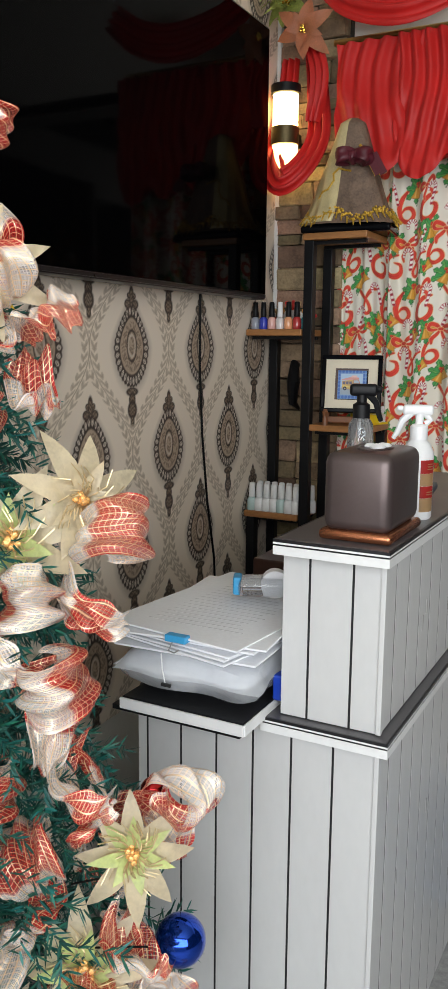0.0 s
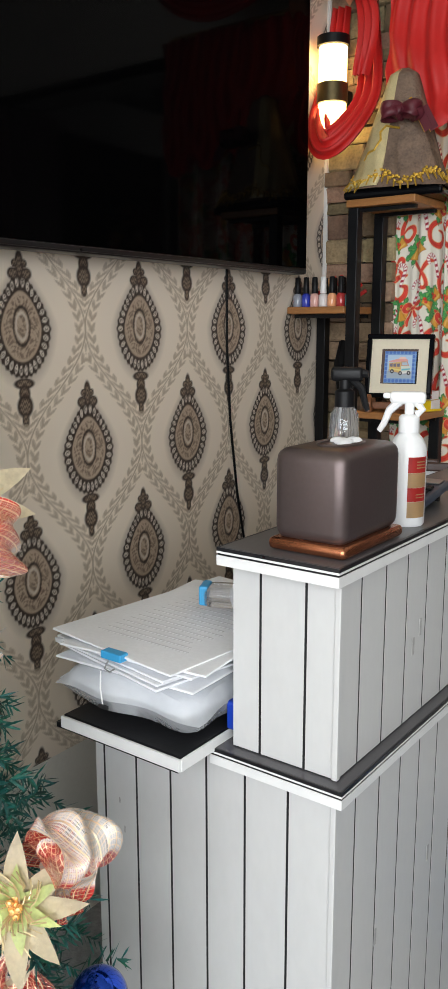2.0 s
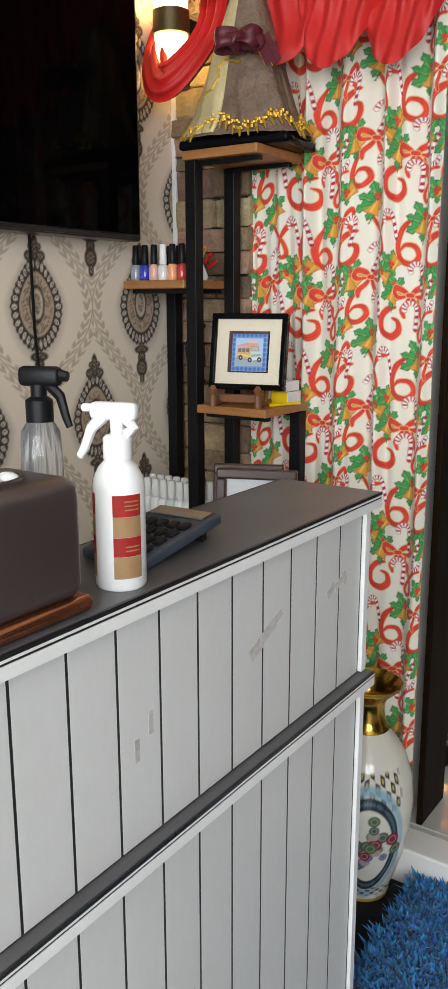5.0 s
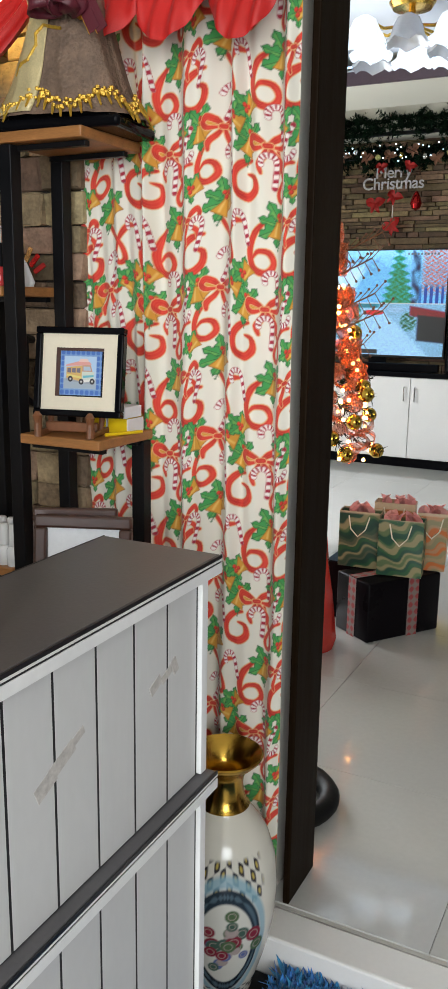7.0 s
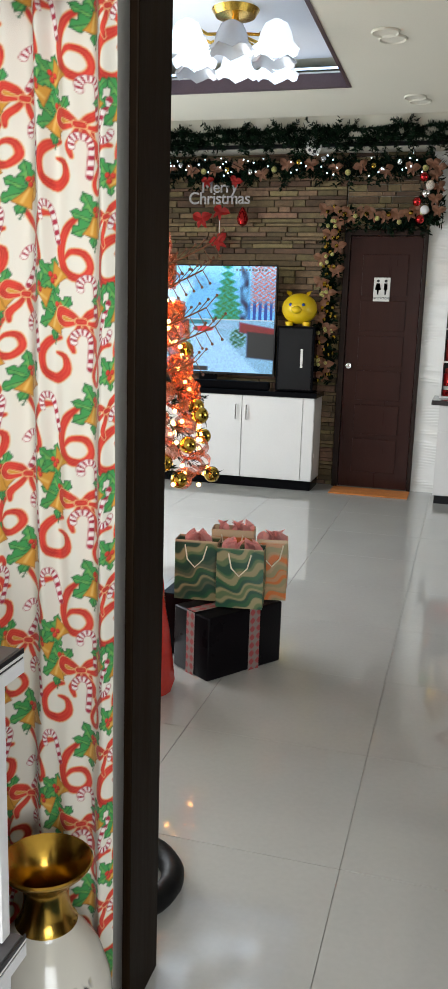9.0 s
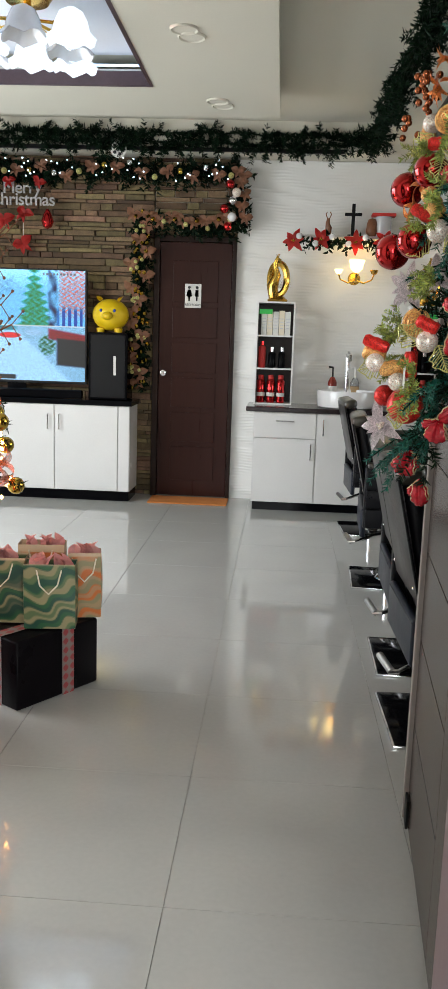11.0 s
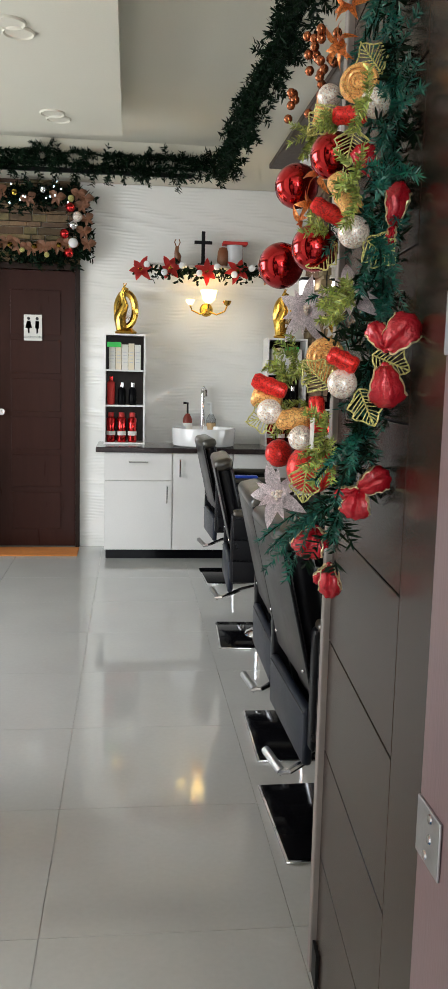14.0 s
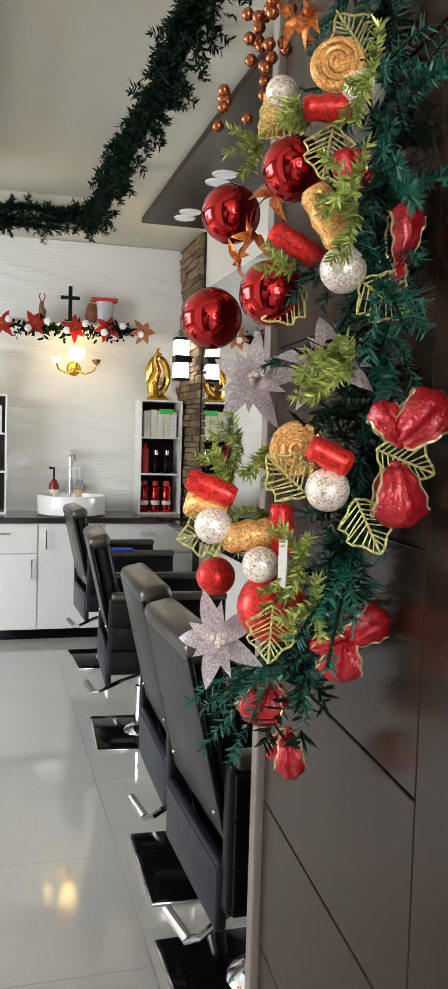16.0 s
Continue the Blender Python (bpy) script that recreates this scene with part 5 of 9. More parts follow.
# television on the papered wall, and its cord
tv = thing("television", "large black flat television on the papered wall", "television", "televisions")
smooth(part("case", box(-1.175, -1.124, 1.14, 2.558, 1.446, 2.225, 0.005), "tv_case", tv))
part("screen", box(-1.1235, -1.1205, 1.149, 2.549, 1.462, 2.217, 0.001), "tv", tv)
part("lower_bezel", box(-1.1238, -1.119, 1.149, 2.549, 1.450, 1.460, 0.002), "tv_case", tv)
part("bracket", box(-1.198, -1.175, 1.6, 2.1, 1.65, 2.0), "black_metal", tv)
cord = single("power_cord", tube([(-1.188, 2.262, 1.47), (-1.192, 2.268, 1.25), (-1.192, 2.283, 1.05), (-1.192, 2.315, 0.85), (-1.191, 2.36, 0.66), (-1.192, 2.375, 0.45)], 0.0035, 8), "black_plastic", "thin black cord hanging down the wallpaper", "cord")

# ---- entrance: shelf rack and what stands on it ----
rack = thing("shelf_rack", "staggered black steel rack with honey wood boards", "shelf rack")
YF, YB = 2.575, 2.762
for x, y, z0, z1 in ((-1.006, YF, ENTRY_Z, 1.618), (-1.006, YB - 0.03, ENTRY_Z, 1.618), (-1.19, YB - 0.03, ENTRY_Z, 1.335), (-1.19, YF, ENTRY_Z, 0.754), (-0.812, YB - 0.03, ENTRY_Z, 1.045)):
    part("post", box(x, x + 0.030, y, y + 0.030, z0, z1, 0.002), "black_metal", rack)
for x0, x1, z in ((-1.010, -0.808, 1.632), (-1.196, -1.008, 1.350), (-0.974, -0.780, 1.060), (-1.196, -1.008, 0.768)):
    part("board", box(x0, x1, YF - 0.005, YB + 0.005, z - 0.013, z + 0.007, 0.003), "shelf_wood", rack)
    part("bracket_bar", box(x0 + 0.01, x1 - 0.01, YF + 0.02, YF + 0.035, z - 0.024, z - 0.014, 0.001), "black_metal", rack)
    part("bracket_bar", box(x0 + 0.01, x1 - 0.01, YB - 0.04, YB - 0.025, z - 0.024, z - 0.014, 0.001), "black_metal", rack)


def nail_bottle(name, x, y, z, glass_col, cap, h, label, group, tall=1.0):
    t = thing(name, label, "nail polish", group, at=(x, y, z))
    key = "polish_%02d%02d%02d" % tuple(int(c * 99) for c in glass_col)
    m = bpy.data.materials.get(key) or mat(key, glass_col, 0.12, 0, 0.05, 30, 90, 0.0, coat=0.4)
    smooth(part("bottle", lathe([(0, 0), (0.0125, 0), (0.0135, 0.003), (0.0135, 0.030 * tall), (0.010, 0.036 * tall), (0.006, 0.039 * tall), (0, 0.039 * tall)], seg=14), m, t), 50)
    smooth(part("cap", lathe([(0.0085, 0.038 * tall), (0.0092, 0.040 * tall), (0.0078, h), (0.006, h + 0.002), (0, h + 0.002)], seg=14), cap, t), 50)
    return t


cols = [(0.30, 0.32, 0.38), (0.03, 0.05, 0.42), (0.70, 0.40, 0.36), (0.70, 0.66, 0.66), (0.80, 0.36, 0.18), (0.45, 0.04, 0.04), (0.02, 0.22, 0.25), (0.55, 0.45, 0.45), (0.04, 0.25, 0.30), (0.60, 0.12, 0.08)]
words_ = ["silver grey", "deep blue", "rosy pink", "pearl", "peach", "dark red", "teal", "mauve", "green-blue", "coral"]
for i, (c, w_) in enumerate(zip(cols, words_)):
    nail_bottle("nail_polish", -1.178 + (i % 7) * 0.0285 if i < 7 else -1.12 + (i - 7) * 0.03, (2.60 if i < 7 else 2.66), 1.357, c, "white_plastic" if i == 3 else "black_plastic", 0.082, w_ + " nail polish bottle with a tall cap", "nail polishes")
for i in range(16):
    r_, k_ = divmod(i, 8)
    nail_bottle("gel_polish", -1.178 + k_ * 0.026 + 0.008 * r_, 2.595 + r_ * 0.045, 0.775, (0.82, 0.83, 0.83) if i % 4 else (0.52, 0.68, 0.66), "white_plastic", 0.088, "white capped gel polish bottle with a pale label", "gel polishes", 1.15).scale = (1.22, 1.22, 1.0)
fan = thing("colour_chart", "small fan of nail colour swatches", "colour chart", at=(-1.10, 2.72, 1.357))
for i in range(9):
    a = radians(-60 + 15 * i)
    b = box(-0.0055, 0.0055, -0.002, 0.002, 0.062, 0.095, 0.003, 2)
    b.transform(Matrix.Rotation(a, 4, "Y"))
    part("swatch", b, ("red_label", "tan_label", "glit_gold", "glit_red")[i % 4], fan)
smooth(part("holder", moved(lathe([(0, 0), (0.05, 0), (0.055, 0.01), (0.03, 0.06), (0, 0.066)], seg=20, squash=0.25), Matrix.Identity(4)), "white_plastic", fan))

# framed picture on its stand
pf = thing("framed_picture", "black framed picture of a decorated jeepney bus", "picture")
PM = Matrix.Translation((-0.857, 2.618, 1.192)) @ Matrix.Rotation(radians(14), 4, "Z") @ Matrix.Rotation(radians(-10), 4, "X")
H_, W_ = 0.088, 0.092
for a in ((-W_, W_, H_ - 0.013, H_), (-W_, W_, -H_, -H_ + 0.013), (-W_, -W_ + 0.013, -H_ + 0.013, H_ - 0.013), (W_ - 0.013, W_, -H_ + 0.013, H_ - 0.013)):
    part("frame_bar", moved(box(a[0], a[1], -0.012, 0.012, a[2], a[3], 0.003), PM), "black_gloss", pf)
part("back", moved(box(-W_ + 0.01, W_ - 0.01, 0.004, 0.009, -H_ + 0.01, H_ - 0.01), PM), "black_plastic", pf)
mnt = bmesh.new()
for a in ((-W_ + 0.012, W_ - 0.012, 0.048, H_ - 0.012), (-W_ + 0.012, W_ - 0.012, -H_ + 0.012, -0.048), (-W_ + 0.012, -0.05, -0.048, 0.048), (0.05, W_ - 0.012, -0.048, 0.048)):
    box(a[0], a[1], -0.003, 0.001, a[2], a[3], bm=mnt)
part("mount", moved(mnt, PM), "mount", pf)
inner = bmesh.new()
for a in ((-0.05, 0.05, 0.042, 0.048), (-0.05, -0.042, -0.048, 0.042)):
    box(a[0], a[1], -0.002, 0.003, a[2], a[3], bm=inner)
part("inner_lip", moved(inner, PM), "frame_wood", pf)


def bus_print(U, V):
    C = np.ones(U.shape + (3,)) * np.array((0.06, 0.16, 0.50))
    C = mix(C, (0.20, 0.36, 0.62), 0.8 * soft(np.abs(np.sin(U * 300) * np.sin(V * 280)) - 0.3, 0.4))
    C = mix(C, (0.42, 0.58, 0.78), soft(np.maximum(np.abs(U) - 0.034, np.abs(V) - 0.032), 0.002))
    C = mix(C, (0.35, 0.42, 0.50), soft(np.maximum(np.abs(U) - 0.034, np.abs(V + 0.022) - 0.010), 0.003))
    def poly(pts, col, k=1.0):
        nonlocal C
        d = np.full(U.shape, -9.0)
        for (x0, y0), (x1, y1) in zip(pts, pts[1:] + pts[:1]):
            ln = math.hypot(x1 - x0, y1 - y0)
            d = np.maximum(d, ((U - x0) * (y1 - y0) - (V - y0) * (x1 - x0)) / ln)
        C = mix(C, col, k * soft(d, 0.0012))

    poly([(-0.030, -0.016), (0.030, -0.024), (0.032, -0.014), (-0.030, -0.008)], (0.30, 0.30, 0.34), 0.7)
    poly([(-0.029, -0.011), (0.004, -0.018), (0.004, 0.014), (-0.029, 0.010)], (0.66, 0.42, 0.14))
    poly([(0.004, -0.018), (0.030, -0.014), (0.030, 0.002), (0.004, 0.002)], (0.62, 0.66, 0.58))
    poly([(0.004, 0.002), (0.026, 0.002), (0.022, 0.015), (0.004, 0.015)], (0.55, 0.30, 0.18))
    poly([(-0.031, 0.010), (0.006, 0.014), (0.024, 0.015), (0.020, 0.021), (-0.004, 0.022), (-0.030, 0.015)], (0.72, 0.34, 0.30))
    poly([(-0.004, 0.021), (0.018, 0.021), (0.015, 0.027), (0.000, 0.027)], (0.80, 0.55, 0.48))
    for k in range(3):
        poly([(-0.027 + k * 0.0098, 0.000), (-0.019 + k * 0.0098, -0.001), (-0.019 + k * 0.0098, 0.009), (-0.027 + k * 0.0098, 0.008)], (0.16, 0.14, 0.20))
    poly([(0.007, 0.004), (0.023, 0.004), (0.020, 0.012), (0.007, 0.012)], (0.42, 0.52, 0.62))
    poly([(0.006, -0.011), (0.029, -0.008), (0.029, -0.004), (0.006, -0.006)], (0.14, 0.46, 0.55))
    poly([(-0.028, -0.007), (0.003, -0.012), (0.003, -0.008), (-0.028, -0.003)], (0.72, 0.62, 0.20))
    poly([(0.005, -0.020), (0.031, -0.016), (0.031, -0.012), (0.005, -0.015)], (0.75, 0.74, 0.70))
    for cu_, cv_ in ((-0.020, -0.013), (0.003, -0.018), (0.026, -0.017)):
        C = mix(C, (0.03, 0.03, 0.04), soft(np.hypot(U - cu_, (V - cv_) * 0.9) - 0.0052, 0.001))
        C = mix(C, (0.55, 0.52, 0.50), soft(np.hypot(U - cu_, V - cv_) - 0.0020, 0.001))
    return C


u_ = np.linspace(-0.045, 0.045, 150)
Ug, Vg = np.meshgrid(u_, u_)
pic = sheet(np.stack([Ug, np.full_like(Ug, 0.0005), Vg], -1), bus_print(Ug, Vg), "print", printed("picture_print", 0.5, 0.02), pf)
pic.data.transform(PM)
stand = thing("picture_stand", "carved wooden easel stand under the picture", "easel stand", at=(-0.872, 2.605, 1.0675), turn=14)
for s in (-0.055, 0.055):
    b = tube([(s, -0.035, 0.0), (s, -0.034, 0.028), (s, -0.037, 0.042), (s, -0.036, 0.050)], [0.0085, 0.0075, 0.0095, 0.004], 10)
    box(s - 0.006, s + 0.006, -0.036, 0.06, 0.0, 0.012, 0.003, 2, b)
    tube([(s, 0.02, 0.01), (s, 0.04, 0.06)], 0.006, 8, b)
    part("bracket", b, "stand_wood", stand)
part("cross_bar", box(-0.055, 0.055, 0.0, 0.012, 0.006, 0.026, 0.003), "stand_wood", stand)
for i, (x, y, w, m) in enumerate(((-0.805, 2.70, 0.045, "yellow"), (-0.86, 2.71, 0.04, "yellow"))):
    bxo = thing("small_box", "small yellow and white carton on the shelf", "carton", "cartons")
    part("carton", box(x - w / 2, x + w / 2, y - 0.03, y + 0.03, 1.068, 1.098, 0.001), m, bxo)
    part("end_flap", box(x + w / 2, x + w / 2 + 0.002, y - 0.03, y + 0.03, 1.068, 1.098, 0.0005), "white_plastic", bxo)
single("small_box", box(-0.83, -0.785, 2.67, 2.73, 1.099, 1.122, 0.001), "paper", "small white carton on top of the yellow one", "carton", "cartons")
pen = single("pencil", tube([(-0.80, 2.62, 1.0715), (-0.765, 2.70, 1.0715)], 0.0035, 6), "yellow", "yellow pencil on the shelf edge", "pencil")

# frames and papers leaning behind the counter end
for i, (x, y, turn, w) in enumerate(((-0.745, 2.40, 22, 0.17), (-0.790, 2.44, 26, 0.15))):
    fr = thing("empty_frame", "dark mahogany certificate frame leaning behind the counter", "frame", "leaning frames")
    FM = Matrix.Translation((x + 0.06, y - 0.02, 0.84)) @ Matrix.Rotation(radians(turn), 4, "Z") @ Matrix.Rotation(radians(-8), 4, "X")
    hw, hh = w / 2, 0.13
    for a in ((-hw, hw, hh - 0.022, hh), (-hw, hw, -hh, -hh + 0.022), (-hw, -hw + 0.022, -hh + 0.022, hh - 0.022), (hw - 0.022, hw, -hh + 0.022, hh - 0.022)):
        part("frame_bar", moved(box(a[0], a[1], -0.010, 0.010, a[2], a[3], 0.004), FM), "frame_wood", fr)
    part("certificate", moved(box(-hw + 0.018, hw - 0.018, 0.0, 0.004, -hh + 0.018, hh - 0.018), FM), "paper", fr)
lp = thing("loose_papers", "curled white papers leaning behind the counter", "papers")
for i in range(4):
    part("sheet", moved(box(-0.045, 0.045, -0.001, 0.001, -0.09, 0.085), Matrix.Translation((-0.655 + 0.010 * i, 2.45 + 0.018 * i, 0.80)) @ Matrix.Rotation(radians(18 + 4 * i), 4, "Z") @ Matrix.Rotation(radians(-20 + 4 * i), 4, "Y")), "paper", lp)
# the cabinet under these papers keeps them up
single("low_cabinet", box(-1.0, -0.56, 2.24, 2.56, ENTRY_Z, 0.71, 0.004), "frame_wood", "dark low cabinet behind the counter", "cabinet")

# lace-draped ornament on the rack
orn = thing("draped_ornament", "dusty lace-draped ornament with gold trim and burgundy ribbon", "ornament", at=(-0.895, 2.668, 1.639), turn=8)
part("base", box(-0.135, 0.135, -0.085, 0.085, 0.0, 0.022, 0.008, 3), "black_gloss", orn)
part("base_step", box(-0.105, 0.105, -0.068, 0.068, 0.0225, 0.05, 0.006, 3), "black_gloss", orn)
OR_Z = [0.024, 0.040, 0.065, 0.10, 0.15, 0.20, 0.25, 0.29, 0.32, 0.335]
OR_R = [0.142, 0.130, 0.116, 0.103, 0.088, 0.074, 0.058, 0.046, 0.036, 0.012]


def cover_at(a, z, grow=1.0):
    """A place on the four-sided bell that the lace follows."""
    r_ = np.interp(z, OR_Z, OR_R) * grow
    c, s = math.cos(a), math.sin(a)
    k = (abs(c) ** 3.2 + abs(s) ** 3.2) ** (-1 / 3.2)
    fold = 1 + (0.035 * math.sin(9 * a + 14 * z) + 0.02 * math.sin(23 * a + z * 30)) * (1 - z / 0.36)
    return (r_ * k * c * fold, 0.70 * r_ * k * s * fold, z)


na, nz = 96, 40
P = np.array([[cover_at(2 * math.pi * j / na, 0.024 + 0.311 * i / (nz - 1)) for j in range(na + 1)] for i in range(nz)])
sheet(P, None, "lace_cover", "lace", orn)
P = np.array([[cover_at(radians(172 + 84 * j / 44), 0.03 + 0.305 * i / 20, 1.035 + (0.03 if j % 2 else 0.0)) for j in range(45)] for i in range(21)])
sheet(P, None, "pleated_fan", "pleat", orn, "gold pleated fan", thick=0.0015)
trim_b = bmesh.new()
rt = random.Random(3)
for i in range(150):
    a = 2 * math.pi * i / 150
    zc = 0.052 + 0.012 * math.sin(6 * a)
    for q in range(2):
        ball(cover_at(a + rt.uniform(-0.02, 0.02), zc + rt.uniform(-0.010, 0.008), 1.04), rt.uniform(0.0035, 0.0060), 6, trim_b)
    if i % 3 == 0:
        tube([cover_at(a, zc - 0.006, 1.05), cover_at(a + 0.01, zc - 0.026, 1.06)], [0.0035, 0.0018], 5, trim_b)
smooth(part("gold_trim", trim_b, "old_gold", orn, "scalloped gold lace trim"))
smooth(part("gold_cord", tube([cover_at(radians(k), z, 1.06) for k, z in ((225, 0.10), (232, 0.12), (240, 0.125), (246, 0.15), (243, 0.17), (250, 0.185), (262, 0.18), (276, 0.175))], 0.0032, 8), "old_gold", orn))
smooth(part("gold_cord", tube([cover_at(radians(k), z, 1.07) for k, z in ((300, 0.19), (306, 0.21), (302, 0.235), (296, 0.25))], 0.0045, 8), "old_gold", orn))
for k, (tx_, tz_, wy, sz) in enumerate(((-0.05, 0.262, -0.6, 0.060), (-0.02, 0.285, -0.2, 0.045), (0.03, 0.268, 0.5, 0.058), (0.06, 0.245, 0.8, 0.052), (0.0, 0.25, 0.0, 0.040))):
    lo_ = ribbon_loop((0.025, -0.074, 0.205), (wy, -0.6, tz_ - 0.25 + 0.02), sz, 0.042, "burgundy", orn, 60 + k, "ribbon_loop")
    tagged(lo_, "burgundy ribbon with gold thread")
for tx_ in (0.045, 0.075):
    part("ribbon_tail", moved(box(-0.011, 0.011, -0.001, 0.001, -0.07, 0, 0.0005), pose(0.04 + tx_ * 0.5, -0.085, 0.215, -10, -30, 0)), "burgundy", orn, "burgundy ribbon tail")
    part("gold_thread", moved(box(-0.0125, -0.0112, -0.0015, 0.0015, -0.07, 0, 0.0003), pose(0.04 + tx_ * 0.5, -0.085, 0.215, -10, -30, 0)), "old_gold", orn)

# ---- pillar lamp with red sash, stone strip, swags ----
lampx, lampy = -1.128, 2.69
pl_ = thing("wall_lamp", "lit cylindrical wall lamp with dark bands", "wall lamp", "wall lamps")
for nm, z0, z1, r, m in (("cap", 2.075, 2.100, 0.046, "black_metal"), ("upper_diffuser", 1.978, 2.073, 0.040, "pillar_glow"), ("middle_band", 1.925, 1.976, 0.044, "dark_brass"), ("lower_diffuser", 1.832, 1.923, 0.040, "pillar_glow"), ("bottom_band", 1.808, 1.830, 0.044, "dark_brass")):
    smooth(part(nm, lathe([(0, z0), (r, z0), (r, z1), (0, z1)], (lampx, lampy, 0), 24), m, pl_), 40)
part("wall_arm", box(lampx - 0.02, lampx + 0.02, lampy + 0.03, 2.79, 1.93, 1.97, 0.003), "black_metal", pl_)

sash = thing("draped_scarf", "red satin scarf looped under the wall lamp", "scarf")


def drape(points, width, material, parent, name, seed, n=40, m=14, gather=0.6, thick=0.0):
    """Gathered cloth along a hanging line."""
    p = np.array(points, float)
    t = np.linspace(0, len(p) - 1, n)
    i = np.clip(t.astype(int), 0, len(p) - 2)
    k = t - i
    # smooth the corner points
    q = [Vector(a) for a in points]
    L = []
    for ii, kk in zip(i, k):
        p0, p1, p2, p3 = q[max(ii - 1, 0)], q[ii], q[ii + 1], q[min(ii + 2, len(q) - 1)]
        L.append(0.5 * ((2 * p1) + (p2 - p0) * kk + (2 * p0 - 5 * p1 + 4 * p2 - p3) * kk ** 2 + (3 * p1 - p0 - 3 * p2 + p3) * kk ** 3))
    L = np.array([tuple(v) for v in L])
    d = np.gradient(L, axis=0)
    d /= np.linalg.norm(d, axis=1)[:, None] + 1e-9
    out = np.array([0, -1.0, 0])
    sd = np.cross(d, out)
    sd /= np.linalg.norm(sd, axis=1)[:, None] + 1e-9
    P = np.zeros((n, m, 3))
    r = np.random.RandomState(seed)
    ph = r.rand(6) * 6
    for j in range(m):
        v = j / (m - 1) - 0.5
        w = width * (0.7 + 0.3 * np.sin(np.linspace(0, math.pi, n)))
        P[:, j] = L + sd * (v * w)[:, None] + out * (0.35 * width * (0.25 - v * v) + gather * 0.03 * np.sin(v * 19 + ph[0] + 0.6 * np.sin(np.linspace(0, 5, n) + ph[1])))[:, None]
    return sheet(P, None, name, material, parent, thick=thick)


drape([(-1.150, 2.77, 2.20), (-1.158, 2.74, 2.02), (-1.158, 2.665, 1.885), (-1.115, 2.628, 1.805), (-1.055, 2.655, 1.845), (-1.025, 2.72, 1.95), (-1.05, 2.76, 2.12), (-1.07, 2.77, 2.24)], 0.085, "red_cloth", sash, "loop", 3, 60, 16, 0.5)
drape([(-1.06, 2.70, 2.24), (-1.02, 2.68, 2.12), (-1.03, 2.67, 1.98)], 0.06, "red_cloth", sash, "tail", 5, 30, 10, 0.5)
val = thing("red_valance", "gathered red satin valance over the curtain", "valance")


def swag(x0, x1, zt, zb, y, seed, depth=0.05):
    n, m = 44, 60
    P = np.zeros((m, n, 3))
    r = np.random.RandomState(seed)
    ph = r.rand(5) * 6
    for i in range(m):
        k = i / (m - 1)
        for j in range(n):
            s = j / (n - 1)
            belly = math.sin(math.pi * s) ** 0.6
            z = zt - (zt - zb) * k * (0.62 + 0.38 * belly)
            yy = y - depth * k * belly * 1.2 - 0.012 * math.sin(10 * s * math.pi + ph[0] + 1.5 * math.sin(4 * k + ph[1])) * (1 - 0.6 * k) - 0.010 * math.sin(14 * k + 5 * abs(s - 0.5)) * k
            P[i, j] = (x0 + (x1 - x0) * (s + 0.035 * math.sin(6 * k + ph[2]) * belly), yy, z)
    return sheet(P, None, "swag", "red_cloth", val)


swag(-0.98, -0.70, 2.21, 1.80, 2.735, 2, 0.06)
swag(-0.79, -0.59, 2.21, 1.785, 2.722, 4, 0.05)
swag(-0.64, -0.455, 2.21, 1.775, 2.732, 6, 0.045)
drape([(-1.0, 2.70, 2.38), (-0.90, 2.66, 2.30), (-0.75, 2.64, 2.26), (-0.60, 2.66, 2.30), (-0.46, 2.70, 2.40)], 0.12, "red_cloth", val, "upper_drape", 8, 40, 14, 0.5)
part("curtain_rod", tube([(-1.0, 2.765, 2.225), (-0.47, 2.765, 2.225)], 0.009, 10), "brass", val)
PO = poinsettia("poinsettia", (-1.05, 2.64, 2.235), (0.2, -1, -0.2), 0.095, "peach_petal", "gold", "copper-coloured artificial poinsettia above the lamp", "artificial flower", "flowers above the lamp", 4)
PO2 = poinsettia("poinsettia", (-1.11, 2.66, 2.32), (-0.3, -1, 0.3), 0.09, "needle_gold", "gold", "green and gold artificial flower above the lamp", "artificial flower", "flowers above the lamp", 9)
single("gold_fern", blades([frond((-1.10, 2.68, 2.28), (a, -0.5, 1.0), 0.16) for a in (-0.9, -0.4, 0.1, 0.6)], 260, 0.05, 0.004, 1.0, 4), "needle_gold", "gold glittered fern spray above the lamp", "artificial fern")

# black wall hook piece on the stone strip
hk = single("wall_bracket", tube([(-1.105, 2.795, 1.24), (-1.10, 2.74, 1.25), (-1.095, 2.72, 1.19), (-1.10, 2.73, 1.12), (-1.09, 2.76, 1.10)], [0.008, 0.014, 0.022, 0.014, 0.006], 10), "black_metal", "black iron wall ornament on the stone", "wall ornament")

# ---- vase, rug, coil ----


def vase_profile():
    return [(0, 0.0), (0.075, 0.0), (0.082, 0.012), (0.080, 0.03), (0.095, 0.07), (0.118, 0.15), (0.135, 0.24), (0.140, 0.32), (0.133, 0.40), (0.112, 0.47), (0.080, 0.52), (0.056, 0.545)]


vase = thing("floor_vase", "large white floor vase with painted flowers and gold neck", "vase", at=(-0.530, 2.635, ENTRY_Z))
vase.scale = (0.81, 0.81, 0.797)


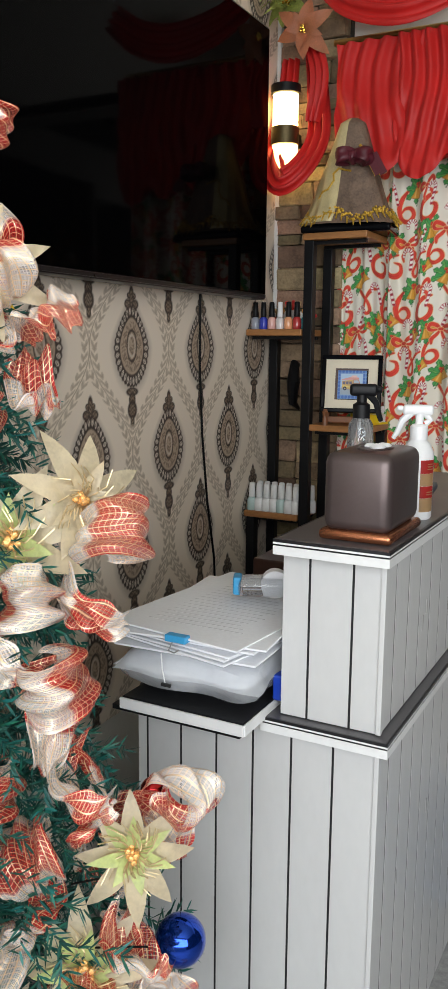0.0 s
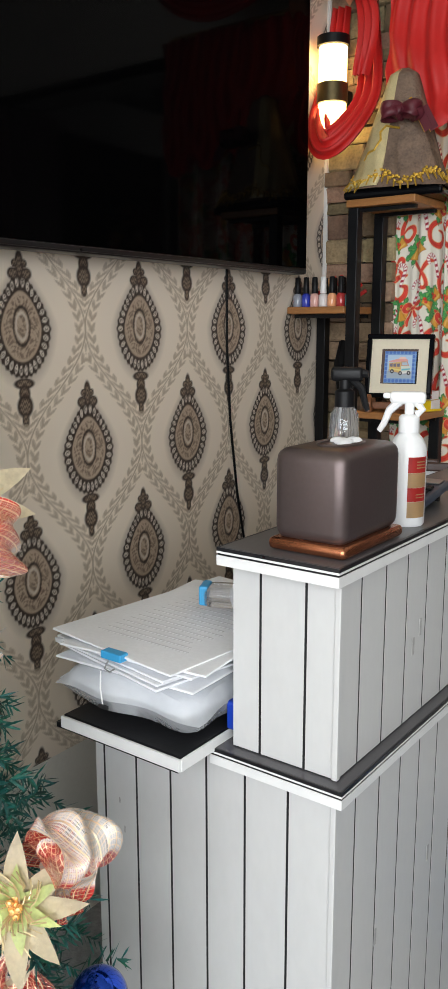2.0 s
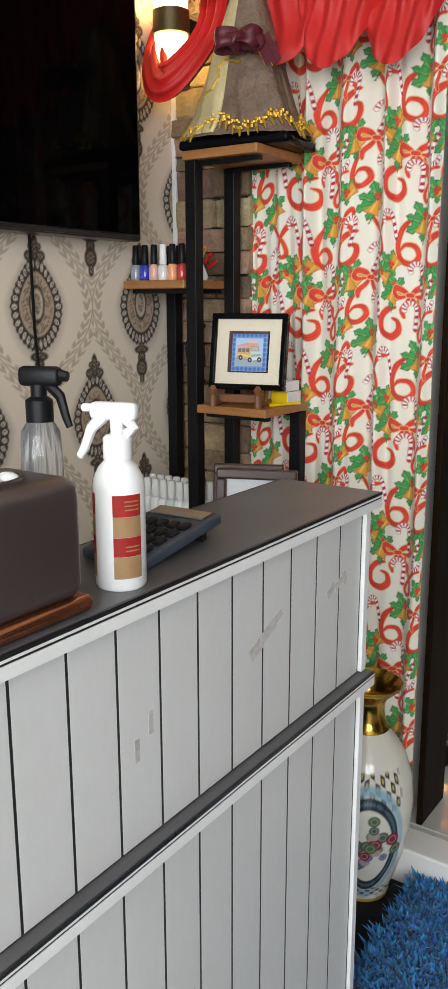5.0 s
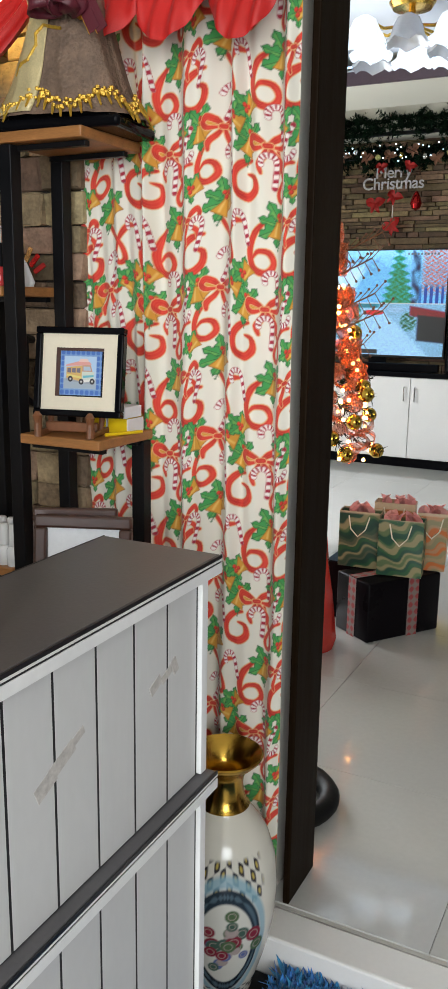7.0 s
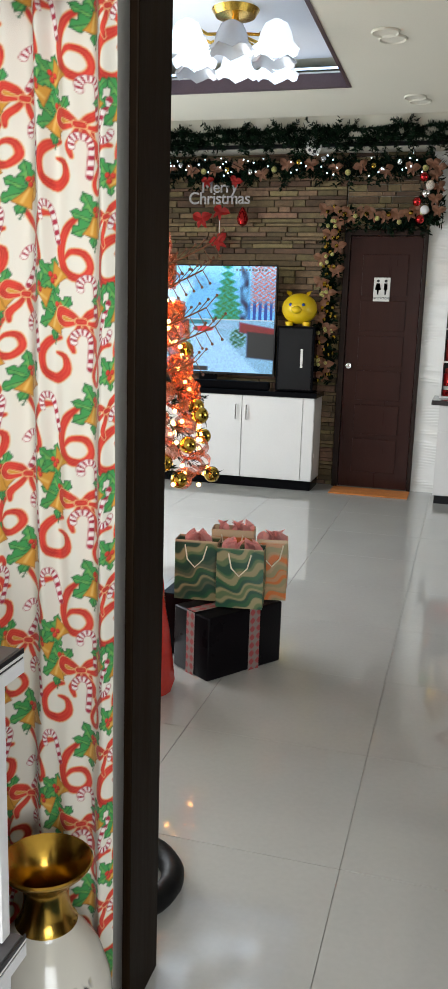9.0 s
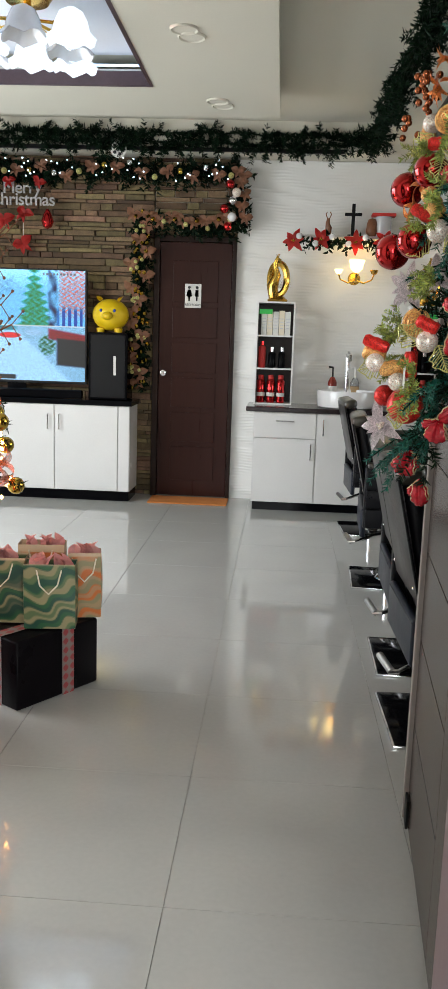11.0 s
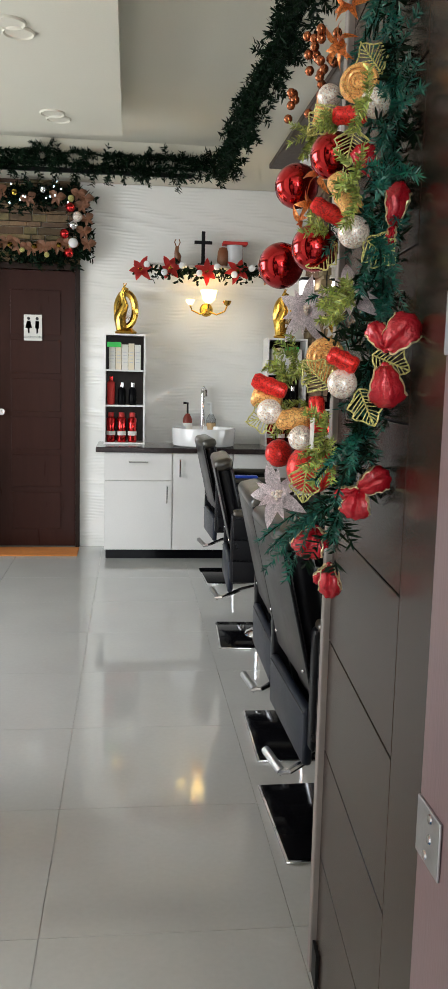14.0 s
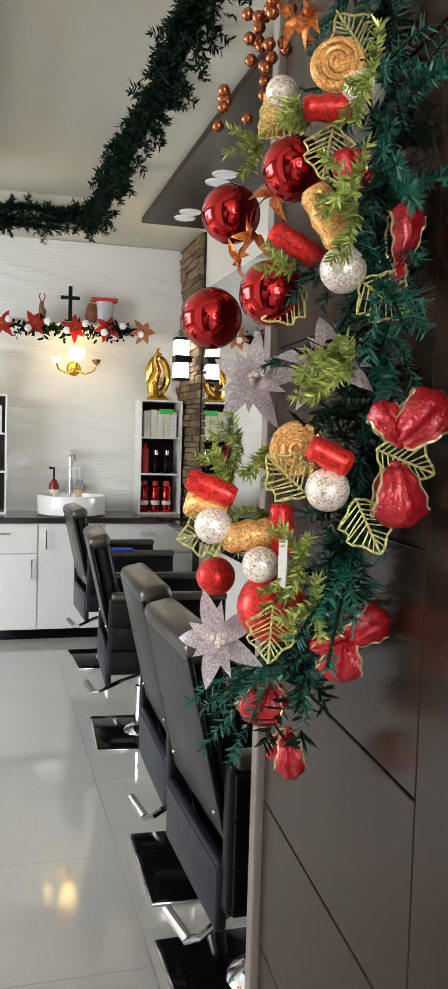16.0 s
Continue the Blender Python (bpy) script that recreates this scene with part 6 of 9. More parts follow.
def vase_print(A, Zz):
    C = np.ones(A.shape + (3,)) * np.array((0.74, 0.71, 0.62))
    for ca in (-1.05, 2.1):
        d = (A - ca + math.pi) % (2 * math.pi) - math.pi
        e = np.hypot(d / 0.66, (Zz - 0.225) / 0.155)
        top = np.maximum(np.abs(d) / 0.75, np.abs(Zz - 0.40) / 0.055)
        sw = np.sin(d * 26) * np.sin((Zz - 0.38) * 95 + np.abs(d) * 9)
        C = mix(C, (0.04, 0.035, 0.04), soft(top - 1, 0.2) * soft(0.08 - sw, 0.3))
        C = mix(C, (0.52, 0.40, 0.10), soft(top - 1, 0.2) * soft(0.75 - sw, 0.3))
        C = mix(C, (0.25, 0.45, 0.55), 0.8 * soft(np.abs(e - 1.18) - 0.10, 0.08))
        C = mix(C, (0.03, 0.045, 0.06), soft(e - 1.06, 0.04))
        C = mix(C, (0.20, 0.30, 0.36), 0.4 * soft(np.abs(e - 0.94) - 0.05 * np.abs(np.sin(8 * np.arctan2(Zz - 0.225, d))), 0.04))
        C = mix(C, (0.76, 0.74, 0.66), soft(e - 0.82, 0.04))
        r = random.Random(11)
        for i in range(26):
            fa, fz = ca + r.gauss(0, 0.20), 0.225 + r.gauss(-0.01, 0.048)
            col = ((0.26, 0.03, 0.05), (0.12, 0.16, 0.36), (0.10, 0.16, 0.08), (0.45, 0.36, 0.34), (0.07, 0.13, 0.10))[i % 5]
            dd = np.hypot(((A - fa + math.pi) % (2 * math.pi) - math.pi) * 0.13, Zz - fz)
            rr = 0.013 + 0.008 * r.random()
            pet = rr * (0.8 + 0.2 * np.cos(5 * np.arctan2(Zz - fz, A - fa)))
            C = mix(C, col, soft(dd - pet, 0.004))
            C = mix(C, (0.5, 0.42, 0.36), 0.7 * soft(np.abs(dd - rr * 0.55) - 0.0012, 0.002))
    C = mix(C, (0.05, 0.05, 0.06), 0.8 * soft(np.abs(Zz - 0.05) - 0.018, 0.004) * soft(0.2 - np.sin(A * 18) * np.sin(Zz * 260), 0.4))
    C = mix(C, (0.55, 0.36, 0.07), soft(Zz - 0.018, 0.003))
    return C


vp = np.array(vase_profile())
zz = np.linspace(0, 0.545, 190)
rr = np.interp(zz, vp[1:, 1] + np.arange(len(vp) - 1) * 1e-6, vp[1:, 0])
k5 = np.ones(13) / 13
rr = np.convolve(np.pad(rr, 6, mode="edge"), k5, "valid")
aa = np.linspace(0, 2 * math.pi, 320)
Ag, Zg2 = np.meshgrid(aa, zz)
Rg = np.repeat(rr[:, None], len(aa), 1)
sheet(np.stack([Rg * np.cos(Ag), Rg * np.sin(Ag), Zg2], -1), vase_print(Ag, Zg2), "body", printed("painted_porcelain", 0.15, 0.02, 80, coat=0.5), vase)
part("foot", lathe([(0, 0), (0.078, 0), (0.080, 0.004), (0, 0.004)], seg=32), "gold", vase)
NECK = [(0.057, 0.540), (0.064, 0.546), (0.056, 0.556), (0.050, 0.575), (0.046, 0.60), (0.048, 0.625), (0.058, 0.645), (0.078, 0.662), (0.092, 0.676), (0.096, 0.684), (0.092, 0.687), (0.074, 0.670), (0.052, 0.645), (0.040, 0.61), (0.038, 0.56), (0, 0.55)]
smooth(part("neck", lathe(NECK, seg=40), "gold", vase, "flared polished gold neck"), 60)

# rug: thick blue pile on a black mat
rug = thing("shag_rug", "thick blue shag rug before the step", "rug")
RX0, RX1, RY0, RY1 = -0.40, 0.55, 2.13, 2.69
part("backing", box(RX0, RX1, RY0, RY1, ENTRY_Z + 0.006, ENTRY_Z + 0.02), "rug", rug)
r = np.random.RandomState(4)
V, F = [], []
for i in range(30000):
    x, y = r.uniform(RX0, RX1), r.uniform(RY0, RY1)
    b = len(V)
    h, w = 0.030 + 0.020 * r.rand(), 0.0045 + 0.004 * r.rand()
    lx, ly = r.normal(0, 0.02, 2)
    a = r.rand() * 6.28
    c, s = math.cos(a) * w, math.sin(a) * w
    z = ENTRY_Z + 0.015
    V += [(x - c, y - s, z), (x + c, y + s, z), (x + c + lx * 0.5, y + s + ly * 0.5, z + h * 0.6), (x + lx, y + ly, z + h), (x - c + lx * 0.5, y - s + ly * 0.5, z + h * 0.6)]
    F.append((b, b + 1, b + 2, b + 3, b + 4))
part("pile", (V, [], F), "rug", rug, kind="stuff")
single("doormat", box(-0.70, 0.60, 2.08, 2.697, ENTRY_Z, ENTRY_Z + 0.006, 0.002), "rubber", "flat black mat under the rug", "mat")
coil = thing("hose_coil", "single black rubber hose ring on the salon floor", "hose")
for i, (r_, z) in enumerate(((0.128, 0.029),)):
    smooth(part("turn", tube([(-0.625 + r_ * math.cos(a * math.pi / 20), 3.18 + r_ * math.sin(a * math.pi / 20), z + 0.002 * math.sin(a)) for a in range(40)], 0.028, 12, closed=True), "rubber", coil))

# ---- ledge stone strip behind the rack: every stone a piece ----
base = single("stone_wall", box(-1.20, -0.96, 2.803, 2.829, ENTRY_Z, 2.70), "mortar", "brown split ledge-stone strip in the corner", "stone wall", kind="structure")
shapes = []
for i in range(10):
    r_ = random.Random(40 + i)
    b = box(0, 1, 0, 1, 0, 1, 0.06, 1)
    for v in b.verts:
        v.co += Vector([r_.uniform(-0.03, 0.03) for _ in range(3)])
        if v.co.y < 0.5:
            v.co.y += r_.uniform(-0.25, 0.25)
    me = bpy.data.meshes.new("stone")
    b.to_mesh(me)
    b.free()
    me.materials.append(M["stone"])
    shapes.append(me)
r_ = random.Random(5)
z = ENTRY_Z
while z < 2.62:
    h = r_.choice((0.034, 0.046, 0.058, 0.072))
    x = -1.197
    while x < -0.965:
        w = min(r_.choice((0.09, 0.13, 0.18)), -0.962 - x)
        if -0.962 - x - w < 0.05:
            w = -0.962 - x
        s = new("stone", r_.choice(shapes))
        d = r_.uniform(0.012, 0.03)
        s.matrix_basis = Matrix.Translation((x + 0.0015, 2.803 - d, z + 0.0015)) @ Matrix.Diagonal((w - 0.003, d, h - 0.003, 1))
        s.parent = base
        x += w
    z += h

# ---- salon: media wall ----


def ledge_stones(x0, x1, z0, z1, y, seed):
    """Thin split stones laid dry: one joined mass of many blocks."""
    r = random.Random(seed)
    V, F = [], []
    z = z0
    while z < z1 - 0.01:
        h = min(r.choice((0.028, 0.036, 0.045, 0.055)), z1 - z)
        x = x0 - r.random() * 0.1
        while x < x1:
            w = r.choice((0.10, 0.16, 0.24, 0.34))
            a, b = max(x, x0) + 0.002, min(x + w, x1) - 0.002
            if b - a > 0.015:
                d = r.uniform(0.008, 0.036)
                k = len(V)
                j = lambda s: r.uniform(-s, s)
                V += [(a, y, z + 0.002), (b, y, z + 0.002), (b, y, z + h - 0.001), (a, y, z + h - 0.001),
                      (a + 0.003 + j(.002), y - d + j(.006), z + 0.004), (b - 0.003 + j(.002), y - d + j(.006), z + 0.004), (b - 0.003 + j(.002), y - d + j(.006), z + h - 0.003), (a + 0.003 + j(.002), y - d + j(.006), z + h - 0.003)]
                F += [(k + 4, k + 5, k + 6, k + 7), (k, k + 1, k + 5, k + 4), (k + 1, k + 2, k + 6, k + 5), (k + 2, k + 3, k + 7, k + 6), (k + 3, k, k + 4, k + 7)]
            x += w
        z += h
    return V, [], F


sw = single("stone_cladding", box(-3.4, -0.962, 8.668, 8.678, 0, TOP), "mortar", "brown split ledge-stone feature wall", "stone wall", kind="structure")
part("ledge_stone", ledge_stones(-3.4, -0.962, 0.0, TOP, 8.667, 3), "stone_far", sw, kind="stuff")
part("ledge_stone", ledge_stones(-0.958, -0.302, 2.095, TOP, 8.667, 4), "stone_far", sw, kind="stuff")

cab = thing("media_cabinet", "long white lacquered media cabinet with black top", "cabinet", "cabinets")
part("plinth", box(-2.70, -1.085, 8.29, 8.62, 0, 0.078), "black_gloss", cab)
part("body", box(-2.70, -1.075, 8.275, 8.62, 0.08, 0.755), "white_gloss", cab)
part("top", box(-2.72, -1.060, 8.25, 8.63, 0.757, 0.797, 0.004), "black_gloss", cab, "glossy black top")
for i, x in enumerate((-2.68, -2.175, -1.67, -1.165)):
    w = 0.50 if i < 3 else 0.088
    d = part("door", box(x + 0.002, x + w, 8.258, 8.273, 0.085, 0.752, 0.002), "white_gloss", cab)
    if i in (1, 2):
        hx = x + w - 0.045 if i == 1 else x + 0.04
        hb = tube([(hx, 8.258, 0.56), (hx, 8.235, 0.562), (hx, 8.235, 0.678), (hx, 8.258, 0.68)], 0.006, 8)
        part("handle", hb, "chrome", d, "chrome bar handle")


def street_screen(U, V):
    """Two camera pictures of a street, U and V from 0 to 1."""
    C = np.ones(U.shape + (3,)) * np.array((0.42, 0.58, 0.66))
    r = np.random.RandomState(2)

    def noise2(fu, fv, s):
        return 0.5 + 0.25 * (np.sin(U * fu + 3 * np.sin(V * fv * 0.7 + s)) + np.sin(V * fv + 2.2 * np.sin(U * fu * 0.6 + 2 * s)))

    up = V > 0.5
    C = mix(C, (0.60, 0.78, 0.85), up * soft(0.9 - V, 0.2))
    C = mix(C, (0.36, 0.48, 0.55), up * soft(np.abs(V - 0.86) - 0.06, 0.05) * soft(np.abs(U - 0.34) - 0.16, 0.1) * noise2(90, 70, 1))
    C = mix(C, (0.70, 0.80, 0.84), up * soft(U - 0.25 - (V - 0.5) * 0.4, 0.05) * soft(V - 0.85, 0.1))
    tw = 0.10 * (1.06 - V) * 2 + 0.02 * np.sin(V * 90)
    C = mix(C, (0.0, 0.30, 0.16), up * soft(np.abs(U - 0.64) - tw, 0.03) * (0.5 + 0.5 * noise2(120, 110, 2)))
    C = mix(C, (0.62, 0.36, 0.32), up * soft(0.82 - U, 0.03) * soft(0.6 - V, 0.08) * noise2(160, 150, 4))
    C = mix(C, (0.10, 0.12, 0.18), up * soft(np.abs(U - 0.77) - 0.03, 0.02) * noise2(60, 30, 5))
    C = mix(C, (0.12, 0.25, 0.40), up * soft(0.8 - U, 0.05) * soft(V - 0.66, 0.06) * (np.sin(U * 150) > 0))
    C = mix(C, (0.30, 0.20, 0.18), up * soft(U - 0.08, 0.02) * soft(np.abs(V - 0.8) - 0.15, 0.05))
    lo = V <= 0.5
    C = np.where(lo[..., None], np.array((0.46, 0.56, 0.60)), C)
    C = mix(C, (0.56, 0.66, 0.70), lo * soft(np.abs(U - 0.45 - (0.3 - V) * 0.5) - 0.12 - (0.5 - V) * 0.35, 0.04))
    C = mix(C, (0.10, 0.24, 0.12), lo * soft(np.abs(U - 0.33) - 0.03, 0.03) * noise2(120, 90, 3))
    C = mix(C, (0.08, 0.20, 0.10), lo * soft(np.hypot((U - 0.73) / 0.06, (V - 0.33) / 0.09) - 1, 0.3) * noise2(130, 120, 6))
    C = mix(C, (0.34, 0.10, 0.16), lo * soft(np.maximum(0.74 - U, np.abs(V - 0.42 + (U - 0.8) * 0.2) - 0.045), 0.02))
    C = mix(C, (0.08, 0.06, 0.10), lo * soft(np.maximum(0.80 - U, np.abs(V - 0.27 + (U - 0.8) * 0.1) - 0.12), 0.02))
    C = mix(C, (0.55, 0.06, 0.08), lo * soft(np.hypot((U - 0.46) / 0.075, (V - 0.41) / 0.025) - 1, 0.3))
    C = mix(C, (0.50, 0.58, 0.62), lo * soft(np.hypot((U - 0.63) / 0.06, (V - 0.44) / 0.03) - 1, 0.3))
    C = mix(C, (0.15, 0.35, 0.36), lo * soft(np.abs(V - 0.475) - 0.02, 0.01) * soft(U - 0.5, 0.05))
    C = mix(C, (0.04, 0.05, 0.06), lo * soft(np.abs(V - 0.03) - 0.02, 0.01) * soft(np.abs(U - 0.38) - 0.12, 0.02))
    C = C * (0.80 + 0.4 * r.rand(*U.shape))[..., None]
    g0 = C.mean(-1, keepdims=True)
    C = np.clip((g0 + (C - g0) * 1.5 - 0.13) * 1.42, 0, 1) ** 1.7 * np.array((1.05, 1.16, 1.42))
    C = mix(C, (0.75, 0.82, 0.85), soft(np.abs(V - 0.5) - 0.003, 0.003))
    C = mix(C, (0.12, 0.14, 0.16), soft(np.abs(V - 0.965) - 0.010, 0.004) * soft(np.abs(U - 0.82) - 0.12, 0.01) * (np.sin(U * 260) > -0.2))
    return C


tv2 = thing("television", "television on the media cabinet showing street cameras", "television", "televisions")
TX0, TX1, TZ0, TZ1 = -2.60, -1.455, 0.905, 1.795
smooth(part("case", box(TX0, TX1, 8.425, 8.47, TZ0, TZ1, 0.004), "tv_case", tv2))
ug, vg = np.meshgrid(np.linspace(0, 1, 260), np.linspace(0, 1, 200))
sx0, sz0 = TX0 + 0.012, TZ0 + 0.02
sheet(np.stack([sx0 + (TX1 - 0.012 - sx0) * ug, np.full_like(ug, 8.4235), sz0 + (TZ1 - 0.012 - sz0) * vg], -1), street_screen(ug, vg), "screen", printed("lit_screen", 0.5, 0.0, glow=1.0), tv2)
part("stand", box(-2.3, -1.75, 8.38, 8.52, 0.799, 0.812, 0.003), "black_gloss", tv2)
part("stand_neck", box(-2.1, -1.95, 8.44, 8.46, 0.812, 0.91), "black_gloss", tv2)
sbar = single("soundbar", box(-2.55, -1.47, 8.32, 8.375, 0.799, 0.865, 0.01, 3), "black_gloss", "long black soundbar before the television", "soundbar")
spk = thing("loudspeaker", "glossy black loudspeaker on the media cabinet", "loudspeaker")
part("cabinet_box", box(-1.425, -1.115, 8.36, 8.60, 0.799, 1.318, 0.006), "black_gloss", spk)
part("grille", box(-1.405, -1.135, 8.353, 8.359, 0.815, 1.30, 0.002), "black_plastic", spk)
part("badge", box(-1.225, -1.205, 8.349, 8.352, 0.99, 1.14, 0.002), "sign_white", spk, "small white badge")
pig = thing("piggy_bank", "bright yellow plastic piggy bank on the loudspeaker", "piggy bank", at=(-1.27, 8.46, 1.322))
smooth(part("body", ball((0, 0, 0.135), 0.143, 24, squash=0.86), "yellow", pig))
smooth(part("snout", moved(ball((0, 0, 0), 0.045, 14, squash=0.7), pose(0, -0.138, 0.125)), "yellow", pig))
for s in (-1, 1):
    smooth(part("ear", moved(petal(0.06, 0.05, 0.3), pose(s * 0.075, -0.06, 0.235, 0, -60, 90 - s * 40)), "yellow", pig))
    smooth(part("foot", lathe([(0, 0), (0.03, 0), (0.034, 0.03), (0, 0.04)], (s * 0.07, -0.05, 0), 12), "yellow", pig))
    smooth(part("eye", ball((s * 0.052, -0.124, 0.165), 0.013, 10), "deep_blue", pig, "blue painted eye"))

# ---- garlands ----


def needle_line(a, b, sag, n=12, wob=0.02, seed=1):
    r = random.Random(seed)
    A, B = Vector(a), Vector(b)
    return [tuple(A.lerp(B, i / (n - 1)) + Vector((r.uniform(-wob, wob), r.uniform(-wob, wob), r.uniform(-wob, wob) - sag * math.sin(math.pi * i / (n - 1))))) for i in range(n)]


def tufts(lines, per_metre, length, seed, droop=0.2):
    """Short side twigs along lines."""
    r = np.random.RandomState(seed)
    out = []
    for ln in lines:
        p = np.array(ln)
        seg = np.linalg.norm(np.diff(p, axis=0), axis=1)
        cum = np.concatenate([[0], np.cumsum(seg)])
        for s in r.rand(int(cum[-1] * per_metre)) * cum[-1]:
            i = min(np.searchsorted(cum, s, side="right") - 1, len(seg) - 1)
            o = p[i] + (p[i + 1] - p[i]) * (s - cum[i]) / max(seg[i], 1e-6)
            w = r.randn(3)
            w[2] -= droop
            out.append(frond(o, w, length * (0.6 + 0.6 * r.rand()), 4, 0.2))
    return out


def garland(name, lines, label, group, material="needle_dark", width=0.09, dens=26, per=150, ln=0.035, wd=0.0065, seed=1):
    g = thing(name, label, "garland", group)
    tl = tufts(lines, dens, width, seed)
    part("foliage", blades(tl + lines, per, ln, wd, 1.0, seed), material, g, kind="stuff")
    for l in lines:
        part("stem", tube(l, 0.006, 6), "needle_dark", g)
    return g


g1 = garland("garland", [needle_line((-3.2, 8.20, 2.70), (0.70, 8.20, 2.69), 0.0, 40, 0.012, 2), needle_line((-3.2, 8.19, 2.76), (0.70, 8.19, 2.76), 0.0, 40, 0.015, 12)], "dark green pine garland along the ceiling soffit", "ceiling garlands", width=0.105, dens=75, per=420, ln=0.034, wd=0.0075, seed=2)
g2 = garland("garland", [needle_line((0.70, 8.18, 2.70), (0.69, 3.3, 2.69), 0.0, 50, 0.014, 3), needle_line((0.69, 8.18, 2.75), (0.68, 3.3, 2.75), 0.0, 50, 0.014, 13)], "dark green pine garland along the side soffit", "ceiling garlands", width=0.105, dens=70, per=420, ln=0.034, wd=0.0075, seed=3)
g3 = garland("garland", [needle_line((-3.2, 8.58, 2.60), (-0.26, 8.58, 2.60), 0.0, 36, 0.02, 4), needle_line((-3.2, 8.59, 2.53), (-0.30, 8.59, 2.54), 0.0, 36, 0.02, 14)], "decorated pine garland with fairy lights over the stone", "wall garlands", width=0.10, dens=70, per=180, ln=0.042, wd=0.013, seed=4)
g4 = garland("garland", [needle_line((-1.05, 8.57, 2.20), (-1.05, 8.57, 0.92), 0.0, 24, 0.012, 5), needle_line((-1.06, 8.56, 2.20), (-0.28, 8.56, 2.17), 0.03, 20, 0.012, 6), needle_line((-0.29, 8.57, 2.16), (-0.30, 8.57, 2.60), 0.0, 10, 0.012, 7)], "decorated pine garland round the restroom door", "wall garlands", width=0.10, dens=110, per=190, ln=0.045, wd=0.014, seed=5)


def small_bow(at, parent, size, material, seed):
    b = bmesh.new()
    r = random.Random(seed)
    t = r.uniform(-0.5, 0.5)
    for s in (-1, 1):
        p = petal(size, size * 0.85, 0.15, 0.4)
        p.transform(Matrix.Rotation(t + (0.35 if s > 0 else math.pi - 0.35), 4, "Z"))
        merge(b, p)
        p = petal(size * 0.95, size * 0.42, 0.1, 0.3)
        p.transform(Matrix.Rotation(t - math.pi / 2 + s * 0.45, 4, "Z"))
        merge(b, p)
    b.transform(Matrix.Translation(at) @ Matrix.Rotation(radians(90) + r.uniform(-0.4, 0.4), 4, "X"))
    return part("bow", b, material, parent)


r7 = random.Random(12)
for i in range(15):
    small_bow((-1.05 + r7.uniform(-0.07, 0.06), 8.49, 0.94 + i * 0.092), g4, 0.072, "tan_bow", i)
    for k in range(4):
        smooth(part("bauble", ball((-1.05 + r7.uniform(-0.07, 0.07), 8.485, 0.93 + i * 0.092 + r7.uniform(-0.04, 0.04)), 0.017, 8), ("gold_ball", "glit_green", "gold_ball")[i % 3], g4))
for i in range(8):
    small_bow((-0.98 + i * 0.088, 8.48, 2.19 + r7.uniform(-0.04, 0.03)), g4, 0.070, "tan_bow", 40 + i)
    ob_ = ball((-0.95 + i * 0.085, 8.47, 2.16 + r7.uniform(-0.03, 0.05)), 0.02, 8)
    smooth(part("bauble", ob_, ("gold_ball", "glit_green")[i % 2], g4))
for i, (x, z, m) in enumerate(((-0.36, 2.46, "red_ball"), (-0.34, 2.34, "chrome"), (-0.40, 2.28, "red_ball"), (-0.34, 2.22, "ceramic"), (-0.37, 2.15, "red_ball"), (-0.31, 2.40, "glit_pearl"))):
    smooth(part("bauble", ball((x, 8.46, z), 0.035, 14), m, g4))
for i in range(5):
    small_bow((-0.27 + r7.uniform(-0.04, 0.04), 8.48, 2.22 + i * 0.085), g4, 0.062, "tan_bow", 60 + i)
for i in range(30):
    x = -3.1 + i * 0.098
    (small_bow((x, 8.48, 2.56 + r7.uniform(-0.07, 0.05)), g3, 0.066, "tan_bow", 80 + i) if i % 2 else smooth(part("bauble", ball((x, 8.48, 2.56 + r7.uniform(-0.06, 0.05)), 0.024, 10), ("gold_ball", "glit_green", "chrome")[i % 3], g3)))
fl = thing("fairy_lights", "cool white fairy lights strung through the wall garland", "string lights", "string lights")
part("wire", tube(needle_line((-3.1, 8.47, 2.55), (-0.35, 8.47, 2.55), 0.0, 60, 0.05, 9), 0.0025, 5), "rubber", fl)
for i in range(60):
    x = r7.uniform(-3.0, -0.35)
    part("bead", ball((x, 8.455 + r7.uniform(-0.01, 0.01), 2.56 + r7.uniform(-0.10, 0.08)), 0.0065, 6), "bead_glow", fl)
single("ceiling_track", box(-3.2, 0.47, 8.225, 8.25, 2.645, 2.672, 0.002), "black_metal", "thin black ceiling track under the soffit", "track")
stick = thing("round_ornament", "small round black and white ornament on the track", "ornament", at=(-1.17, 8.20, 2.64))
smooth(part("disc", moved(lathe([(0, 0), (0.06, 0), (0.06, 0.012), (0, 0.012)], seg=24), pose(0, 0, 0, 90, 0, 0)), "sign_white", stick))
for a in (0, 1.26, 2.5, 3.8, 5.0):
    smooth(part("patch", moved(ball((0.035 * math.cos(a), 0.035 * math.sin(a), 0.013), 0.013, 8, squash=0.3), pose(0, 0, 0, 90, 0, 0)), "sign_black", stick))

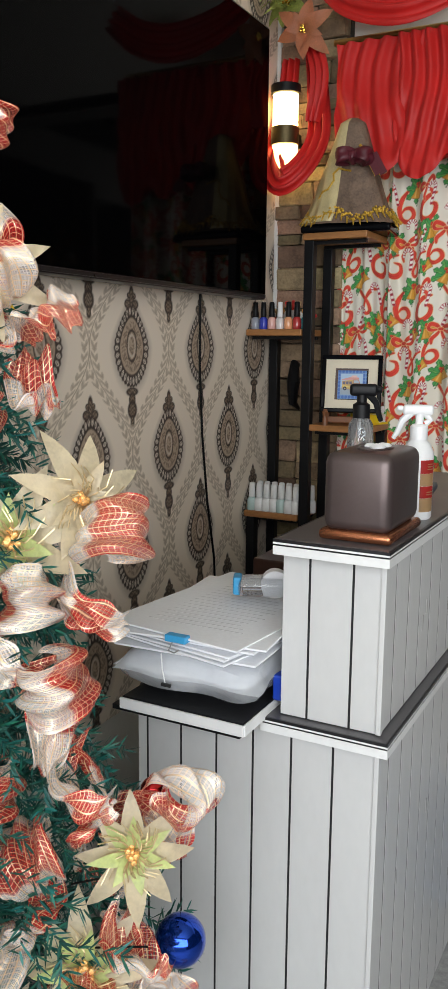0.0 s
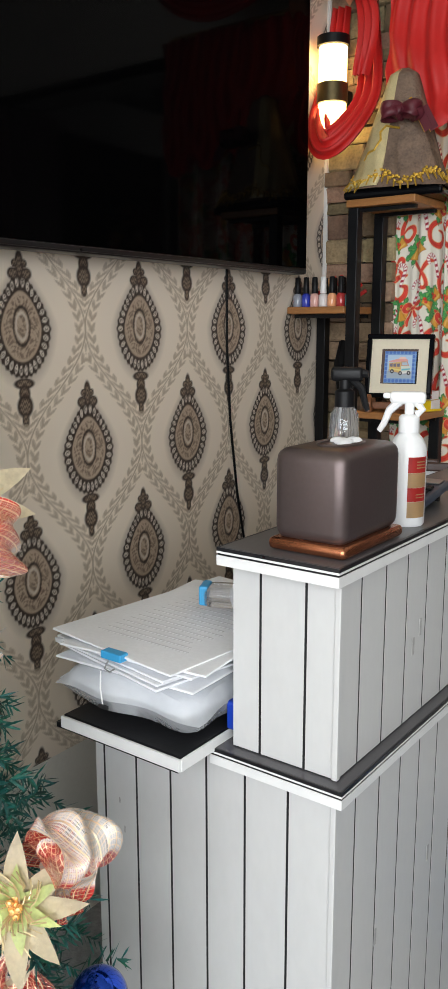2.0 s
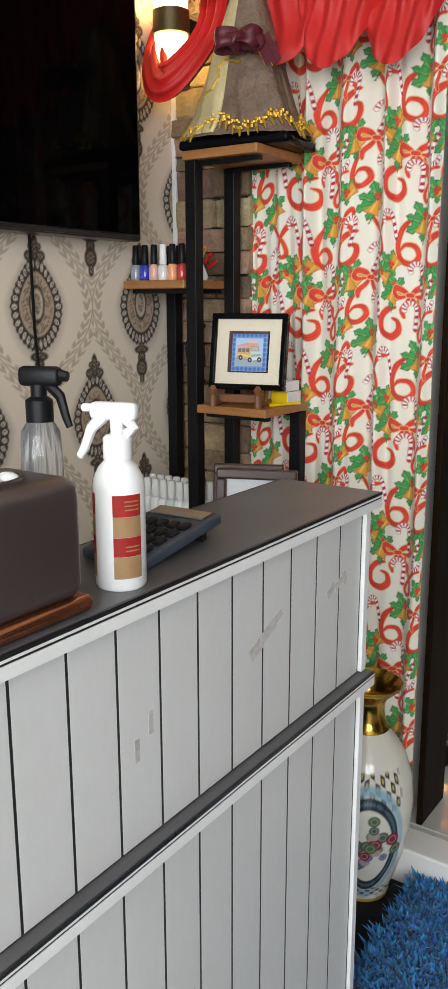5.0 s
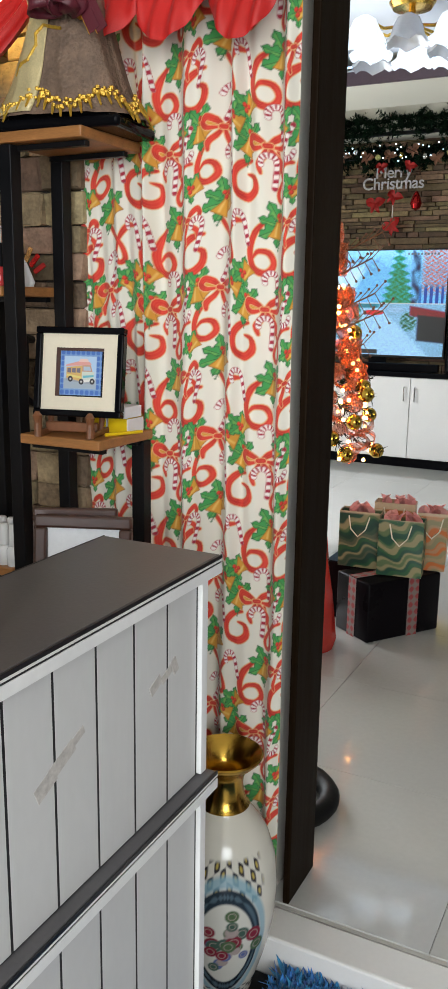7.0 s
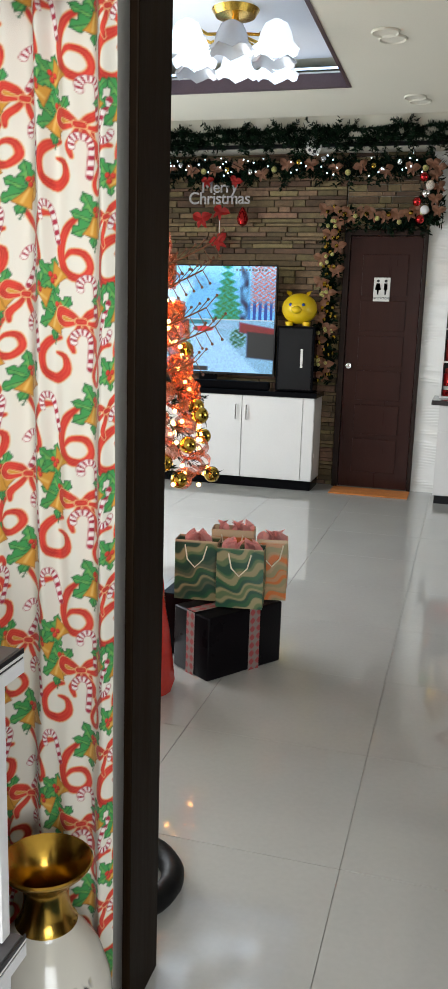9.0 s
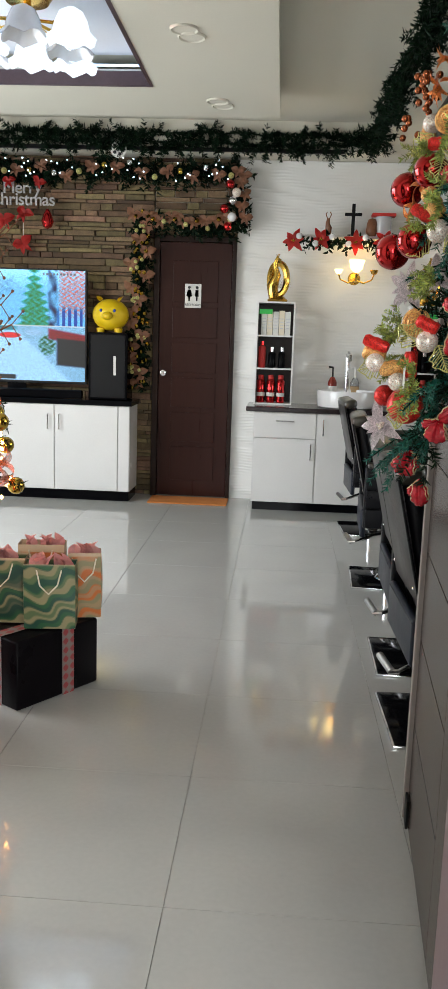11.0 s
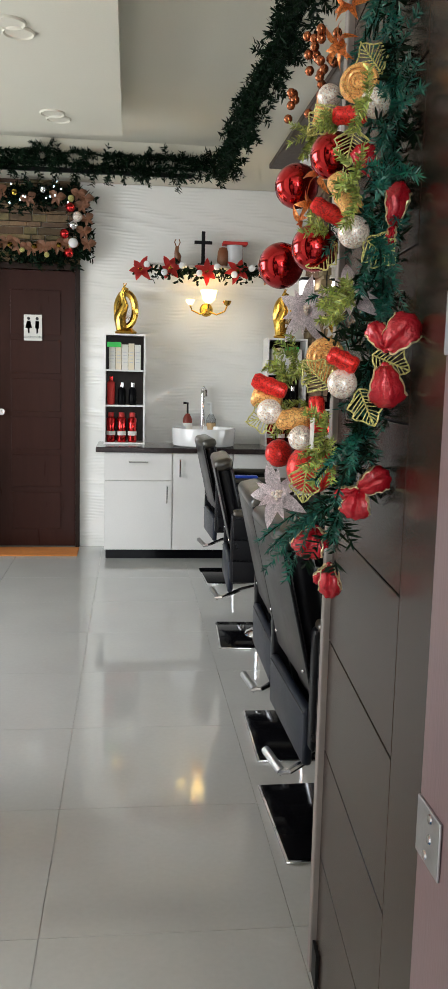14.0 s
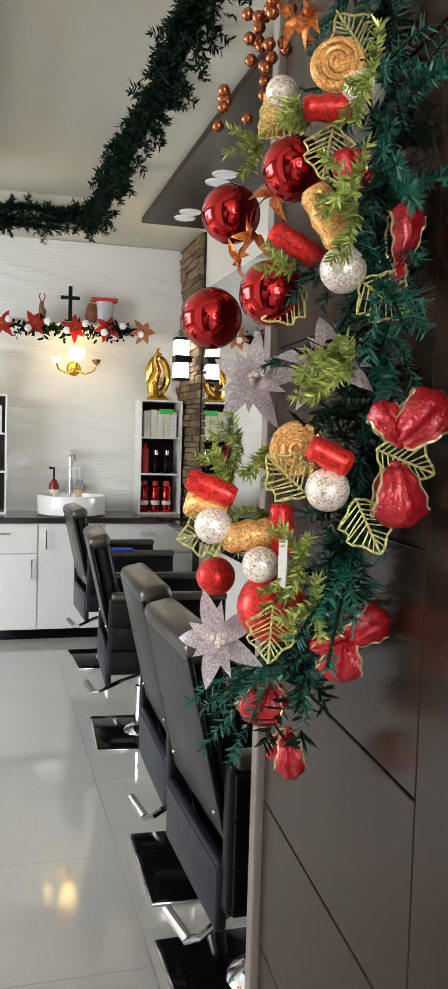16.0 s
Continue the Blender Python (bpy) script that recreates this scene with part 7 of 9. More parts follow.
# hanging greeting sign
ms = thing("greeting_sign", "silver glitter greeting sign with red bows", "sign")
for body, z, size in (("Merry", 2.375, 0.13), ("Christmas", 2.285, 0.135)):
    tc = bpy.data.curves.new("text", "FONT")
    tc.body, tc.size, tc.align_x, tc.extrude, tc.bevel_depth, tc.space_character = body, size, "CENTER", 0.004, 0.0015, 0.95
    w = new("lettering", tc)
    w.data.materials.append(M["sign_silver"])
    w.parent = ms
    w.matrix_basis = pose(-2.0, 8.55, z, 90, 0, 0)
for i, (x, z, s) in enumerate(((-2.10, 2.46, 0.06), (-1.86, 2.46, 0.06), (-2.14, 2.17, 0.09), (-1.98, 2.22, 0.08), (-1.99, 1.99, 0.09))):
    small_bow((x, 8.53, z), ms, s, "red_petal", 120 + i)
smooth(part("red_bulb", lathe([(0, 0), (0.035, 0.02), (0.05, 0.06), (0.035, 0.11), (0.015, 0.15), (0, 0.16)], (-1.79, 8.52, 2.10), 14), "red_ball", ms))
part("cord", tube([(-1.99, 8.54, 2.28), (-1.99, 8.54, 1.99)], 0.003, 6), "sign_white", ms)

# ---- salon: wash counter ----
sc = thing("sink_cabinet", "white lacquered sink cabinet with steel handles", "cabinet", "cabinets")
part("plinth", box(-0.095, 1.41, 8.21, 8.63, 0, 0.066), "black_gloss", sc)
part("body", box(-0.105, 1.41, 8.185, 8.64, 0.068, 0.765), "white_gloss", sc)
doors = [(-0.105, 0.372, 0.072, 0.565), (-0.105, 0.372, 0.570, 0.762), (0.376, 0.80, 0.072, 0.762), (0.804, 1.41, 0.570, 0.762), (0.804, 1.41, 0.072, 0.565)]
for i, (x0, x1, z0, z1) in enumerate(doors):
    d = part("drawer_front" if i in (1, 3) else "door", box(x0 + 0.002, x1 - 0.002, 8.168, 8.183, z0, z1, 0.002), "white_gloss", sc)
    if i in (1, 3):
        m_ = (x0 + x1) / 2
        hp = [(m_ - 0.065, 8.168, 0.70), (m_ - 0.065, 8.145, 0.70), (m_ + 0.065, 8.145, 0.70), (m_ + 0.065, 8.168, 0.70)]
    else:
        hx, hz = {0: (0.335, 0.41), 2: (0.425, 0.60), 4: (0.86, 0.40)}[i]
        hp = [(hx, 8.168, hz), (hx, 8.145, hz), (hx, 8.145, hz + 0.12), (hx, 8.168, hz + 0.12)]
    part("handle", tube(hp, 0.0055, 8), "chrome", d, "chrome bar handle")
single("worktop", box(-0.165, 1.415, 8.14, 8.655, 0.767, 0.803, 0.006), "granite", "dark polished granite worktop", "worktop")
bas = thing("wash_basin", "white round ceramic vessel basin on the worktop", "basin")
smooth(part("bowl", lathe([(0, 0.0), (0.21, 0.0), (0.225, 0.01), (0.232, 0.12), (0.228, 0.132), (0.218, 0.13), (0.205, 0.05), (0.14, 0.02), (0, 0.015)], (0.605, 8.37, 0.804), 40), "ceramic", bas), 50)
tap = thing("tap", "tall chrome basin tap", "tap")
smooth(part("column", lathe([(0, 0), (0.028, 0), (0.028, 0.01), (0.017, 0.02), (0.017, 0.41), (0, 0.42)], (0.615, 8.60, 0.804), 16), "chrome", tap))
smooth(part("spout", tube([(0.615, 8.60, 1.19), (0.618, 8.54, 1.215), (0.622, 8.47, 1.20), (0.622, 8.455, 1.16)], 0.014, 10), "chrome", tap))
part("lever", box(0.607, 0.623, 8.56, 8.62, 1.225, 1.235, 0.003), "chrome", tap)


def pump_bottle(x, y, z, material, label):
    t = thing("soap_bottle", label, "soap bottle", "soap bottles", at=(x, y, z))
    smooth(part("bottle", lathe([(0, 0), (0.03, 0), (0.032, 0.004), (0.032, 0.12), (0.014, 0.145), (0, 0.145)], seg=18), material, t), 50)
    smooth(part("pump", tube([(0, 0, 0.14), (0, 0, 0.195), (-0.03, 0, 0.195)], 0.007, 8), "black_plastic" if material != "clear" else "white_plastic", t))
    part("label", lathe([(0.0325, 0.03), (0.0325, 0.10)], seg=18), "sign_white" if material != "clear" else "tan_label", t)
    t.scale = (1.1, 1.1, 1.55)


pump_bottle(0.50, 8.58, 0.804, mat("amber_bottle", (0.22, 0.03, 0.02), 0.2), "dark red soap pump bottle on the worktop")
pump_bottle(0.68, 8.60, 0.804, "clear", "clear soap pump bottle on the worktop")


def shelf_unit(x0, x1, seed, tags):
    z0, z1, ya, yb = 0.804, 1.596, 8.40, 8.64
    s = thing("display_shelf", "white three-tier display shelf holding hair products", "display shelf", "display shelves")
    t = 0.012
    part("side_panel", box(x0, x0 + t, ya, yb, z0, z1), "white_gloss", s)
    part("side_panel", box(x1 - t, x1, ya, yb, z0, z1), "white_gloss", s)
    for z in (z0, z0 + 0.272, z0 + 0.525, z1 - t):
        part("shelf_board", box(x0 + t, x1 - t, ya + 0.002, yb, z, z + t), "white_gloss", s)
    part("back_panel", box(x0 + t, x1 - t, yb - 0.008, yb - 0.001, z0 + t, z1 - t), "dark_wood", s, "dark brown back panel")
    n = int((x1 - x0 - 0.05) / 0.075)
    r = random.Random(seed)
    for i in range(n):
        x = x0 + 0.05 + i * 0.078
        c = thing("hair_product", "red hair product bottle with a dark cap", "bottle", "hair products", at=(x, 8.47, z0 + t))
        smooth(part("bottle", lathe([(0, 0), (0.030, 0), (0.033, 0.01), (0.030, 0.10), (0.033, 0.17), (0.02, 0.185), (0, 0.185)], seg=16), "red_ball" if i != 9 else "red_label", c), 50)
        smooth(part("cap", lathe([(0.021, 0.185), (0.021, 0.215), (0, 0.218)], seg=14), "red_label", c), 50)
        part("label", lathe([(0.0325, 0.05), (0.0325, 0.08)], seg=16), "sign_white", c)
        black = i > 0
        c = thing("hair_product", "slim black serum bottle with silver cap" if black else "tall red spray can of hair product", "bottle", "hair products", at=(x, 8.47, z0 + 0.272 + t))
        smooth(part("bottle", lathe([(0, 0), (0.026, 0), (0.028, 0.01), (0.028, 0.11 if black else 0.16), (0.012, 0.13 if black else 0.175), (0, 0.13 if black else 0.175)], seg=16), "black_gloss" if black else "red_label", c), 50)
        smooth(part("cap", lathe([(0.014, 0.12 if black else 0.17), (0.014, 0.16 if black else 0.205), (0, 0.162 if black else 0.207)], seg=12), "chrome" if black else "red_ball", c), 50)
    for i in range(5):
        c = thing("product_carton", "upright cream product carton on the top tier", "carton", "product cartons", at=(x0 + 0.035 + i * 0.046, 8.44, z0 + 0.525 + t))
        part("carton", box(0, 0.043, 0, 0.10, 0, 0.18 + 0.008 * (i % 2), 0.002), "mount" if i % 2 else "sign_white", c)
        for k in range(4):
            part("printed_bar", box(0.008, 0.035, -0.0012, -0.0002, 0.05 + k * 0.024, 0.056 + k * 0.024), "ink", c)
    single("price_tag", box(x0 + (0.02 if tags else 0.13), x0 + (0.12 if tags else 0.23), 8.395, 8.399, 1.50, 1.535, 0.001), "green_tag", "bright green paper tag on the display shelf", "tag", "price tags")


shelf_unit(-0.118, 0.178, 1, True)
shelf_unit(1.065, 1.360, 2, False)


def bird_figure(x, label):
    """A gilded ornament: a long curved neck over a ring of feathers; one plain shape."""
    b = lathe([(0, 0), (0.075, 0), (0.08, 0.015), (0.06, 0.03), (0.05, 0.04)], (x, 8.50, 1.598), 20)
    tube([(x + 0.065 * math.cos(a), 8.50, 1.77 + 0.12 * math.sin(a)) for a in [i * 2 * math.pi / 24 for i in range(24)]], 0.026, 8, b, closed=True)
    tube([(x - 0.03, 8.49, 1.63), (x - 0.045, 8.48, 1.72), (x - 0.01, 8.47, 1.80), (x - 0.03, 8.47, 1.88), (x - 0.012, 8.46, 1.925), (x + 0.015, 8.45, 1.91)], [0.04, 0.045, 0.03, 0.018, 0.015, 0.006], 10, b)
    for i in range(9):
        p = petal(0.09, 0.035, 0.4)
        p.transform(Matrix.Translation((x + 0.02, 8.48, 1.70)) @ Matrix.Rotation(-0.4 - 0.25 * i, 4, "Y"))
        merge(b, p)
    for i in range(3):
        tube([(x - 0.012, 8.462, 1.925), (x - 0.02 + 0.012 * i, 8.46, 1.955)], 0.003, 6, b)
    return smooth(single("bird_figure", b, "gold", label, "figurine", "bird figures"))


bird_figure(0.035, "gilded peacock ornament standing on the display shelf")
bird_figure(1.20, "gilded peacock ornament standing on the second shelf")

# shelf with flowers over the wash counter
fs = single("floating_shelf", box(0.12, 1.06, 8.47, 8.655, 2.085, 2.105, 0.003), "white_gloss", "thin white floating shelf hung with flowers", "shelf")
fg = garland("garland", [needle_line((0.10, 8.45, 2.06), (1.08, 8.45, 2.06), 0.01, 16, 0.02, 21)], "dark leafy garland along the floating shelf", "shelf garland", width=0.07, dens=60, per=120, ln=0.04, wd=0.02, seed=21)
for i, x in enumerate((0.14, 0.345, 0.605, 0.83, 1.07)):
    poinsettia("poinsettia", (x, 8.42, 2.05 + 0.015 * (i % 2)), (0.1 * (i - 2), -1, 0.1), 0.095, "red_petal" if i < 4 else "peach_petal", "gold", "red artificial poinsettia on the shelf garland", "artificial flower", "shelf poinsettias", 30 + i)
for i in range(8):
    smooth(part("white_rose", ball((0.18 + i * 0.125, 8.40, 2.06 + 0.025 * (-1) ** i), 0.026, 10), "ceramic", fg))
cr = thing("crucifix", "dark standing cross on the floating shelf", "cross", at=(0.59, 8.55, 2.106))
part("upright", box(-0.013, 0.013, -0.01, 0.01, 0, 0.245, 0.003), "black_metal", cr)
part("arm", box(-0.065, 0.065, -0.009, 0.009, 0.155, 0.178, 0.003), "black_metal", cr)
part("foot", box(-0.04, 0.04, -0.03, 0.03, 0, 0.015, 0.003), "black_metal", cr)
dg = tube([(0.40, 8.54, 2.106), (0.405, 8.54, 2.17), (0.395, 8.53, 2.20), (0.40, 8.53, 2.235)], [0.022, 0.026, 0.016, 0.012], 10)
for s in (-1, 1):
    tube([(0.40 + 0.008 * s, 8.53, 2.235), (0.40 + 0.02 * s, 8.53, 2.265), (0.40 + 0.012 * s, 8.53, 2.285)], 0.004, 6, dg)
smooth(single("deer_figure", dg, "stand_wood", "small brown deer figurine on the shelf", "figurine"))
smooth(single("owl_figure", lathe([(0, 0), (0.035, 0), (0.045, 0.04), (0.04, 0.10), (0.028, 0.13), (0, 0.14)], (0.735, 8.53, 2.106), 16), "stand_wood", "brown carved owl figurine on the shelf", "figurine"))
jar = thing("red_lidded_jar", "clear jar with a wide red lid on the shelf", "jar", at=(0.82, 8.54, 2.106))
smooth(part("jar", lathe([(0, 0), (0.06, 0), (0.062, 0.005), (0.062, 0.15), (0, 0.15)], seg=20), "frosted", jar), 50)
part("lid", box(-0.09, 0.09, -0.05, 0.05, 0.152, 0.175, 0.005), "red_label", jar, "flat red lid")

# wall sconce
sn = thing("wall_sconce", "lit brass wall sconce with tulip shade", "wall lamp", "wall lamps")
part("backplate", moved(lathe([(0, 0), (0.05, 0), (0.04, 0.012), (0, 0.014)], seg=20), aim((0.63, 8.655, 1.80), (0, -1, 0))), "gold", sn)
smooth(part("arm", tube([(0.63, 8.64, 1.80), (0.63, 8.52, 1.77), (0.63, 8.47, 1.80), (0.63, 8.46, 1.83)], 0.008, 8), "gold", sn))
for s in (-1, 1):
    smooth(part("scroll", tube([(0.63, 8.50, 1.78), (0.63 + s * 0.06, 8.48, 1.755), (0.63 + s * 0.12, 8.47, 1.78), (0.63 + s * 0.135, 8.46, 1.82)], 0.006, 8), "gold", sn))
    smooth(part("leaf_cup", lathe([(0, 0), (0.02, 0.01), (0.032, 0.035), (0.03, 0.04), (0, 0.012)], (0.63 + s * 0.135, 8.46, 1.815), 12), "gold" if s > 0 else "lamp_glow", sn))
smooth(part("shade", lathe([(0.018, 0), (0.045, 0.025), (0.052, 0.06), (0.062, 0.09), (0.058, 0.09), (0.046, 0.058), (0.0, 0.02)], (0.63, 8.46, 1.835), 20), "lamp_glow", sn, "glowing tulip shade"))

# mirror wall with stone piers
mw = single("wall_mirror", box(1.405, 1.418, 3.3, 8.05, 0.80, 2.30, 0.002), "mirror", "long styling mirror on the side wall", "mirror")
pr = single("stone_pier", box(1.40, 1.419, 8.06, 8.64, 0.0, TOP), "mortar", "split-stone pier beside the mirror", "stone wall", kind="structure")
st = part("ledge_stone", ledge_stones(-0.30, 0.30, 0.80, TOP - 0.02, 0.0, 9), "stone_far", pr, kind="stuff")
st.matrix_basis = pose(1.40, 8.35, 0, 0, 0, -90)
sh = single("styling_shelf", box(1.20, 1.40, 3.4, 8.0, 0.76, 0.80, 0.004), "granite", "narrow dark shelf under the mirror", "shelf")
pl2 = thing("wall_lamp", "lit square wall lamp with dark bands on the pier", "wall lamp", "wall lamps", at=(1.30, 8.22, 1.72))
for nm, z0, z1, r_, m_ in (("bottom_band", 0.0, 0.02, 0.05, "black_metal"), ("lower_diffuser", 0.02, 0.12, 0.045, "white_glow"), ("middle_band", 0.12, 0.17, 0.05, "black_metal"), ("upper_diffuser", 0.17, 0.27, 0.045, "white_glow"), ("cap", 0.27, 0.29, 0.05, "black_metal")):
    part(nm, box(-r_, r_, -r_, r_, z0 + 0.0005, z1 - 0.0005, 0.003), m_, pl2)
part("arm", box(0.05, 0.11, -0.02, 0.02, 0.125, 0.165), "black_metal", pl2)

# ---- styling chairs ----


def styling_chair():
    c = thing("styling_chair", "black vinyl styling chair on a square black base", "chair", "styling chairs")
    smooth(part("base_plate", box(-0.215, 0.215, -0.215, 0.215, 0.002, 0.014, 0.004), "black_gloss", c, "glossy black base plate"))
    smooth(part("base_rim", box(-0.222, 0.222, -0.222, 0.222, 0.0, 0.010, 0.003), "chrome", c, "chrome rim round the base"))
    smooth(part("pump_column", lathe([(0.085, 0.014), (0.075, 0.03), (0.04, 0.045), (0.036, 0.22), (0.028, 0.225), (0.028, 0.36), (0, 0.36)], seg=24), "chrome", c), 40)
    smooth(part("foot_lever", tube([(0.02, -0.03, 0.285), (-0.12, -0.13, 0.275), (-0.215, -0.185, 0.25), (-0.245, -0.175, 0.245)], [0.010, 0.010, 0.009, 0.009], 8), "chrome", c))
    smooth(part("lever_grip", tube([(-0.235, -0.180, 0.247), (-0.262, -0.085, 0.268)], 0.0125, 10), "steel", c))
    smooth(part("seat", box(-0.12, 0.31, -0.205, 0.205, 0.37, 0.49, 0.03, 3), "leather", c), 60)
    smooth(part("seat_pan", box(-0.13, 0.26, -0.18, 0.18, 0.335, 0.369, 0.008, 2), "black_metal", c))
    BM = Matrix.Translation((-0.135, 0, 0.47)) @ Matrix.Rotation(radians(-13), 4, "Y")
    smooth(part("backrest", moved(box(-0.022, 0.050, -0.205, 0.205, 0.03, 0.425, 0.026, 3), BM), "leather", c), 60)
    smooth(part("back_shell", moved(box(-0.034, -0.0225, -0.222, 0.222, 0.015, 0.425, 0.004, 2), BM), "leather_grey", c, "charcoal vinyl back shell"), 60)
    for s in (-1, 1):
        smooth(part("back_piping", moved(tube([(-0.030, s * 0.220, 0.02), (-0.030, s * 0.220, 0.43)], 0.005, 8), BM), "leather", c))
        part("back_bracket", moved(box(-0.018, 0.010, s * 0.17 - 0.016, s * 0.17 + 0.016, -0.10, 0.06, 0.002), BM), "black_metal", c)
        smooth(part("back_screw", moved(ball((-0.036, s * 0.185, 0.07), 0.006, 10), BM), "chrome", c))
    roll = box(-0.036, 0.056, -0.226, 0.226, 0.405, 0.462, 0.026, 4)
    smooth(part("top_roll", moved(roll, BM), "leather_roll", c, "rounded vinyl top roll"), 60)
    smooth(part("rear_skirt", box(-0.192, -0.165, -0.235, 0.235, 0.285, 0.440, 0.010, 3), "leather_blue", c, "blue-black vinyl rear skirt"), 60)
    smooth(part("skirt_welt", tube([(-0.190, -0.225, 0.428), (-0.190, 0.225, 0.428)], 0.004, 8), "leather", c))
    for s in (-1, 1):
        y0, y1 = s * 0.262 - 0.026, s * 0.262 + 0.026
        arm = box(-0.185, 0.31, y0, y1, 0.345, 0.672, 0.014, 3)
        smooth(part("arm_panel", arm, "leather", c), 60)
        smooth(part("arm_pad", box(-0.175, 0.315, y0 - 0.004, y1 + 0.004, 0.655, 0.690, 0.014, 3), "leather_roll", c, "padded vinyl arm top"), 60)
        for k in range(3):
            z0 = 0.352 + k * 0.101
            yo = y1 if s > 0 else y0
            smooth(part("quilt_pad", box(-0.175, 0.30, min(yo, yo + s * 0.010), max(yo, yo + s * 0.010), z0, z0 + 0.097, 0.0045, 3), "leather", c), 60)
    return c


ch = styling_chair()
for i, (x, y, trn) in enumerate(((0.715, 4.495, 1.5), (0.738, 5.10, -1.0), (0.742, 6.32, -3.0), (0.775, 7.63, 2.0))):
    m = pose(x, y, 0, 0, 0, trn)
    if i == 0:
        ch.matrix_basis = m
    else:
        copy_thing(ch, m)
single("salon_towel", box(0.72, 0.86, 7.335, 7.40, 0.688, 0.704, 0.007, 2), "deep_blue", "folded blue towel on the chair arm", "towel")

# ---- gifts ----
GM = Matrix.Translation((-0.77, 4.375, 0)) @ Matrix.Rotation(radians(55.2), 4, "Z")
gb = thing("gift_box", "black wrapped gift box with plaid ribbon", "gift box")
smooth(part("box", moved(box(0, 0.375, 0, 0.215, 0.0, 0.25, 0.008, 2), GM), "gift_black", gb), 60)


def plaid(U, V):
    C = np.ones(U.shape + (3,)) * np.array((0.24, 0.20, 0.18))
    a, b = np.sin((U + V) * 95), np.sin((U - V) * 95)
    C = mix(C, (0.34, 0.05, 0.05), soft(0.1 - a * b, 0.2))
    return C


M_PLAID = printed("plaid_ribbon", 0.5, 0.1)
for P_, nm in ((lambda u, v: (0.20 + 0.055 * u, -0.003, 0.252 * v), "ribbon"), (lambda u, v: (0.20 + 0.055 * u, -0.003 + 0.221 * v, 0.2535), "ribbon"), (lambda u, v: (-0.003, 0.08 + 0.05 * u, 0.252 * v), "ribbon"), (lambda u, v: (-0.003 + 0.38 * v, 0.08 + 0.05 * u, 0.2545), "ribbon")):
    uu, vv = np.meshgrid(np.linspace(0, 1, 14), np.linspace(0, 1, 60))
    P3 = np.stack([np.broadcast_to(c, uu.shape) for c in P_(uu, vv)], -1)
    o = sheet(P3, plaid(uu * 0.055, vv * 0.25), nm, M_PLAID, gb)
    o.data.transform(GM)


def bag_print(kind):
    def f(U, V):
        C = np.ones(U.shape + (3,)) * np.array((0.30, 0.26, 0.13))
        w = V * 1.0 + 0.018 * np.sin(U * 28 + kind) + 0.012 * np.sin(U * 61 + V * 40) - 0.12 * U
        c1, c2 = ((0.012, 0.07, 0.04), (0.03, 0.12, 0.04)) if kind < 2 else ((0.62, 0.16, 0.03), (0.48, 0.30, 0.16))
        C = mix(C, c1, soft(0.1 - np.sin(w * 85 + kind), 0.4))
        C = mix(C, c2, 0.7 * soft(0.35 - np.sin(w * 140 + 2 * kind), 0.5))
        if kind == 1:
            C = mix(C, (0.012, 0.05, 0.035), 0.7 * soft(0.0 - np.sin(w * 60), 0.6))
        C = mix(C, (0.60, 0.44, 0.28), soft(0.232 - V, 0.003))
        return C
    return f


M_BAG = printed("printed_paper", 0.4, 0.05, 150)


def gift_bag(x, y, z, w, d, h, turn, kind, label):
    b = thing("gift_bag", label, "gift bag", "gift bags", at=(x, y, z), turn=turn)
    f = bag_print(kind)
    for i, (ax, ay, bx, by) in enumerate(((-w / 2, -d / 2, w / 2, -d / 2), (w / 2, -d / 2, w / 2, d / 2), (w / 2, d / 2, -w / 2, d / 2), (-w / 2, d / 2, -w / 2, -d / 2))):
        ln = math.hypot(bx - ax, by - ay)
        uu, vv = np.meshgrid(np.linspace(0, ln, 40), np.linspace(0, h, 60))
        k = uu / ln
        bul = 0.006 * np.sin(math.pi * k) * np.sin(math.pi * vv / h)
        nx, ny = (by - ay) / ln, -(bx - ax) / ln
        sheet(np.stack([ax + (bx - ax) * k + nx * bul, ay + (by - ay) * k + ny * bul, vv], -1), f(uu + i * 0.2, vv), "paper_side", M_BAG, b)
    part("floor_card", box(-w / 2, w / 2, -d / 2, d / 2, 0.0, 0.003), "mount", b)
    for s in (-1, 1):
        part("cord_handle", tube([(-0.045, s * d / 2 * 1.03, h - 0.02), (-0.03, s * d / 2 * 1.15 + s * 0.02, h - 0.07), (0.0, s * d / 2 * 1.2 + s * 0.02, h - 0.10), (0.03, s * d / 2 * 1.15 + s * 0.015, h - 0.07), (0.042, s * d / 2 * 1.03, h - 0.02)], 0.003, 6), "mount", b)
    tb_ = bmesh.new()
    r = random.Random(int(kind * 7 + x * 100))
    for i in range(9):
        p = petal(0.07, 0.05, 0.1, 0.5)
        p.transform(Matrix.Translation((r.uniform(-w / 3, w / 3), r.uniform(-d / 4, d / 4), h - 0.035)) @ Matrix.Rotation(r.random() * 6, 4, "Z") @ Matrix.Rotation(-1.25 + r.uniform(-0.3, 0.3), 4, "Y"))
        merge(tb_, p)
    part("tissue_tuft", tb_, "pink_tissue", b, "pink tissue paper")
    return b


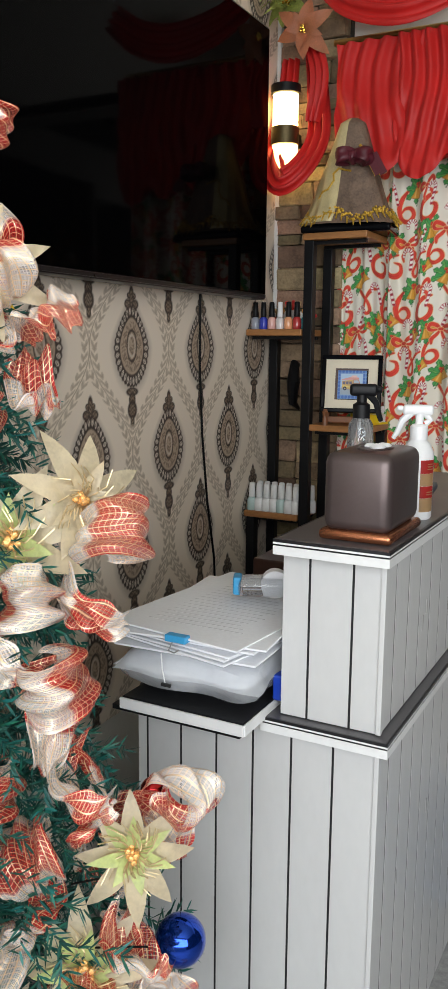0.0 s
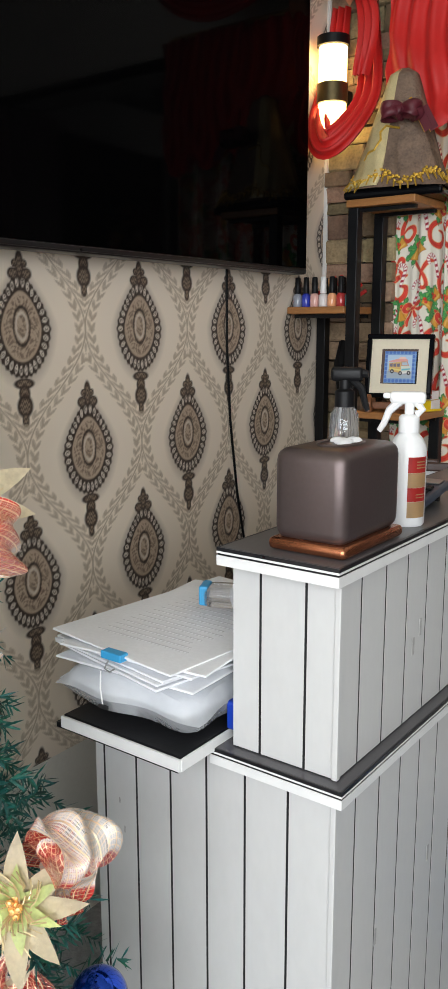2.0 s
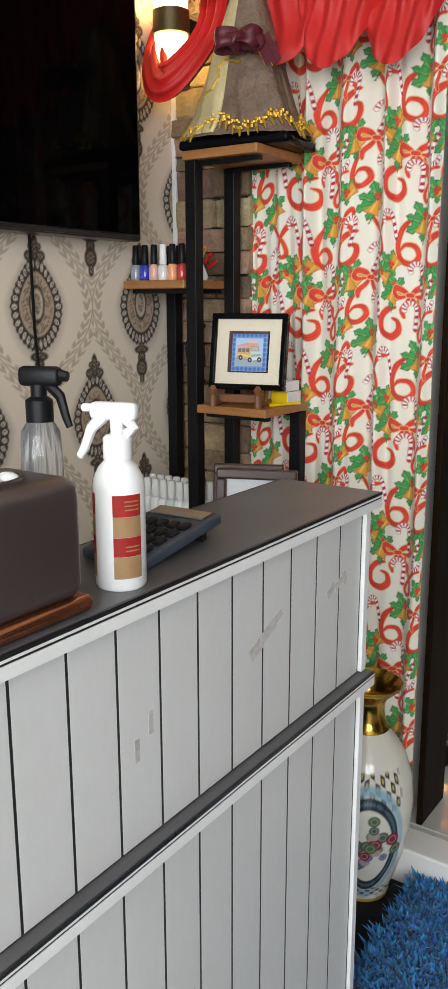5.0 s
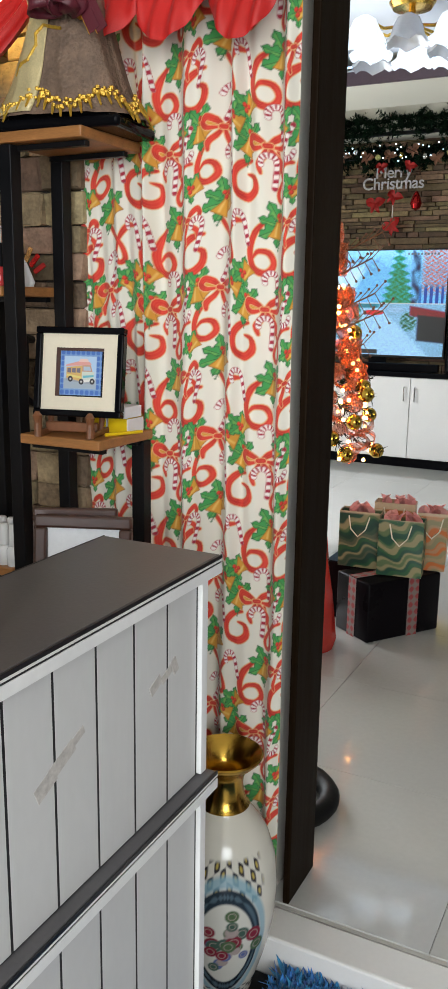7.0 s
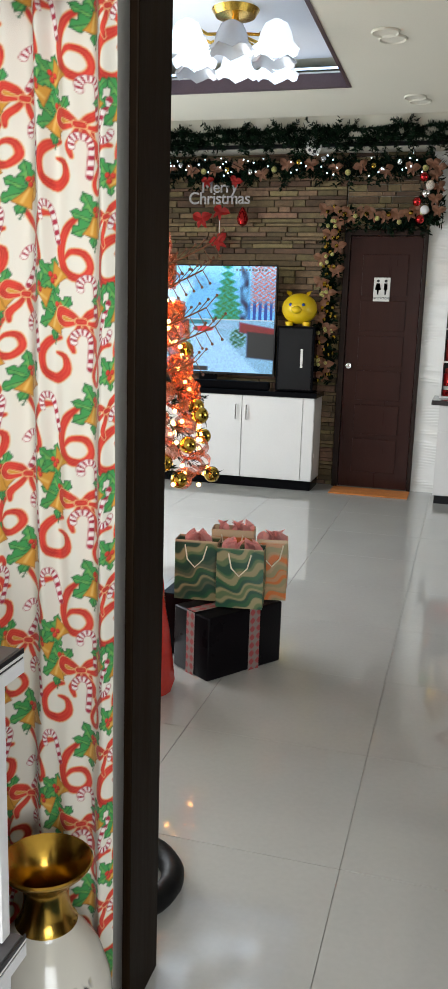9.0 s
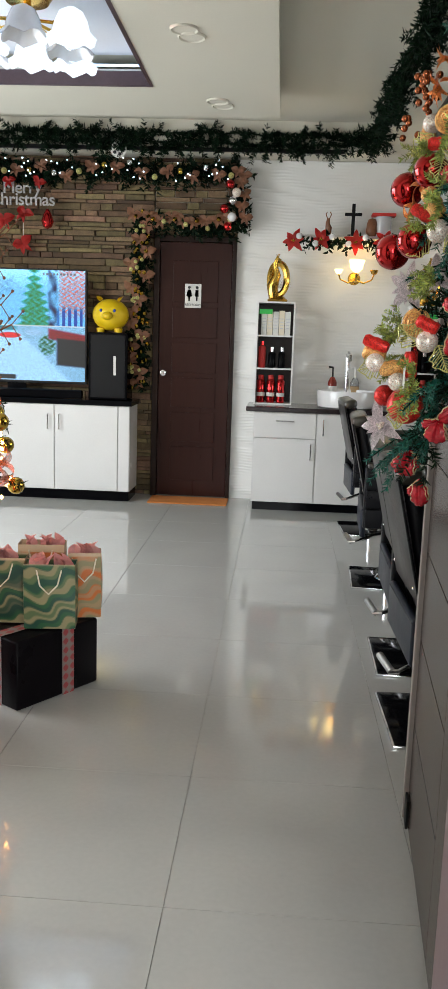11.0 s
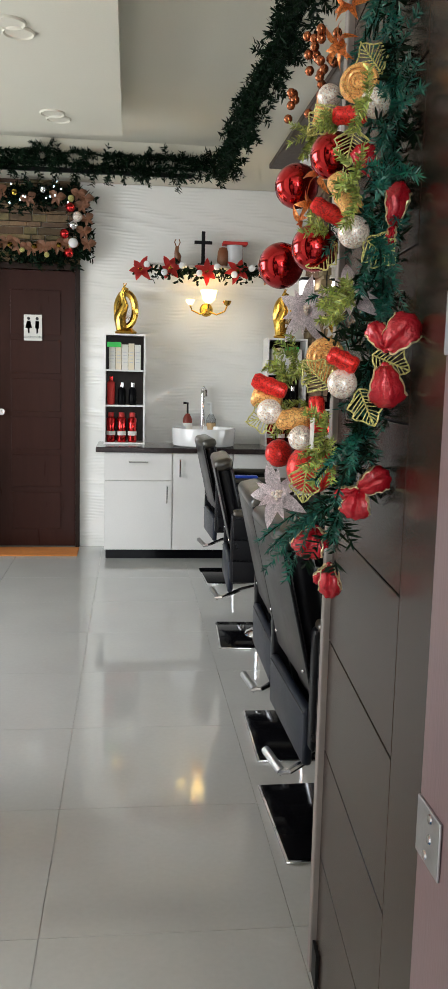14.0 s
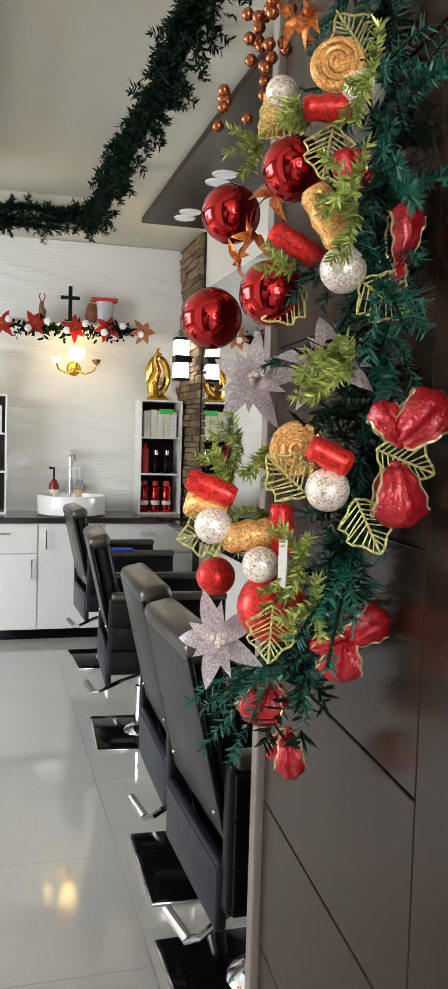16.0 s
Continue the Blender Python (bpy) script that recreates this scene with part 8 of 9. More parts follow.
TOPZ = 0.256
gift_bag(-0.70, 4.56, TOPZ, 0.18, 0.085, 0.235, 8, 0, "green and gold striped paper gift bag with cord handles")
gift_bag(-0.885, 4.60, TOPZ, 0.17, 0.085, 0.24, 6, 1, "dark green paper gift bag with cord handles")
gift_bag(-0.61, 4.70, TOPZ, 0.12, 0.08, 0.245, 12, 2, "orange and tan paper gift bag with pink tissue")
gift_bag(-0.78, 4.74, TOPZ, 0.17, 0.085, 0.26, 8, 3, "reddish paper gift bag with pink tissue")
single("gift_box", box(-1.04, -0.80, 4.60, 4.80, 0.0, 0.254, 0.006), "gift_black", "second black wrapped gift box behind", "gift box")
rb = thing("red_sack", "large red plastic gift sack on the floor", "sack", at=(-1.03, 4.22, 0))
sk = lathe([(0, 0), (0.15, 0.0), (0.165, 0.05), (0.15, 0.25), (0.12, 0.45), (0.08, 0.56), (0.05, 0.60), (0, 0.60)], seg=30)
for v in sk.verts:
    a = math.atan2(v.co.y, v.co.x)
    k = 1 + 0.06 * math.sin(7 * a + v.co.z * 6) + 0.03 * math.sin(13 * a)
    v.co.x, v.co.y = v.co.x * k, v.co.y * k
smooth(part("sack", sk, mat("red_plastic_film", (0.55, 0.03, 0.02), 0.2, 0, 0.15, 8, 60, 0.1), rb))

# ---- chandelier, ceiling lights ----
cd = thing("chandelier", "lit brass chandelier with frosted tulip shades", "chandelier", at=(-1.18, 5.95, 0))
smooth(part("rose", lathe([(0, 2.851), (0.12, 2.851), (0.10, 2.82), (0.03, 2.81), (0, 2.81)], seg=24), "gold", cd))
smooth(part("stem", lathe([(0, 2.70), (0.02, 2.70), (0.045, 2.73), (0.02, 2.76), (0.018, 2.81), (0, 2.81)], seg=20), "gold", cd))
for i in range(8):
    a = 2 * math.pi * i / 8 + 0.2
    R_ = 0.30 if i % 2 else 0.20
    c, s = math.cos(a), math.sin(a)
    smooth(part("arm", tube([(0.02 * c, 0.02 * s, 2.74), (R_ * 0.6 * c, R_ * 0.6 * s, 2.70), (R_ * c, R_ * s, 2.73)], 0.008, 8), "gold", cd))
    sh_ = lathe([(0.02, 0.0), (0.055, -0.02), (0.075, -0.06), (0.085, -0.10), (0.115, -0.135), (0.110, -0.135), (0.08, -0.098), (0.05, -0.03), (0, -0.012)], (R_ * c, R_ * s, 2.74), 20)
    for v in sh_.verts:
        if v.co.z < 2.625:
            b_ = math.atan2(v.co.y - R_ * s, v.co.x - R_ * c)
            v.co.z += 0.014 * math.sin(6 * b_)
    smooth(part("shade", sh_, "chand_glow" if i % 3 else "frosted", cd, "frosted tulip glass shade"))
for x, y in ((-0.41, 5.9), (-0.345, 7.08), (-2.2, 7.08), (-2.3, 5.9)):
    dl = thing("downlight", "round twin white downlight set in the ceiling", "downlight", "downlights", at=(x, y, TOP))
    for dx, dy in ((-0.012, -0.05), (0.012, 0.05)):
        part("ring", lathe([(0, -0.003), (0.055, -0.003), (0.062, -0.009), (0.068, -0.003), (0.068, 0.0)], (dx, dy, 0), 24), "ceil", dl)
for y in (4.4, 5.6, 6.8, 7.55):
    dl = thing("downlight", "round twin white downlight in the dark bulkhead", "downlight", "downlights", at=(1.17, y, TOP - 0.035))
    for dy in (-0.07, 0.07):
        part("ring", lathe([(0, -0.003), (0.05, -0.003), (0.058, -0.009), (0.064, -0.003), (0.064, 0.0)], (0, dy, 0), 24), "white_plastic", dl)

# ---- the swag on the open door ----
wr = thing("door_swag", "hanging pine swag with red bows, baubles and glitter picks", "christmas swag")
r8 = random.Random(21)
spine = [(0.43, 3.40, 1.90), (0.42, 3.36, 1.74), (0.415, 3.33, 1.58), (0.415, 3.33, 1.42), (0.41, 3.36, 1.27), (0.40, 3.40, 1.16), (0.385, 3.42, 1.08)]
twigs = []
for i in range(150):
    k = r8.random()
    j = min(int(k * 6), 5)
    o = Vector(spine[j]).lerp(Vector(spine[j + 1]), k * 6 - j)
    side = r8.choice((-1, 1))
    wide = (0.12 if side > 0 else 0.085) * (1 - 0.40 * k)
    twigs.append(frond(tuple(o), (-0.05 + r8.uniform(-0.35, 0.15), side * r8.uniform(0.25, 1.0), r8.uniform(-0.9, 0.35)), wide * r8.uniform(0.6, 1.25), 5, 0.2))
for o, w, ln in (((0.39, 3.25, 1.62), (-0.2, -1, 0.3), 0.10), ((0.39, 3.25, 1.55), (-0.2, -1, -0.2), 0.12), ((0.39, 3.28, 1.48), (-0.2, -1, -0.4), 0.10), ((0.37, 3.42, 1.12), (-0.5, 0.4, -0.6), 0.13), ((0.37, 3.45, 1.10), (-0.5, 0.8, -0.5), 0.12), ((0.40, 3.30, 1.80), (-0.1, -0.6, 0.5), 0.14), ((0.38, 3.30, 1.22), (-0.2, -0.6, -0.4), 0.09)):
    for q in range(4):
        twigs.append(frond(o, (w[0] + r8.uniform(-0.3, 0.3), w[1] + r8.uniform(-0.3, 0.3), w[2] + r8.uniform(-0.3, 0.3)), ln, 5, 0.2))
part("pine_foliage", blades(twigs, 820, 0.014, 0.0021, 0.9, 5, lift=0.7), "needle_teal", wr, "teal-green pine needles", kind="stuff")
# dark needles behind the pine stand in for the black shadow on the door
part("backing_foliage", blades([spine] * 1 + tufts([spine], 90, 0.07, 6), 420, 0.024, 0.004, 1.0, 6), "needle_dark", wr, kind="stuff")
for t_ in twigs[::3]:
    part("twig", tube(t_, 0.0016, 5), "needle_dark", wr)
gold_tw = []
for x, y, z in ((0.352, 3.235, 1.642), (0.345, 3.52, 1.675), (0.35, 3.25, 1.53), (0.34, 3.38, 1.505), (0.345, 3.31, 1.375), (0.305, 3.46, 1.295), (0.33, 3.42, 1.262), (0.34, 3.33, 1.20), (0.33, 3.39, 1.33), (0.315, 3.46, 1.24), (0.325, 3.50, 1.33), (0.315, 3.52, 1.30), (0.345, 3.27, 1.415), (0.345, 3.24, 1.40), (0.35, 3.26, 1.56), (0.345, 3.37, 1.64), (0.335, 3.28, 1.19), (0.33, 3.30, 1.23)):
    for q in range(5):
        gold_tw.append(frond((x + 0.006, y + 0.006, z), (r8.uniform(-0.9, -0.1), r8.uniform(-1, 1), r8.uniform(-1, 1)), 0.042, 4, 0.1))
part("glitter_sprig", blades(gold_tw, 1900, 0.0105, 0.0022, 0.9, 8, lift=0.7), "needle_gold", wr, "gold-green glittered sprigs", kind="stuff")


def lobed_leaf(at, way, size, spin):
    """An open-work leaf: a rim and ribs of thin wire."""
    b = bmesh.new()
    tube([(0, 0, 0), (size, 0, 0.01)], 0.0012, 5, b)
    rim = [(size * k, size * 0.42 * math.sin(math.pi * k ** 0.85) * (1 + 0.18 * math.cos(k * 20)), 0.004) for k in [i / 12 for i in range(13)]]
    tube(rim, 0.0012, 5, b)
    tube([(x, -y, z) for x, y, z in rim], 0.0012, 5, b)
    for i in range(1, 10):
        k = i / 11
        for s in (-1, 1):
            e = rim[min(12, int(k * 12) + 3)]
            tube([(size * k, 0, 0.002), (e[0], s * e[1], 0.004)], 0.0009, 4, b)
    b.transform(aim(at, way, spin))
    return part("openwork_leaf", b, "glit_green", wr)


for i, (x, y, z) in enumerate(((0.410, 3.370, 1.715), (0.360, 3.425, 1.685), (0.372, 3.360, 1.640), (0.362, 3.392, 1.490), (0.374, 3.285, 1.480), (0.385, 3.262, 1.330), (0.372, 3.275, 1.285), (0.290, 3.40, 1.245), (0.318, 3.335, 1.178), (0.340, 3.31, 1.285))):
    lobed_leaf((x, y, z), (-0.5, -0.85, 0.1), 0.054, (2.2, 3.9, 4.6, 3.8, 5.6, 5.9, 5.2, 3.4, 4.7, 2.4)[i])
for x, y, z, r_ in ((0.362, 3.44, 1.622, 0.0345), (0.34, 3.605, 1.613, 0.0365), (0.335, 3.42, 1.487, 0.0345), (0.315, 3.59, 1.482, 0.0375)):
    smooth(part("bauble", ball((x, y, z), r_, 32), "red_ball", wr, "mirror-bright red bauble"))
for x, y, z, r_ in ((0.394, 3.340, 1.668, 0.0205), (0.366, 3.500, 1.723, 0.0185), (0.359, 3.292, 1.490, 0.0212), (0.354, 3.298, 1.292, 0.0205), (0.271, 3.392, 1.249, 0.0185), (0.314, 3.366, 1.213, 0.0185)):
    smooth(part("bauble", ball((x, y, z), r_, 22), "glit_pearl", wr, "champagne glitter bauble"))
for x, y, z, r_ in ((0.335, 3.388, 1.166, 0.0365), (0.308, 3.512, 1.178, 0.0225)):
    smooth(part("bauble", ball((x, y, z), r_, 24), "glit_red", wr, "red glitter bauble"))
for x, y, z, s in ((0.376, 3.362, 1.699, 0.0275), (0.338, 3.336, 1.328, 0.0275)):
    sp = lathe([(0, -0.006), (s * 0.9, -0.006), (s, 0), (s * 0.9, 0.006), (0, 0.008)], seg=24)
    tube([(s * (0.12 + 0.72 * i / 40) * math.cos(i * 0.42), s * (0.12 + 0.72 * i / 40) * math.sin(i * 0.42), 0.009) for i in range(41)], 0.0028, 6, sp)
    sp.transform(aim((x, y, z), (-0.4, -0.9, 0.05)))
    smooth(part("swirl_candy", sp, "glit_gold", wr, "gold glitter swirl lollipop"))
for x, y, z, m_, turn, ln_ in ((0.363, 3.354, 1.654, "glit_red", 0, 0.023), (0.349, 3.388, 1.531, "glit_red", -30, 0.029), (0.352, 3.290, 1.323, "glit_red", -25, 0.021), (0.338, 3.374, 1.247, "glit_red", 95, 0.026), (0.273, 3.408, 1.286, "glit_red", -20, 0.026),
                               (0.351, 3.312, 1.540, "glit_gold", -60, 0.030), (0.307, 3.386, 1.240, "glit_gold", 10, 0.026), (0.362, 3.515, 1.705, "glit_gold", 80, 0.024), (0.272, 3.425, 1.265, "glit_gold", -15, 0.022)):
    w = (Vector((0.95, -0.32, 0)) * math.cos(radians(turn)) + Vector((0, 0, math.sin(radians(turn))))) * ln_
    c = Vector((x, y, z))
    k = 1.0 if m_ == "glit_red" else 1.25
    smooth(part("glitter_candy", tube([c - w, c - w * 0.75, c - w * 0.35, c, c + w * 0.35, c + w * 0.75, c + w], [0.009 * k, 0.0125 * k, 0.0115 * k, 0.0135 * k, 0.0115 * k, 0.0125 * k, 0.009 * k], 12), m_, wr))
for i, (x, y, z, s, w) in enumerate(((0.375, 3.352, 1.408, 0.060, (-0.3, -0.8, 0.5)), (0.350, 3.510, 1.402, 0.060, (-0.6, -0.75, 0.1)), (0.302, 3.455, 1.117, 0.062, (-0.6, -0.75, 0.25)))):
    poinsettia("silver_poinsettia", (x, y, z), w, s, "glit_silver", "glit_pearl", "silver glitter poinsettia", "", seed=50 + i, parent=wr, slim=0.37, counts=(5, 5))

M_VELVET = mat("red_foil_velvet", (0.62, 0.014, 0.028), 0.24, 0.25, 0.4, 110, 260, 0.6, spec=0.8, coat=0.3)
FRONT, ASIDE = Vector((-0.32, -0.95, 0)).normalized(), Vector((0.95, -0.32, 0)).normalized()


def velvet_loop(parent, at, turn, length, width, seed):
    """One puffed loop of a wired ribbon, gathered at its foot and round at its end."""
    r = random.Random(seed)
    a_ = radians(turn)
    X = ASIDE * math.cos(a_) + Vector((0, 0, math.sin(a_)))
    X = (X + FRONT * r.uniform(-0.1, 0.25)).normalized()
    Y = FRONT.cross(X).normalized()
    Z = X.cross(Y)
    n, m = 30, 13
    P = np.zeros((n, m, 3))
    for i in range(n):
        a = 2 * math.pi * i / (n - 1)
        far = math.sin(a / 2)
        for j in range(m):
            v = j / (m - 1) - 0.5
            x = length * 0.5 * (1 - math.cos(a)) * (1 - 1.0 * v * v * far)
            y = v * width * (0.20 + 0.80 * far ** 0.8)
            z = length * 0.42 * math.sin(a) * (1 - 1.1 * v * v + 0.15 * math.sin(9 * v + seed)) + 0.0030 * math.sin(19 * v + seed) * (1.25 - far) + 0.0011 * math.sin(31 * v + 9 * a)
            P[i, j] = Vector(at) + X * (x + 0.0012 * math.sin(21 * v + 4 * a)) + Y * (y + 0.001 * math.sin(7 * a + seed)) + Z * z
    sheet(P, None, "loop", M_VELVET, parent, thick=0.0008)
    for j in (0, m - 1):
        part("gold_edge", tube([tuple(p) for p in P[:, j]], 0.0015, 5), "pale_gold", parent)


for i, (knot, loops_) in enumerate((((0.396, 3.243, 1.338), ((48, 0.078, 0.072), (122, 0.055, 0.044))),
                                    ((0.398, 3.252, 1.316), ((-82, 0.078, 0.078), (-60, 0.03, 0.02))),
                                    ((0.392, 3.345, 1.578), ((112, 0.058, 0.060), (70, 0.03, 0.03))),
                                    ((0.408, 3.278, 1.496), ((84, 0.082, 0.050), (-100, 0.04, 0.022))),
                                    ((0.396, 3.343, 1.142), ((32, 0.070, 0.062), (-98, 0.062, 0.070), (196, 0.050, 0.028))),
                                    ((0.366, 3.475, 1.062), ((-112, 0.074, 0.086), (-60, 0.05, 0.035))),
                                    ((0.390, 3.476, 1.002), ((-85, 0.076, 0.056), (-125, 0.055, 0.030))))):
    bow = new("ribbon_bow")
    bow.parent = wr
    tagged(bow, "red velvet bow with gold wired edges")
    for k, (tn, ln_, wd_) in enumerate(loops_):
        velvet_loop(bow, knot, tn, ln_ * 0.70, wd_ * 0.62, 7 * i + k)
    smooth(part("knot", ball(knot, 0.006, 10), M_VELVET, bow))
for i, (x, y, z) in enumerate(((0.35, 3.55, 1.775), (0.335, 3.60, 1.735), (0.36, 3.50, 1.80), (0.345, 3.54, 1.81))):
    for q in range(7):
        smooth(part("berry", ball((x + r8.uniform(-0.018, 0.018), y + r8.uniform(-0.03, 0.03), z + r8.uniform(-0.03, 0.03)), 0.0075, 10), "copper_berry", wr))
for i, (x, y, z) in enumerate(((0.355, 3.54, 1.575), (0.345, 3.57, 1.55), (0.37, 3.47, 1.79), (0.36, 3.44, 1.31), (0.38, 3.44, 1.83), (0.365, 3.40, 1.76), (0.35, 3.47, 1.60))):
    for q in range(6):
        p = petal(0.030, 0.011, 0.5, 0.3)
        p.transform(aim((x, y, z), (-0.6, r8.uniform(-0.9, 0.3), r8.uniform(-0.6, 0.6)), q * 1.05) @ Matrix.Rotation(-0.5, 4, "Y"))
        smooth(part("copper_leaf", p, "copper_leaf", wr))
part("white_tag", box(0.318, 0.3195, 3.305, 3.325, 1.20, 1.245), "sign_white", wr, "small white paper tag")

# ---- christmas tree beside the counter ----
tree = thing("christmas_tree", "green christmas tree with cream poinsettias and mesh ribbon", "christmas tree", "christmas trees")
TA = Vector((-0.93, 0.92, ENTRY_Z))
r9 = random.Random(31)
smooth(part("trunk", lathe([(0, 0), (0.16, 0), (0.16, 0.015), (0.025, 0.03), (0.022, 1.5), (0.008, 1.95), (0, 1.96)], TA, 14), "stand_wood", tree))
br, tips = [], []
for i in range(210):
    k = (i + 0.5) / 210
    z = 0.18 + 1.72 * k
    a = i * 2.39996
    R_ = 0.40 * (1 - k) ** 0.85 + 0.03
    o = TA + Vector((0, 0, z))
    ln = R_ * r9.uniform(0.8, 1.1)
    main = frond(tuple(o), (math.cos(a), math.sin(a), 0.12), ln, 6, 0.35)
    br.append(main)
    for q in (2, 3, 4, 5):
        for s in (-0.8, 0.8):
            b = a + s
            br.append(frond(main[q], (math.cos(b), math.sin(b), -0.1), 0.075, 3, 0.2))
part("needle_foliage", blades(br, 380, 0.028, 0.0036, 0.9, 9, lift=0.8), "needle", tree, "dark teal pine needles", kind="stuff")


def mesh_ribbon_print(U, V, seed):
    r = np.random.RandomState(seed)
    red_ = np.sin(U * 30 + seed * 1.7) + 0.25 * np.sin(V * 40 + seed)
    C = np.ones(U.shape + (3,)) * np.array((0.86, 0.78, 0.74))
    C = mix(C, (0.60, 0.022, 0.018), soft(-0.05 - red_, 0.25))
    return C


def net_material(name):
    """Open gauze: fine threads, a wider grid of metallic threads, holes between."""
    m = printed(name, 0.35, 0.2, 900)
    t = m.node_tree
    b = t.nodes["Principled BSDF"]
    at_ = t.nodes.new("ShaderNodeAttribute")
    at_.attribute_name = "Net"
    xyz = t.nodes.new("ShaderNodeSeparateXYZ")
    t.links.new(at_.outputs["Color"], xyz.inputs[0])

    def op(kind, a, c):
        n = t.nodes.new("ShaderNodeMath")
        n.operation = kind
        for k, v in enumerate((a, c)):
            if isinstance(v, float):
                n.inputs[k].default_value = v
            else:
                t.links.new(v, n.inputs[k])
        return n.outputs[0]

    def threads(pitch, share):
        rows = [op("LESS_THAN", op("PINGPONG", op("MULTIPLY", xyz.outputs[k], 1.0 / pitch), 0.5), share / 2) for k in (0, 1)]
        return op("MAXIMUM", rows[0], rows[1])

    gold_, fine = threads(0.0068, 0.13), threads(0.0019, 0.34)
    alpha = op("MAXIMUM", op("MAXIMUM", gold_, op("MULTIPLY", fine, 0.80)), op("MULTIPLY", xyz.outputs[2], 1.0))
    t.links.new(alpha, b.inputs["Alpha"])
    src = b.inputs["Base Color"].links[0].from_socket
    mx = t.nodes.new("ShaderNodeMix")
    mx.data_type = "RGBA"
    mx.inputs["B"].default_value = (0.95, 0.72, 0.45, 1)
    t.links.new(gold_, mx.inputs["Factor"])
    t.links.new(src, mx.inputs["A"])
    t.links.new(mx.outputs["Result"], b.inputs["Base Color"])
    t.links.new(op("MULTIPLY", gold_, 0.7), b.inputs["Metallic"])
    return m


M_RIB = net_material("gauze_ribbon")


def mesh_loop(at, way, length, seed, turns=1.0, width=0.09):
    r = random.Random(seed)
    n, m = 150, 54
    s, v = np.meshgrid(np.linspace(0, 1, n), np.linspace(-0.5, 0.5, m), indexing="ij")
    a = 2 * math.pi * turns * s
    w = width * (0.55 + 0.45 * np.sin(math.pi * np.clip(s * 1.1, 0, 1)))
    tw = r.uniform(-0.9, 0.9) * (s - 0.5)
    cr = 0.006 * np.sin(9 * s + 11 * v + seed) + 0.004 * np.sin(17 * s - 7 * v + 2 * seed)
    P = np.stack([length * 0.5 * (1 - np.cos(a)) + 0.25 * length * s + cr, v * w * np.cos(tw), length * 0.38 * np.sin(a) + v * w * np.sin(tw) + 0.006 * np.sin(v * 16 + 5 * s) + cr], -1)
    o = sheet(P, mesh_ribbon_print(s * length * 3, v * width, seed), "mesh_ribbon", M_RIB, tree, "red and white mesh ribbon")
    # thread places along and across the ribbon, and a closer weave at its borders
    net = o.data.color_attributes.new("Net", "FLOAT_COLOR", "POINT")
    edge_ = np.where(np.abs(v) > 0.47, 0.9, 0.26)
    net.data.foreach_set("color", np.stack([s * length * 2.6 + 1, v * width + 1, edge_, np.ones_like(s)], -1).reshape(-1).astype(np.float32))
    o.matrix_basis = aim(at, way, r.random() * 6.28) @ Matrix.Rotation(radians(-90), 4, "Y")
    return o


loops = (((-0.70, 0.99, 1.32), (0.7, -0.5, 0.1), 0.12), ((-0.64, 1.0, 1.04), (0.8, -0.3, 0.4), 0.16), ((-0.68, 0.97, 0.88), (0.6, -0.7, 0.0), 0.17), ((-0.66, 0.98, 0.78), (0.8, -0.5, -0.4), 0.17), ((-0.57, 1.03, 0.70), (0.9, 0.0, 0.0), 0.13),
         ((-0.71, 0.96, 0.62), (0.5, -0.8, 0.2), 0.17), ((-0.60, 1.01, 0.52), (0.8, -0.4, -0.3), 0.14), ((-0.76, 0.95, 0.72), (0.4, -0.9, 0.1), 0.17), ((-0.74, 0.95, 1.36), (0.6, -0.7, 0.5), 0.12), ((-0.78, 0.96, 1.55), (0.7, -0.6, 0.2), 0.12),
         ((-0.77, 0.94, 1.24), (0.5, -0.8, -0.2), 0.14), ((-0.76, 0.93, 0.48), (0.5, -0.8, 0.0), 0.16), ((-0.67, 0.98, 0.42), (0.7, -0.6, -0.2), 0.15), ((-0.70, 1.08, 0.58), (0.9, 0.3, 0.0), 0.14), ((-0.70, 0.96, 0.97), (0.5, -0.8, 0.3), 0.14),
         ((-0.60, 1.04, 0.36), (0.8, 0.1, -0.3), 0.13), ((-0.80, 0.97, 1.46), (0.8, -0.4, -0.4), 0.11))
for i, (a_, w_, l_) in enumerate(loops):
    mesh_loop(a_, w_, l_ * 0.62, i + 1, 1.0 if i % 3 else 0.55, 0.085)
    mesh_loop((a_[0] - 0.03, a_[1] + 0.01, a_[2] - 0.03), (w_[0], w_[1], w_[2] - 0.9), l_ * 0.6, i + 41, 0.55, 0.075)
for i, (a_, w_, s_, p1_, p2_) in enumerate((((-0.575, 1.0, 0.62), (0.55, -0.8, 0.25), 0.092, "cream_petal", "lime_petal"), ((-0.725, 0.95, 1.05), (0.45, -0.85, 0.1), 0.115, "cream_petal", "lime_petal"), ((-0.655, 1.0, 1.10), (0.75, -0.5, 0.25), 0.095, "cream_petal", None),
                                            ((-0.64, 0.97, 0.44), (0.5, -0.8, 0.35), 0.11, "cream_petal", "lime_petal"), ((-0.765, 0.95, 1.39), (0.5, -0.8, 0.1), 0.095, "cream_petal", "yellow"), ((-0.77, 0.93, 0.30), (0.4, -0.9, 0.2), 0.10, "cream_petal", "lime_petal"))):
    poinsettia("poinsettia", a_, w_, s_, p1_, "glit_gold", "cream cloth poinsettia with gold heart", "", seed=70 + i, petals2=p2_, parent=tree, slim=0.34, counts=(8, 7))
smooth(part("bauble", ball((-0.575, 1.125, 0.40), 0.040, 28), "blue_ball", tree, "shiny blue bauble"))
smooth(part("bauble", ball((-0.60, 1.09, 0.66), 0.02, 16), "red_ball", tree))
lw = bmesh.new()
